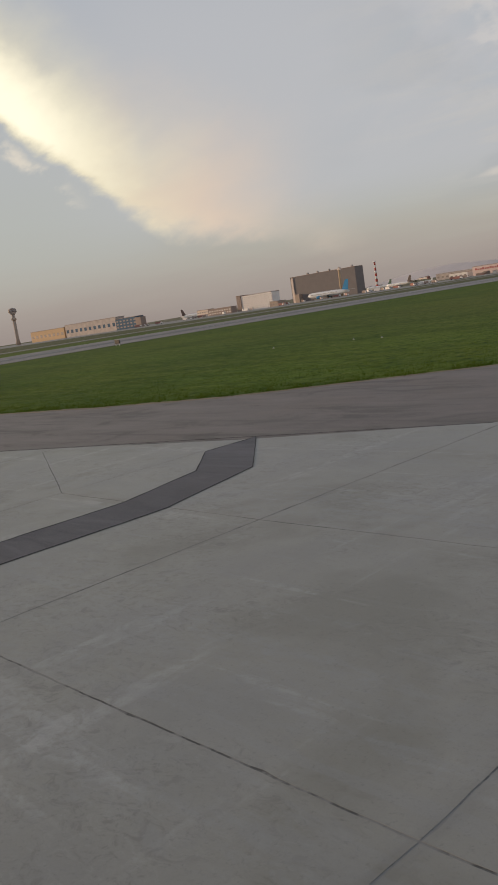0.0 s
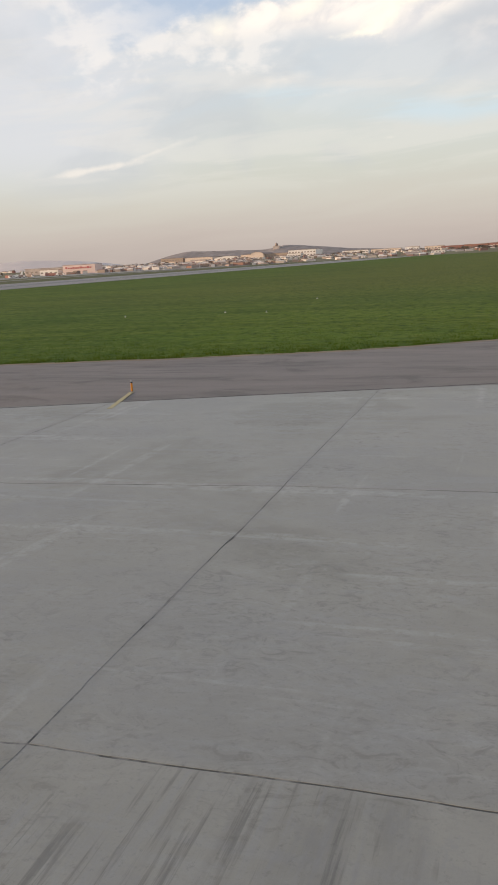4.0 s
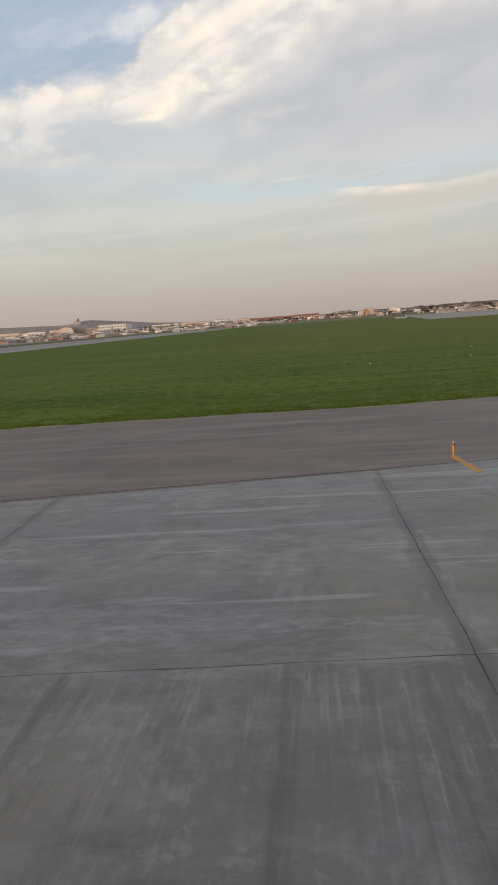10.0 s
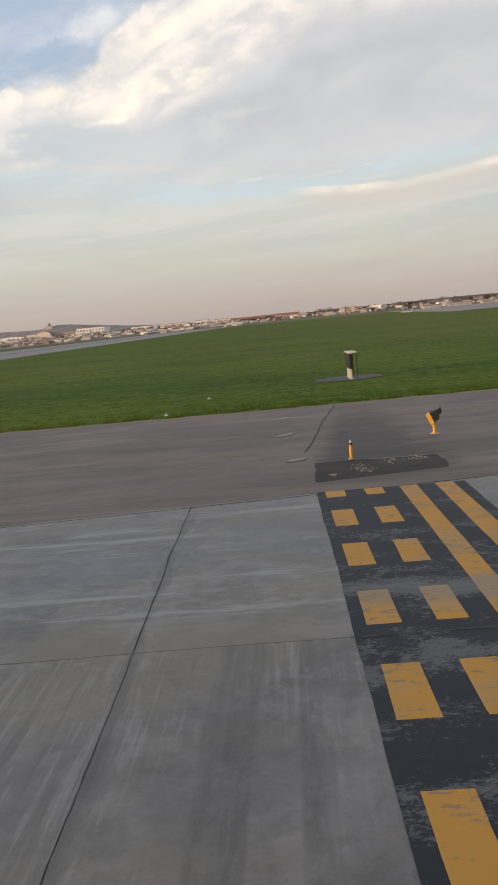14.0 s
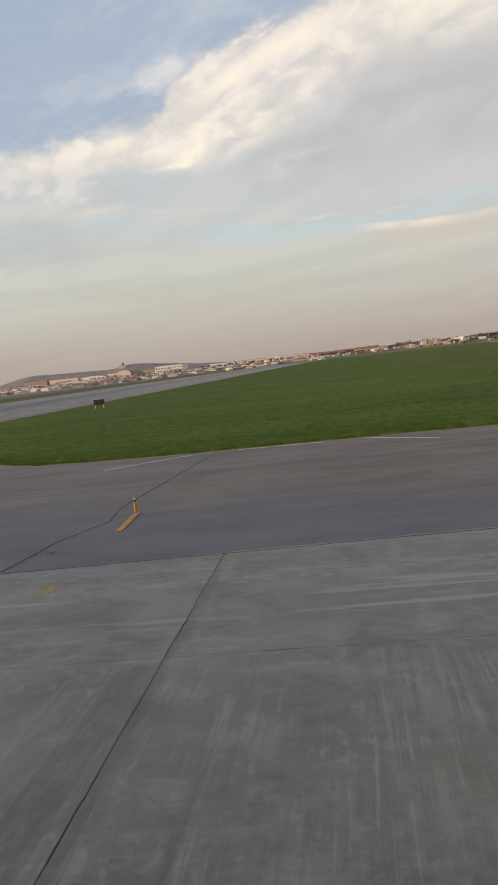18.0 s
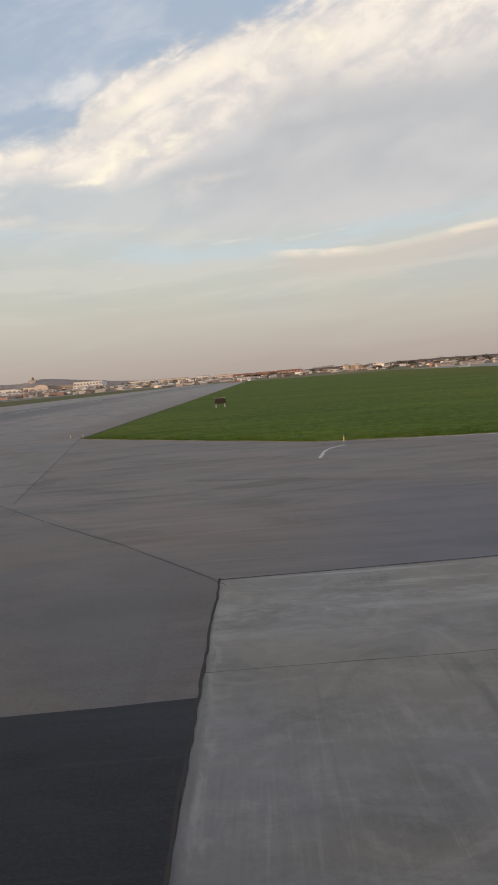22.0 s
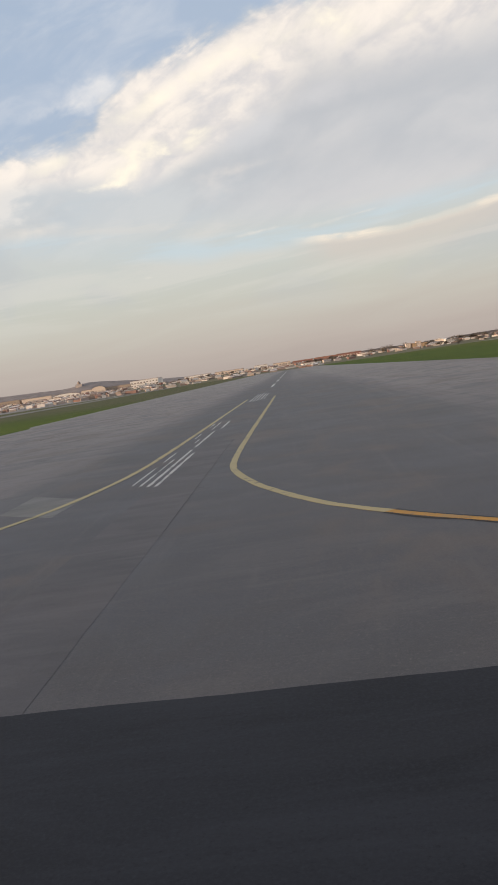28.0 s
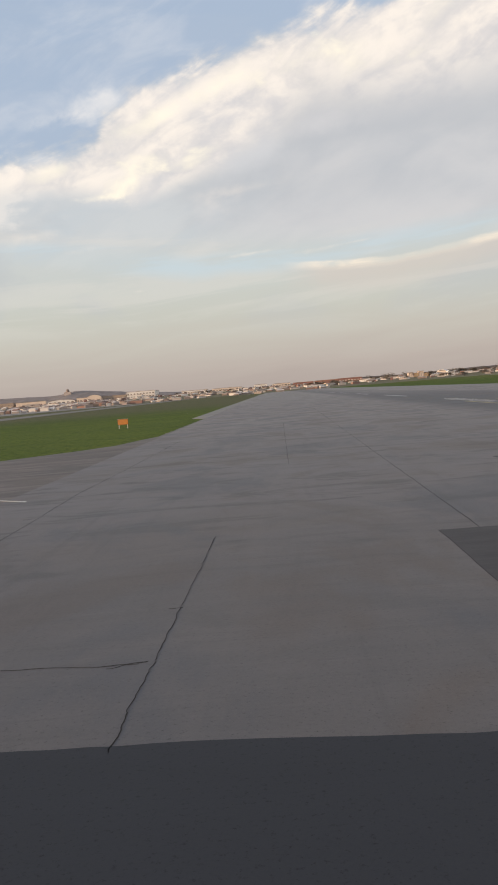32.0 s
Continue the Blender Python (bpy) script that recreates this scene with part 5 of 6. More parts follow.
gb.inputs["Base Color"].default_value, gb.inputs["Roughness"].default_value = (0.75, 0.78, 0.82, 1), 0.08
gb.inputs["Transmission Weight"].default_value = 0.6
lit = bpy.data.materials.new("lit_amber_lamp")
lit.use_nodes = True
lb = lit.node_tree.nodes["Principled BSDF"]
lb.inputs["Base Color"].default_value = (0.8, 0.55, 0.2, 1)
lb.inputs["Emission Color"].default_value, lb.inputs["Emission Strength"].default_value = (1.0, 0.62, 0.22, 1), 0.7


def lathe(profile, n=14, axis="z"):
    """Turned shape from (radius, height) pairs."""
    bm = bmesh.new()
    rows = []
    for r, h in profile:
        ring = []
        for i in range(n):
            a = 2 * math.pi * i / n
            c, s = r * math.cos(a), r * math.sin(a)
            ring.append(bm.verts.new((c, s, h) if axis == "z" else (h, c, s) if axis == "x" else (c, h, s)))
        rows.append(ring)
    for r0, r1 in zip(rows, rows[1:]):
        for i in range(n):
            bm.faces.new((r0[i], r0[(i + 1) % n], r1[(i + 1) % n], r1[i]))
    bm.faces.new(rows[0][::-1]), bm.faces.new(rows[-1])
    bmesh.ops.recalc_face_normals(bm, faces=bm.faces)
    for f in bm.faces:
        f.smooth = len(f.verts) == 4
    return bm


def empty(name, x, y, z=0.0, rz=0.0):
    e = new(name)
    e.matrix_world = pose(x, y, z, 0, 0, rz)
    return e


def child(name, bm, mat, parent, label=""):
    """A part modelled in its thing's own coordinates."""
    ob = mesh_ob(name, bm, mat, None, label)
    ob.parent = parent
    return ob


def edge_light(x, y, z, mat, tall, label, group):
    e = empty("edge_light", x, y, z)
    r = tall * 0.085
    child("base_plate", lathe([(r * 2.1, 0.0), (r * 2.1, 0.012), (r, 0.02)]), BASEPLATE, e)
    child("stem", lathe([(r * 0.75, 0.018), (r, 0.04), (r, tall * 0.55), (r * 0.8, tall * 0.72), (r * 0.85, tall * 0.74)]), mat, e)
    child("collar", lathe([(r * 1.1, tall * 0.74), (r * 1.1, tall * 0.80), (r * 0.8, tall * 0.82)]), DARK, e)
    child("glass_dome", lathe([(r * 0.75, tall * 0.82), (r * 0.8, tall * 0.90), (r * 0.55, tall * 0.97), (r * 0.15, tall)]), gl, e)
    return tagged(e, label, "edge light", group)


BASEPLATE = plain("weathered_steel", (0.30, 0.28, 0.26), 0.6, 0.3, 0.3, 7)
for x, y in ((133.09, 25.4), (116.76, 19.38)):
    edge_light(x, y, -0.012, ORANGE, 0.32, "short orange taxiway edge light on asphalt", "taxiway edge lights")
edge_light(63.83, 17.8, -0.012, ORANGE, 0.38, "orange taxiway edge light with a black collar", "taxiway edge lights")
edge_light(93.66, 18.18, -0.004, AMBER, 0.42, "yellow taxiway light on a dark asphalt patch", "taxiway edge lights")
for x, y in ((46.85, 35.4), (30.63, 53.8), (31.4, 54.1)):
    edge_light(x, y, -0.03, PALE_AMBER, 0.36, "pale yellow edge light at the grass corner", "corner edge lights")


def runway_light(x, y):
    e = empty("runway_light", x, y, -0.05)
    child("pad", lathe([(0.10, 0.0), (0.10, 0.035), (0.06, 0.045)], 12), BONE, e)
    child("stem", lathe([(0.03, 0.04), (0.03, 0.06), (0.045, 0.07)]), BONE, e)
    child("glass_dome", lathe([(0.045, 0.07), (0.05, 0.11), (0.035, 0.14), (0.01, 0.15)]), gl, e)
    e.scale = (0.7, 0.7, 0.7)
    return tagged(e, "small pale light on a round pale pad in grass", "runway light", "grass lights")


for x, y in ((127.1, 56.5), (124.04, 57.4), (117.4, 56.4), (126.7, 71.5), (89.0, 36.4), (87.9, 30.9), (-42, 160), (-41, 230)):
    runway_light(x, y)


def guard_light():
    e = empty("guard_light", 95.89, 20.82, -0.012, -14)
    child("post", lathe([(0.075, 0.0), (0.085, 0.03), (0.06, 0.08), (0.06, 0.36)]), AMBER, e, "orange-yellow post")
    child("foot", lathe([(0.16, 0), (0.16, 0.02)]), GALV, e)
    hd = child("housing", boxes((-0.09, 0.06, -0.30, 0.30, 0.38, 0.76)), AMBER, e, "orange-yellow housing")
    hd.matrix_local = pose(0, 0, 0.36, 0, -24, 0) @ pose(0, 0, -0.36)
    face_bm = boxes((0.06, 0.08, -0.33, 0.33, 0.36, 0.79))
    child("face_plate", face_bm, DARK, hd, "black face plate")
    for y in (-0.17, 0.17):
        child("lamp", shifted(lathe([(0.02, 0.095), (0.105, 0.10), (0.105, 0.13), (0.05, 0.145)], 16, "x"), (0, y, 0.54)), lit, hd, "lit amber lamp")
        child("visor", shifted(boxes((0.08, 0.46, -0.15, 0.15, 0.17, 0.20), (0.08, 0.40, -0.15, -0.13, 0.02, 0.17), (0.08, 0.40, 0.13, 0.15, 0.02, 0.17), (0.08, 0.24, -0.15, -0.13, -0.13, 0.02), (0.08, 0.24, 0.13, 0.15, -0.13, 0.02)), (0, y, 0.56)), DARK, hd, "black visor")
    e.scale = (0.70, 0.70, 0.70)
    return tagged(e, "orange runway guard light with black visors and two amber lamps", "guard light")


def shifted(bm, v):
    bmesh.ops.translate(bm, verts=bm.verts, vec=v)
    return bm


guard_light()


def airfield_sign(x, y, z, rz, wide, high, leg, legs, face, back, label, writing=""):
    """A lit panel on legs; its face looks along its own -Y."""
    e = empty("airfield_sign", x, y, z, rz)
    t = 0.08
    bm = boxes((-wide / 2, wide / 2, -t, t, leg, leg + high))
    bmesh.ops.bevel(bm, geom=bm.edges[:], offset=0.02, segments=1, affect="EDGES")
    pn = child("panel", bm, back, e)
    child("face", boxes((-wide / 2 + 0.03, wide / 2 - 0.03, -t - 0.008, -t - 0.002, leg + 0.03, leg + high - 0.03)), face, pn)
    child("top_cap", boxes((-wide / 2 - 0.01, wide / 2 + 0.01, -t - 0.01, t + 0.01, leg + high, leg + high + 0.025)), BONE, pn)
    if writing:
        # hood over the face, on thin rods
        child("hood", boxes((-wide / 2 - 0.02, wide / 2 + 0.02, -t - 0.24, t + 0.02, leg + high + 0.03, leg + high + 0.06)), BONE, pn, "pale hood over the face")
        for u in (-wide / 2, wide / 2):
            child("rod", boxes((u - 0.015, u + 0.015, -t - 0.21, -t - 0.18, 0.0, leg + high + 0.03)), DARK, pn, "thin dark rod")
        # red part with its designation, black end with an unreadable character
        child("location_face", boxes((wide * 0.24, wide / 2 - 0.02, -t - 0.014, -t - 0.010, leg + 0.02, leg + high - 0.02)), DARK, pn, "black end face")
        cu = bpy.data.curves.new("writing", "FONT")
        cu.body, cu.size, cu.align_x, cu.align_y, cu.extrude = writing, high * 0.80, "CENTER", "CENTER", 0.003
        cu.offset = 0.006
        tx = new("writing", cu)
        cu.materials.append(SIGN_WHITE)
        tx.parent = pn
        tx.matrix_local = pose(-wide * 0.13, -t - 0.016, leg + high * 0.5, 90, 0, 0)
        for v in (0.28, 0.48, 0.68):
            child("writing_bar", boxes((wide * 0.33, wide * 0.41, -t - 0.02, -t - 0.015, leg + high * v, leg + high * (v + 0.08))), SIGN_WHITE, pn)
    for k in range(legs):
        u = -wide * 0.4 + wide * 0.8 * k / (legs - 1)
        g = child("leg", shifted(lathe([(0.11, 0), (0.11, 0.02), (0.05, 0.03), (0.05, leg + 0.02)], 8), (u, 0, 0)), BONE, e, "pale leg")
    return tagged(e, label, "airfield sign")


strip("pavement_sign_pad", ragged([(93.9, 39.9), (95.8, 39.5), (97.0, 40.3), (96.8, 41.9), (95.2, 42.4), (93.8, 41.5), (93.9, 39.9)], 0.5, 0.12)[:-1], -0.02, PATCH, "grey asphalt pad under an airfield sign")
airfield_sign(95.44, 40.75, -0.02, 91, 1.9, 0.72, 0.48, 3, SIGN_RED, DARK, "red mandatory airfield sign with white writing on pale legs", "10-28")
airfield_sign(38.8, 96.7, -0.05, 4, 1.28, 0.66, 0.42, 2, SIGN_BROWN, DARK, "dark brown-black airfield sign on two pale legs in grass")
airfield_sign(-43.45, 101.0, -0.05, -6, 1.30, 0.68, 0.42, 2, SIGN_ORANGE, DARK, "orange airfield sign on two pale legs in grass")


# ---- skyline: the buildings beyond the field ----
def wall_mat(name, c, vary=0.12):
    return plain(name, c, 0.8, 0, vary, 0.15)


BROWN = wall_mat("brown_cladding", (0.222, 0.194, 0.184))
CREAM = wall_mat("cream_cladding", (0.78, 0.64, 0.54))
WHITE = wall_mat("white_cladding", (0.88, 0.82, 0.77))
PINKW = wall_mat("pinkish_cladding", (0.76, 0.60, 0.55))
GREYW = wall_mat("grey_panels", (0.50, 0.43, 0.39), 0.45)
BRICK = wall_mat("brick_facade", (0.40, 0.20, 0.15))
DARKRED = wall_mat("dark_red_facade", (0.34, 0.17, 0.14))
TAN = wall_mat("tan_facade", (0.45, 0.35, 0.28))
SAND = wall_mat("sunlit_sandstone", (0.58, 0.40, 0.24))
ROOF = wall_mat("flat_roof", (0.34, 0.26, 0.22))
BLUEGLASS = plain("blue_glass", (0.09, 0.14, 0.20), 0.15, 0.0, 0.2, 0.2)
WINDOW = plain("window_glass", (0.30, 0.25, 0.225), 0.6, 0, 0.3, 0.3)
REDLETTER = plain("red_letters", (0.52, 0.17, 0.16), 0.5, 0, 0.1)
REDW = plain("red_mast_paint", (0.50, 0.075, 0.05), 0.5, 0, 0.1)
AIRWHITE = plain("aircraft_white", (0.78, 0.77, 0.75), 0.3, 0, 0.06)
AIRBLUE = plain("tail_blue", (0.05, 0.26, 0.48), 0.35, 0, 0.2, 0.4)
AIRDARK = plain("tail_dark", (0.07, 0.05, 0.05), 0.4, 0, 0.2, 0.4)
AIRGREEN = plain("tail_green", (0.16, 0.22, 0.16), 0.4, 0, 0.2, 0.4)
Z0 = -0.05


def rise(y):
    """Height of the land beyond the field."""
    k = min(1, max(0, (y - 950) / 650))
    return 8.0 * k * k * (3 - 2 * k)


def far_land():
    bm = bmesh.new()
    rows = []
    for y in list(range(940, 1640, 50)) + [1800, 2200, 2600]:
        rows.append([bm.verts.new((x, y, Z0 + rise(y) - 0.04)) for x in range(-1600, 1500, 100)])
    for r0, r1 in zip(rows, rows[1:]):
        for i in range(len(r0) - 1):
            bm.faces.new((r0[i], r0[i + 1], r1[i + 1], r1[i]))
    return tagged(mesh_ob("ground_far", bm, FAR), "dull dry grassland rising gently to the skyline", "grassland", kind="structure")


FAR = plain("dry_grassland", (0.17, 0.15, 0.085), 0.95, 0, 0.35, 0.012)
far_land()


def block(name, x0, x1, y, h, deep, wall, label, category, roof="flat", win=(0, 0), door=0, win_mat=None):
    """A building with walls, a roof, and rows of windows in the side towards the field."""
    cx = (x0 + x1) / 2
    wd = abs(x1 - x0)
    if y > 1200:
        h *= 0.52
    e = empty(name, cx, y, Z0 + rise(y))
    if roof == "arch":
        n, body = 14, bmesh.new()
        prof = [(-wd / 2, 0)] + [(-wd / 2 * math.cos(math.pi * i / n), h * 0.62 + h * 0.38 * math.sin(math.pi * i / n)) for i in range(n + 1)] + [(wd / 2, 0)]
        a = [body.verts.new((u, 0, v)) for u, v in prof]
        b = [body.verts.new((u, deep, v)) for u, v in prof]
        body.faces.new(a), body.faces.new(b[::-1])
        for i in range(len(prof)):
            j = (i + 1) % len(prof)
            body.faces.new((a[i], b[i], b[j], a[j]))
        bmesh.ops.recalc_face_normals(body, faces=body.faces)
        child("wall", body, wall, e)
        child("roof", shifted(arch_shell(wd + 0.8, h, deep + 0.8, 0.35), (0, -0.4, 0)), ROOF, e)
    else:
        child("wall", boxes((-wd / 2, wd / 2, 0, deep, 0, h)), wall, e)
        if roof == "flat":
            child("roof", boxes((-wd / 2 - 0.3, wd / 2 + 0.3, -0.3, deep + 0.3, h, h + 0.5)), ROOF, e)
        else:
            bm = bmesh.new()
            v = [bm.verts.new(c) for c in ((-wd / 2 - 0.5, -0.5, h), (wd / 2 + 0.5, -0.5, h), (wd / 2 + 0.5, deep + 0.5, h), (-wd / 2 - 0.5, deep + 0.5, h), (-wd / 2, deep / 2, h * 1.5), (wd / 2, deep / 2, h * 1.5))]
            for f in ((0, 1, 5, 4), (2, 3, 4, 5), (1, 2, 5), (3, 0, 4), (3, 2, 1, 0)):
                bm.faces.new([v[i] for i in f])
            child("roof", bm, ROOF, e)
    cols, rows = win
    for r in range(rows):
        for c in range(cols):
            u = -wd / 2 + wd * (c + 0.5) / cols
            ww, wh = wd / cols * 0.5, h / (rows + 0.6) * 0.42
            z = h * (r + 0.75) / (rows + 0.6)
            child("window", boxes((u - ww / 2, u + ww / 2, -0.12, 0.1, z - wh / 2, z + wh / 2)), win_mat or WINDOW, e)
    if door:
        child("door", boxes((-wd * door / 2, wd * door / 2, -0.2, 0.1, 0, h * 0.62)), GREYW if wall is not GREYW else ROOF, e)
    return tagged(e, label, category)


def arch_shell(wd, h, deep, t):
    bm = bmesh.new()
    n = 14
    rows = []
    for i in range(n + 1):
        a = math.pi * i / n
        u, v = -wd / 2 * math.cos(a), h * 0.62 + h * 0.38 * math.sin(a)
        rows.append([bm.verts.new(c) for c in ((u, 0, v + t), (u, deep, v + t), (u, deep, v + 0.05), (u, 0, v + 0.05))])
    for r0, r1 in zip(rows, rows[1:]):
        for k in range(4):
            bm.faces.new((r0[k], r0[(k + 1) % 4], r1[(k + 1) % 4], r1[k]))
    bmesh.ops.recalc_face_normals(bm, faces=bm.faces)
    return bm


hangar = block("hangar", -624, -512, 840, 34, 16, BROWN, "huge brown-grey windowless aircraft hangar on the apron", "hangar", door=0.0)
for u in (-54,):
    child("door_frame", boxes((u, u + 3.5, -1.2, 0, 0, 33)), CREAM, hangar, "pale door frame")
child("annex", boxes((-46, -38, -6, 0, 0, 11)), TAN, hangar)
for u in (-30, -12, 8, 25, 46):
    child("roof_vent", boxes((u, u + 1.6, 5, 8, 34.5, 37)), GREYW, hangar)
block("terminal_building", -881, -754, 640, 17, 14, GREYW, "long grey building with blue glass bays", "airport building", win=(11, 1), win_mat=BLUEGLASS)
block("terminal_building", -752, -706, 638, 14, 12, BLUEGLASS, "blue glazed office block beside the apron", "airport building", win=(6, 3))
block("terminal_building", -705, -694, 636, 12, 8, ROOF, "dark end block of an airport building", "airport building")
block("cargo_building", -981, -885, 640, 15, 14, SAND, "sunlit sandy cargo building with a row of doors", "cargo building", win=(8, 1))
parking = block("parking_block", -645, -588, 765, 19, 14, WHITE, "white and grey parking block with an irregular perforated front", "parking block", win=(15, 7), win_mat=GREYW)
lot = random.Random(4)
for pane in [q for q in parking.children if q.name.startswith("window")]:
    pane.location = (lot.uniform(-1.2, 1.2), 0, lot.uniform(-0.5, 0.5))
block("stair_tower", -653, -645, 764, 20, 14, ROOF, "dark stair tower of a parking block", "tower")
block("office_building", -678, -634, 735, 8, 10, ROOF, "low dark office building with white posts", "office building", win=(9, 2), win_mat=WHITE)
block("office_building", -702, -679, 735, 9, 10, CREAM, "cream low office building by the apron", "office building", win=(5, 2))
block("shed", -574, -560, 745, 6, 14, TAN, "small tan shed beside the hangar", "shed", win=(3, 1))
red = block("lettered_building", -446, -398, 1000, 11.5, 20, PINKW, "pinkish white building with red lettering", "airport building")
for k in range(11):
    u = -20 + 3.6 * k
    child("writing_bar", boxes((u, u + 2.6, -0.5, -0.1, 6.8, 8.6 if k % 3 else 9.4)), REDLETTER, red)
block("terminal_wing", -560, -484, 1085, 9, 20, GREYW, "pale grey hazy terminal wing behind parked aircraft", "airport building", win=(10, 1))
block("low_shed", -482, -454, 1000, 7, 30, WHITE, "low white shed on the apron", "shed", win=(4, 1))
block("hangar", -561, -498, 1700, 20, 60, CREAM, "pale flat hangar with a dark door", "hangar", door=0.6)
block("hangar", -494, -438, 1700, 19, 60, WHITE, "low white hangar with an arched roof", "hangar", roof="arch", win=(6, 1))
block("hangar", -410, -381, 1690, 28, 80, CREAM, "tall cream hangar with an arched roof", "hangar", roof="arch")
block("hangar", -434, -410, 1700, 20, 60, CREAM, "cream side wing of a hangar", "hangar", win=(4, 1))
block("hangar", -381, -331, 1700, 19, 60, TAN, "tan side wing of a hangar", "hangar", win=(8, 1))
block("warehouse", -330, -272, 1700, 27, 60, WHITE, "white block-like warehouse below the hill", "warehouse", win=(9, 2))
block("warehouse", -322, -293, 1660, 14, 20, WHITE, "low white warehouse by the field", "warehouse", win=(5, 1))
block("warehouse", -618, -566, 1700, 22, 40, TAN, "tan warehouse with small windows", "warehouse", win=(8, 2))
block("row_building", -217, -164, 1700, 13, 20, WHITE, "long low white row building", "row building", win=(9, 1))
block("row_building", -150, -92, 1650, 12, 20, CREAM, "long low cream row building", "row building", win=(9, 1))
block("row_building", -63, -40, 1500, 13, 20, WHITE, "short white row building", "row building", win=(5, 1))
block("row_building", -30, 2, 1500, 11, 20, CREAM, "low cream row building", "row building", win=(6, 1))
block("brick_building", 43, 80, 1400, 11, 30, BRICK, "long low orange brick building", "brick building", win=(9, 1))
block("brick_building", 81, 121, 1400, 12, 30, DARKRED, "dark red brick building with pale windows", "brick building", win=(8, 1), win_mat=CREAM)
block("brick_building", 6, 40, 1420, 10, 20, DARKRED, "low dark red brick building", "brick building", win=(7, 1))
for i, (x, h) in enumerate(((182, 14), (191, 12), (198, 16), (206, 10))):
    block("apartment_block", x, x + 7.5, 1300, h, 14, SAND if i % 2 else CREAM, "sunlit sandy apartment block", "apartment block", win=(3, 5))
for x0, x1, y, h in ((252, 272, 960, 5.5), (280, 306, 960, 6), (316, 340, 950, 5.5), (350, 372, 960, 6)):
    block("house", x0, x1, y, h * 0.5, 10, GREYW, "small pale house with a pitched roof by the field", "house", roof="gable", win=(3, 1))



def arched_hall(x, y, wd, h, deep, rz):
    """A white hall with a round roof."""
    e = empty("arched_hall", x, y, Z0 + rise(y), rz)
    child("roof", arch_shell(wd, h, deep, 0.6), WHITE, e, "white curved roof")
    for u in (-wd / 2, wd / 2 - 0.5):
        child("wall", boxes((u, u + 0.5, 0.3, deep, 0, h * 0.62 + 0.1)), WHITE, e)
    child("gable_wall", boxes((-wd / 2 + 0.5, wd / 2 - 0.5, 0.4, 0.9, 0, h * 0.86)), CREAM, e, "cream gable wall")
    return tagged(e, "white hall with a curved roof among the houses", "hall", "white curved halls")


arched_hall(236, 1317, 15, 7.5, 20, -22), arched_hall(250, 1310, 11, 6, 16, 18)


def house_variants():
    out = []
    for i, (wd, h, wall, roof) in enumerate(((14, 4.5, WHITE, "gable"), (26, 4.5, CREAM, "flat"), (12, 5, DARKRED, "gable"), (34, 5.5, WHITE, "flat"), (18, 8, GREYW, "flat"), (11, 4.5, BRICK, "gable"))):
        out.append(block("house", 5000 - wd / 2, 5000 + wd / 2, -4000, h, 12, wall, ("white house with a grey pitched roof", "flat-roofed cream commercial building", "dark red house with a pitched roof", "long white building with a flat roof",
                   "grey block with a flat roof", "brick house with a pitched roof")[i], "house", roof=roof, win=(4, 1 if h < 8 else 2)))
    return out


rng = random.Random(11)
kinds = house_variants()
for i in range(288):
    a = rng.uniform(-27, 33)
    y = rng.uniform(1350, 2050) if a > 2 else rng.uniform(1150, 1800) if a > -10 else rng.uniform(1000, 1500)
    x = 50 - y * math.tan(radians(a))
    sx, sz = rng.uniform(0.35, 0.95), rng.uniform(0.55, 1.0) * (1.15 if a > 12 else 0.9)
    m = pose(x, y, Z0 + rise(y), 0, 0, rng.uniform(-25, 25)) @ Matrix.Diagonal((sx, 0.8, sz, 1.0))
    if i < len(kinds):
        kinds[i].matrix_world = m
        kinds[i]["group"] = "skyline houses"
    else:
        copy_thing(kinds[i % len(kinds)], m)


# the crowd of small buildings before the hill and along the far side, too many and too small to tell apart
def crowd_material():
    mt, tr, b, p = material("small_buildings")
    rnd = nd(tr.t, "ShaderNodeNewGeometry").outputs["Random Per Island"]
    c = tr.ramp(rnd, [(0.0, (0.86, 0.80, 0.75)), (0.20, (0.74, 0.66, 0.59)), (0.36, (0.46, 0.38, 0.33)), (0.55, (0.24, 0.19, 0.16)), (0.80, (0.33, 0.18, 0.14)), (0.92, (0.80, 0.74, 0.68))])
    tr.put(b.inputs["Base Color"], tr.mix(tr.m("MULTIPLY", tr.noise(p, 0.4, 4), 0.3), c, (0.30, 0.25, 0.22)))
    b.inputs["Roughness"].default_value = 0.85
    return mt


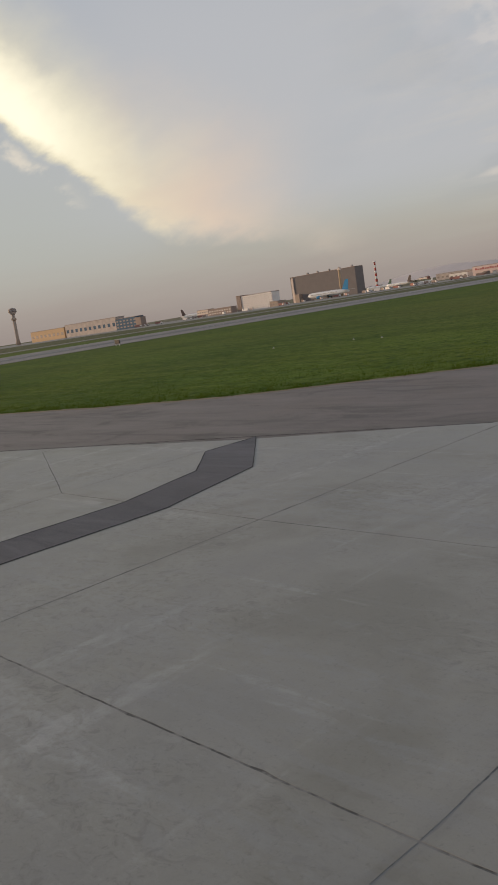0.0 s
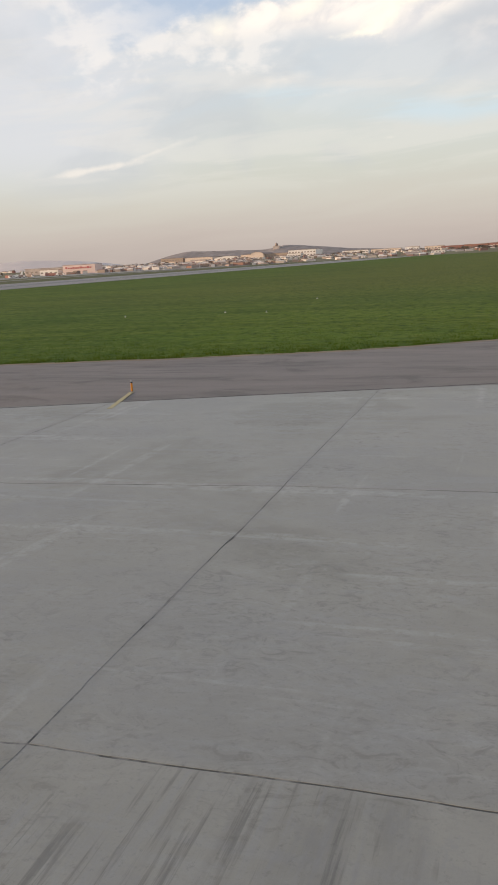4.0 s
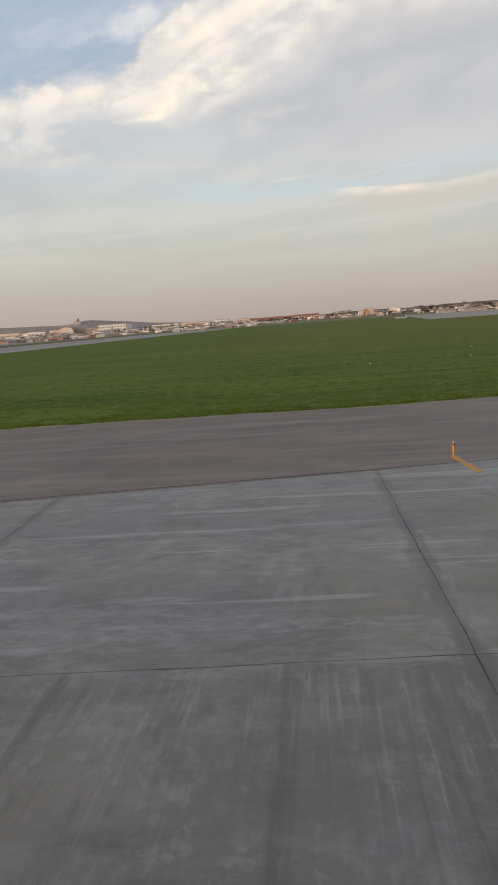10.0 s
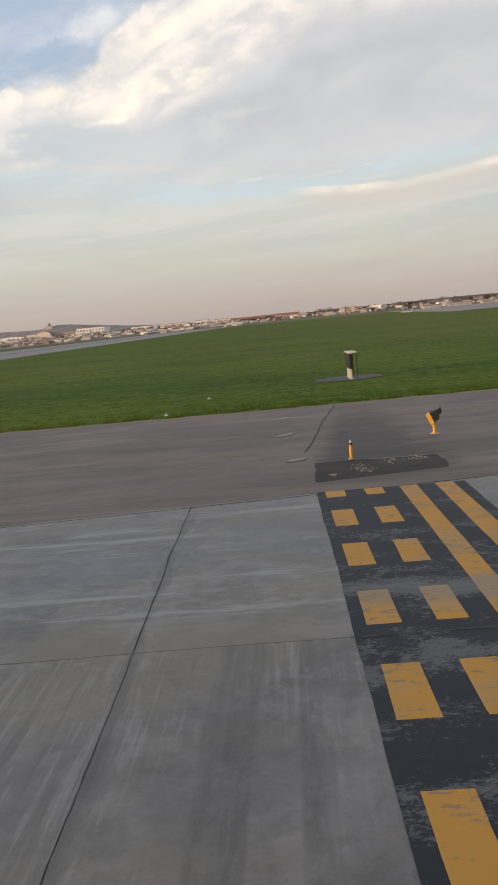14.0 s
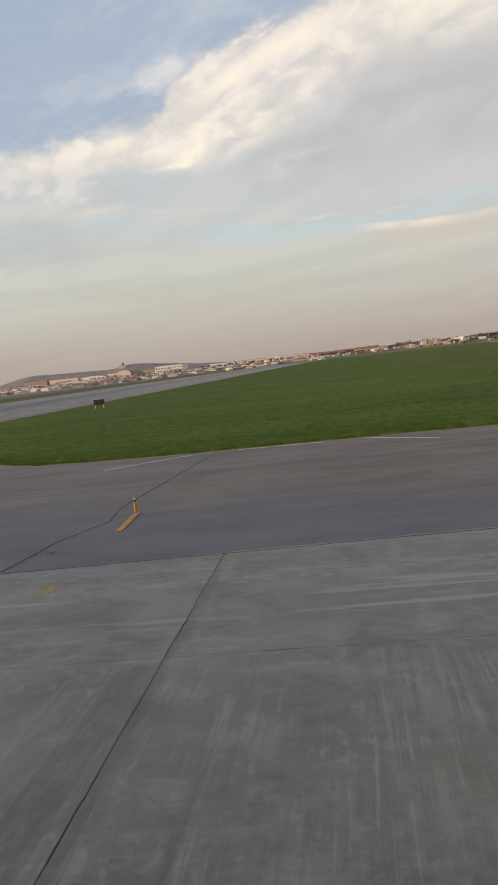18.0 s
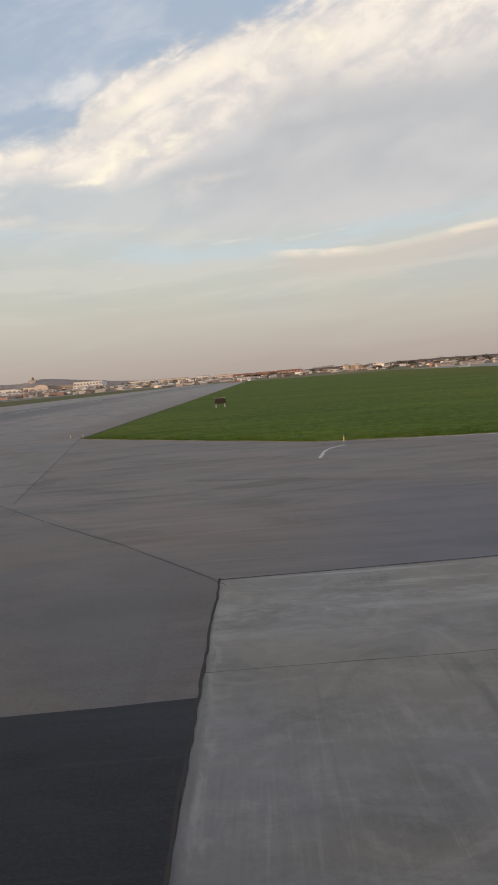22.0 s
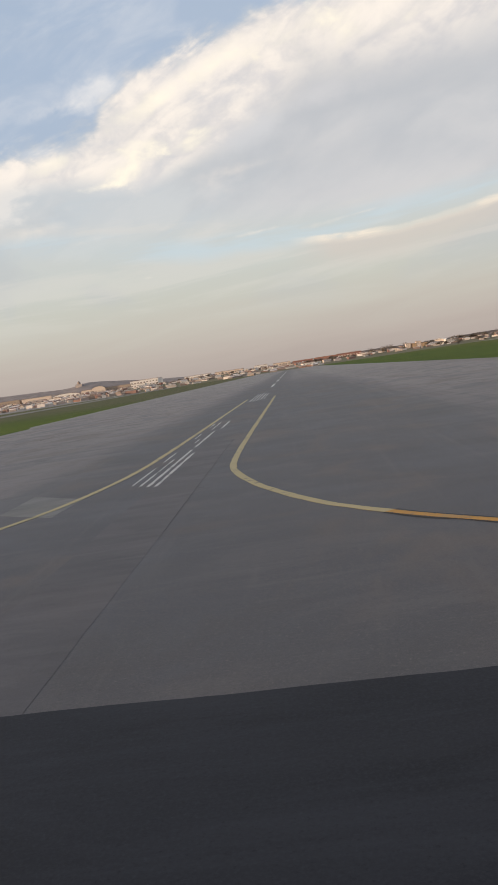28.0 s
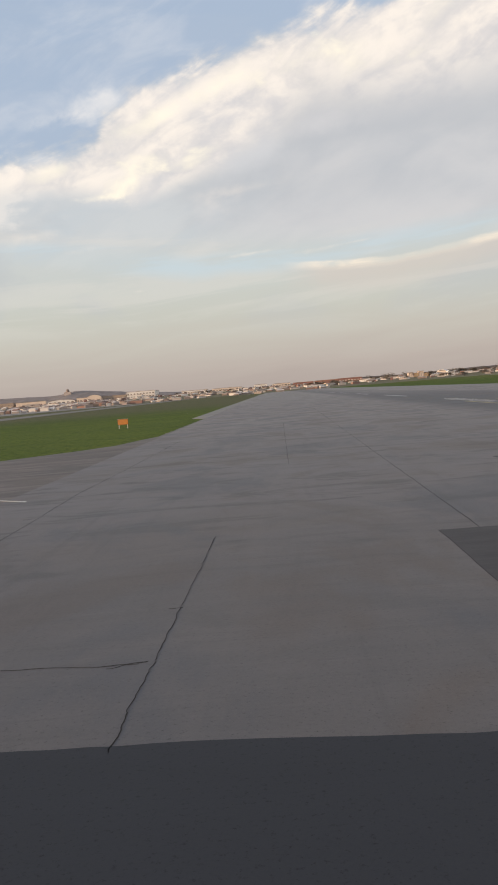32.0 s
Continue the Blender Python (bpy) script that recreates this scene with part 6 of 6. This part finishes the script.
def crowd():
    r = random.Random(23)
    co, faces = [], []
    for i in range(900):
        k = i % 6
        a = r.uniform(17, 29) if k < 3 else r.uniform(6, 18) if k == 3 else r.uniform(-17, 7)
        y = r.uniform(960, 1450) if a > 4 else r.uniform(1150, 1800)
        x, z, turn = 120 - y * math.tan(radians(a)), Z0 + rise(y) - 0.05, radians(r.uniform(-35, 35))
        wd, dp, h = r.uniform(3, 11) * (1.5 if r.random() < 0.15 else 1), r.uniform(3, 7), r.uniform(1.1, 3.0) * (1.25 if a > 17 else 1.0)
        c, s_ = math.cos(turn), math.sin(turn)
        def put(u, v, q):
            co.append((x + u * c - v * s_, y + u * s_ + v * c, z + q))
        n = len(co)
        for q in (0, h):
            for u, v in ((-wd, -dp), (wd, -dp), (wd, dp), (-wd, dp)):
                put(u / 2, v / 2, q)
        faces += [(n, n + 1, n + 5, n + 4), (n + 1, n + 2, n + 6, n + 5), (n + 2, n + 3, n + 7, n + 6), (n + 3, n, n + 4, n + 7), (n + 4, n + 5, n + 6, n + 7)]
        n = len(co)
        ridge = h + (r.uniform(0.5, 1.4) if r.random() < 0.6 else 0.2)
        for u, v in ((-wd, -dp), (wd, -dp), (wd, dp), (-wd, dp)):
            put(u * 0.54, v * 0.56, h + 0.06)
        put(-wd * 0.5, 0, ridge), put(wd * 0.5, 0, ridge)
        faces += [(n, n + 1, n + 5, n + 4), (n + 2, n + 3, n + 4, n + 5), (n + 1, n + 2, n + 5), (n + 3, n, n + 4)]
    me = bpy.data.meshes.new("far_town")
    me.from_pydata(co, [], faces)
    me.materials.append(crowd_material())
    return tagged(new("far_town", me), "crowd of small pale houses and sheds beyond the field", "buildings", kind="stuff")


crowd()


def service_vehicle(long, body_mat, label):
    """A van or lorry on the apron."""
    e = empty("service_vehicle", 5000, -4000, Z0)
    child("body", boxes((-long / 2, long * 0.28, -1.1, 1.1, 0.6, 3.0)), body_mat, e)
    child("cab", boxes((long * 0.29, long / 2, -1.05, 1.05, 0.6, 2.4)), WHITE, e)
    child("windscreen", boxes((long / 2 - 0.05, long / 2 + 0.05, -0.9, 0.9, 1.5, 2.2)), WINDOW, e)
    for u in (-0.32, 0.36):
        for q in (-1.0, 1.0):
            child("wheel", shifted(lathe([(0.42, -0.14), (0.45, 0.0), (0.42, 0.14)], 8, "y"), (long * u, q, 0.45)), DARK, e)
    return tagged(e, label, "service vehicle", "apron vehicles")


FLEET = [service_vehicle(7.0, WHITE, "white service lorry parked on the apron"), service_vehicle(9.0, DARKRED, "dark red lorry parked on the apron"), service_vehicle(6.0, ROOF, "brown container lorry on the apron")]
for i in range(46):
    a = rng.uniform(31, 54)
    y = rng.uniform(600, 700) if a > 46 else rng.uniform(690, 830)
    m = pose(156 - (y - 12) * math.tan(radians(a)), y, Z0, 0, 0, rng.uniform(-40, 40))
    if i < 3:
        FLEET[i].matrix_world = m
    else:
        copy_thing(FLEET[rng.randrange(3)], m)


# masts and towers
def striped_mast(x, y, h):
    e = empty("striped_mast", x, y, Z0)
    n = 10
    for k in range(n):
        child("segment", lathe([(2.3 - 0.1 * k, h * k / n), (2.3 - 0.1 * (k + 1), h * (k + 1) / n)], 10), REDW if k % 2 else WHITE, e)
    child("head", lathe([(2.2, h), (2.4, h + 1), (1.2, h + 2)], 10), WHITE, e)
    tagged(e, "tall red and white striped mast", "mast")


striped_mast(-713, 1140, 46)
mast = empty("floodlight_mast", -504, 800, Z0)
child("pole", lathe([(1.6, 0), (1.2, 32)], 10), SAND, mast)
child("lamp_head", boxes((-2.2, 2.2, -1, 1, 31.5, 33.5)), CREAM, mast)
tagged(mast, "sunlit pale floodlight mast before the hangar", "mast")
ctrl = empty("control_tower", -1024, 640, Z0)
child("shaft", lathe([(4.0, 0), (2.6, 8), (2.3, 47)], 12), TAN, ctrl)
child("cab", lathe([(2.4, 46), (6.0, 50), (6.2, 54), (4.5, 56)], 12), GREYW, ctrl)
child("cab_glass", lathe([(6.1, 50.3), (6.35, 53.2)], 12), WINDOW, ctrl)
child("roof", lathe([(6.3, 54), (5.0, 55.5), (1.0, 57)], 12), ROOF, ctrl)
child("balcony", lathe([(3.6, 38), (4.0, 39), (4.0, 41), (2.3, 42)], 12), TAN, ctrl)
tagged(ctrl, "slender tan airport control tower", "control tower")


def airliner(x, y, rz, s, tail_mat, label):
    """A parked jet with its nose along its own -X; s: scale, 1 is 57 m long."""
    e = empty("airliner", x, y, Z0, rz)
    e.scale = (s, s, s)
    prof = [(0.1, -28.5), (1.3, -27.6), (2.2, -25.8), (2.75, -22.5), (2.85, -18), (2.85, 10), (2.4, 17), (1.5, 23.5), (0.5, 28.2)]
    child("body", shifted(lathe(prof, 18, "x"), (0, 0, 5.2)), AIRWHITE, e)

    def panel(pts, axis, lo, hi):
        bm = bmesh.new()
        mk = (lambda u, v, q: (u, q, v)) if axis == "y" else (lambda u, v, q: (u, v, q))
        a = [bm.verts.new(mk(u, v, lo)) for u, v in pts]
        b = [bm.verts.new(mk(u, v, hi)) for u, v in pts]
        bm.faces.new(a), bm.faces.new(b[::-1])
        for i in range(len(pts)):
            j = (i + 1) % len(pts)
            bm.faces.new((a[i], a[j], b[j], b[i]))
        bmesh.ops.recalc_face_normals(bm, faces=bm.faces)
        return bm
    child("tail_fin", panel([(18.5, 7), (24.5, 17.2), (28.2, 17.2), (26.5, 6.5)], "y", -0.25, 0.25), tail_mat, e)
    for sgn in (-1, 1):
        child("wing", panel([(-7, 2.0 * sgn), (3.5, 2.0 * sgn), (9, 26 * sgn), (6.4, 26 * sgn)], "z", 4.0, 4.5), AIRWHITE, e)
        child("tailplane", panel([(20.5, 0.6 * sgn), (26, 0.6 * sgn), (28.4, 9 * sgn), (26.4, 9 * sgn)], "z", 6.2, 6.5), AIRWHITE, e)
        child("engine", shifted(lathe([(1.2, -9.5), (1.55, -8.4), (1.5, -5.5), (0.8, -3.8)], 12, "x"), (0, 9 * sgn, 2.6)), AIRBLUE if tail_mat is AIRBLUE else GREYW, e)
        child("landing_gear", boxes((0.6, 2.0, 3.2 * sgn - 0.4, 3.2 * sgn + 0.4, 0, 3.6)), DARK, e)
        child("window_row", boxes((-22, 14, 2.82 * sgn - 0.06, 2.82 * sgn + 0.06, 5.6, 5.95)), WINDOW, e)
    child("nose_gear", boxes((-22.6, -21.8, -0.3, 0.3, 0, 3.2)), DARK, e)
    return tagged(e, label, "airliner")


airliner(-512, 785, 3, 1.12, AIRBLUE, "white widebody airliner with a blue tail parked by the hangar")
airliner(-566, 1000, -6, 0.85, AIRDARK, "white parked airliner with a dark tail")
airliner(-514, 990, 4, 0.42, AIRWHITE, "small white parked airliner")
airliner(-744, 765, 190, 0.85, AIRDARK, "parked airliner with a dark tail fin")
airliner(162, 474, 20, 0.13, AIRWHITE, "small white aeroplane parked beside the far runway")
airliner(-640, 1050, 8, 0.8, AIRGREEN, "white parked airliner with a green tail")


# ---- hills ----
def hill(name, crest, y, deep, mat, label):
    bm = bmesh.new()
    rows = [[], [], []]
    n = len(crest)
    fine = spline(crest, 25)
    for x, h in fine:
        k = 1.2 * noise.noise((x * 0.02, 1, 2)) + 0.8 * noise.noise((x * 0.09, 3, 2))
        rows[0].append(bm.verts.new((x, y - deep, Z0)))
        rows[1].append(bm.verts.new((x, y, max(0.5, h + k))))
        rows[2].append(bm.verts.new((x, y + deep, Z0)))
    for r0, r1 in zip(rows, rows[1:]):
        for i in range(len(fine) - 1):
            bm.faces.new((r0[i], r0[i + 1], r1[i + 1], r1[i]))
    bmesh.ops.recalc_face_normals(bm, faces=bm.faces)
    return tagged(mesh_ob(name, bm, mat), label, "hill", kind="structure")


# the haze over the hill is mixed into its base colour
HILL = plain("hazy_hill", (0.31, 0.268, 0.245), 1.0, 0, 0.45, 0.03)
hill("backdrop", [(-1760, 5), (-1656, 43), (-1578, 60), (-1497, 71), (-1378, 67), (-1252, 64), (-1098, 60), (-1040, 68), (-992, 76), (-920, 71), (-835, 62), (-740, 52), (-652, 42), (-560, 36), (-480, 30), (-300, 18), (-150, 4)], 4000, 300, HILL, "low wooded hill with haze painted into its colour")
# base colour close to the sky's, to paint thicker haze on this ridge
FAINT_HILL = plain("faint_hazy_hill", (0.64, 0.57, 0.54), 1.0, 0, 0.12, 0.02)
hill("backdrop", [(-3150, 3), (-2950, 42), (-2760, 66), (-2560, 76), (-2400, 70), (-2200, 58), (-2000, 34), (-1800, 4)], 4150, 300, FAINT_HILL, "faint far ridge painted pale as if in haze")
RIDGE = plain("wooded_ridge", (0.15, 0.118, 0.098), 1.0, 0, 0.5, 0.05)
hill("backdrop", [(-420, 3), (-330, 12), (-200, 17), (-80, 14), (40, 17), (150, 15), (260, 20), (380, 18), (520, 21), (680, 22), (860, 20), (1050, 15), (1200, 3)], 2600, 200, RIDGE, "dark line of bare woods behind the houses")
tw = empty("hilltop_building", -1015, 3950, 62)
child("body", boxes((-16, 16, -10, 10, -8, 11)), GREYW, tw)
child("dome", shifted(lathe([(8, 0), (8, 6), (5.5, 11), (0.5, 15)], 10), (0, 0, 11)), ROOF, tw)
tagged(tw, "domed pale building on the hill", "building")

# ---- trees ----
BARK = plain("bark", (0.09, 0.065, 0.05), 0.9)
LEAF = plain("early_foliage", (0.19, 0.155, 0.12), 0.9, 0, 0.4, 0.5)


def tree(seed, h):
    r = random.Random(seed)
    e = empty("tree", 5000, -4000, Z0)
    tb = lathe([(h * 0.03, 0), (h * 0.02, h * 0.3), (h * 0.008, h * 0.75)], 7)
    for k in range(6):
        a, z = r.uniform(0, 6.28), h * r.uniform(0.25, 0.6)
        p0, p1 = Vector((0, 0, z)), Vector((math.cos(a) * h * 0.28, math.sin(a) * h * 0.28, z + h * 0.22))
        side_ = Vector((-math.sin(a), math.cos(a), 0)) * h * 0.008
        up = Vector((0, 0, h * 0.008))
        vs = [tb.verts.new(q) for q in (p0 - side_, p0 + side_, p0 + up * 2, p1)]
        for f in ((0, 1, 3), (1, 2, 3), (2, 0, 3)):
            tb.faces.new([vs[i] for i in f])
    child("trunk", tb, BARK, e)
    bm = bmesh.new()
    cl = [(Vector((r.gauss(0, 0.17), r.gauss(0, 0.17), r.uniform(0.16, 0.84))) * h, r.uniform(0.09, 0.17) * h) for _ in range(20)]
    for _ in range(560):
        c, rad = r.choice(cl)
        d_ = Vector((r.gauss(0, 1), r.gauss(0, 1), r.gauss(0, 1))).normalized() * rad * r.uniform(0.4, 1.0)
        q = c + d_
        s_ = h * r.uniform(0.02, 0.045)
        u = Vector((r.gauss(0, 1), r.gauss(0, 1), r.gauss(0, 1))).normalized()
        v = u.orthogonal().normalized()
        bm.faces.new([bm.verts.new(q + a * s_) for a in (u, v, -u, -v)])
    child("crown", bm, LEAF, e)
    return tagged(e, "leafing brownish tree on the skyline", "tree", "skyline trees")


trees = [tree(k, h) for k, h in ((1, 7), (2, 9.5), (3, 5.5), (4, 8))]
for i in range(270):
    a = rng.uniform(-28, 30) if i % 2 else rng.uniform(-20, 6)
    y = rng.uniform(1500, 2100) if a > 2 else rng.uniform(1150, 1900) if a > -8 else rng.uniform(1000, 1500)
    x = 50 - y * math.tan(radians(a))
    k = rng.uniform(0.45, 0.9) if a > 3 else rng.uniform(0.6, 1.25)
    m = pose(x, y, Z0 + rise(y), 0, 0, rng.uniform(0, 360)) @ Matrix.Diagonal((k * 1.6, k * 1.6, k, 1.0))
    if i < 4:
        trees[i].matrix_world = m
    else:
        copy_thing(trees[i % 4], m)
for i in range(26):
    copy_thing(trees[i % 4], pose(rng.uniform(-800, -690), rng.uniform(1190, 1220), Z0 + 2, 0, 0, rng.uniform(0, 360)))

def far_woods():
    """Bare bushes and trees past counting, between the far houses."""
    r = random.Random(31)
    co = []
    for _ in range(210):
        a = r.uniform(-20, 26)
        y = r.uniform(1250, 2000)
        x, z, h = 120 - y * math.tan(radians(a)), Z0 + rise(y), r.uniform(3.5, 8.5) * (1.25 if a < 2 else 0.8)
        for _ in range(90):
            q = Vector((x + r.gauss(0, 0.34) * h, y + r.gauss(0, 0.34) * h, z + h * r.uniform(0.05, 0.95) * (1 - 0.3 * r.random())))
            u = Vector((r.gauss(0, 1), r.gauss(0, 1), r.gauss(0, 1))).normalized()
            v, k = u.orthogonal().normalized(), h * r.uniform(0.04, 0.09)
            co += [q + u * k, q + v * k, q - u * k, q - v * k]
    me = bpy.data.meshes.new("far_woods")
    me.from_pydata(co, [], np.arange(len(co)).reshape(-1, 4).tolist())
    me.materials.append(LEAF)
    return tagged(new("far_woods", me), "brownish bare bushes and trees among the far houses", "woods", kind="stuff")


far_woods()

# ---- grass blades along the verge ----
def grass_blades(name, n, place, lo, hi, seed, mat, label):
    g = np.random.default_rng(seed)
    pts = place(g, n)
    n = len(pts)
    h = g.uniform(lo, hi, n)
    a = g.uniform(0, 2 * np.pi, n)
    wd = h * g.uniform(0.10, 0.2, n)
    ln = g.uniform(-0.5, 0.5, (n, 2)) * h[:, None]
    base = np.c_[pts, np.full(n, -0.055)]
    sd = np.c_[np.cos(a) * wd, np.sin(a) * wd, np.zeros(n)]
    tip = base + np.c_[ln, h]
    co = np.stack([base - sd, base + sd, tip], 1).reshape(-1, 3)
    me = bpy.data.meshes.new(name)
    me.from_pydata(co.tolist(), [], np.arange(3 * n).reshape(-1, 3).tolist())
    me.materials.append(mat)
    return tagged(new(name, me), label, "grass", kind="stuff")


def blade_material():
    mt, tr, b, p = material("grass_blades")
    rnd = nd(tr.t, "ShaderNodeNewGeometry").outputs["Random Per Island"]
    a = tr.noise(p, 0.05, 5, 0.6)
    g = tr.mix(tr.step(a, 0.3, 0.7), (0.044, 0.094, 0.006), (0.088, 0.136, 0.010))
    g = tr.mix(tr.m("MULTIPLY", rnd, 0.45), g, (0.17, 0.19, 0.045))
    tr.put(b.inputs["Base Color"], g)
    b.inputs["Roughness"].default_value = 0.8
    b.inputs["Specular IOR Level"].default_value = 0.1
    thin = nd(tr.t, "ShaderNodeBsdfTranslucent")
    tr.put(thin.inputs[0], g)
    both = nd(tr.t, "ShaderNodeMixShader")
    both.inputs[0].default_value = 0.45
    tr.t.links.new(b.outputs[0], both.inputs[1])
    tr.t.links.new(thin.outputs[0], both.inputs[2])
    tr.t.links.new(both.outputs[0], [n for n in tr.t.nodes if n.type == "OUTPUT_MATERIAL"][0].inputs[0])
    return mt


BLADE = blade_material()


def verge_points(g, n):
    x = g.uniform(32, 160, n * 2)
    vx, vy = np.array([p[0] for p in VERGE]), np.array([p[1] for p in VERGE])
    y = np.interp(x, vx, vy) + 0.1 + g.exponential(7.0, len(x))
    clump = np.array([noise.noise((a * 0.7, b * 0.7, 3.0)) for a, b in zip(x, y)])
    keep = clump > g.uniform(-0.5, 0.35, len(x))
    return np.c_[x, y][keep][:n]


grass_blades("grass_verge", 150000, verge_points, 0.02, 0.075, 5, BLADE, "short green mown grass beside the taxiway")

# dry fringe where the asphalt meets the grass
fringe = ragged(VERGE, 0.5, 0.16, 5)
tagged(mesh_ob("trim_verge", ribbon(fringe, 0.34, -0.007, 0.9), DIRT), "dry tan strip of soil along the asphalt edge", "soil strip", kind="structure")


def tuft_points(g, n):
    x = g.uniform(32, 160, n * 4)
    vx, vy = np.array([q[0] for q in VERGE]), np.array([q[1] for q in VERGE])
    y = np.interp(x, vx, vy) + 0.05 + g.exponential(0.9, len(x))
    clump = np.array([noise.noise((a * 1.6, b * 1.6, 8.0)) for a, b in zip(x, y)])
    return np.c_[x, y][clump > 0.12][:n]


grass_blades("grass_tufts", 22000, tuft_points, 0.05, 0.13, 9, BLADE, "longer uneven grass tufts along the asphalt edge")
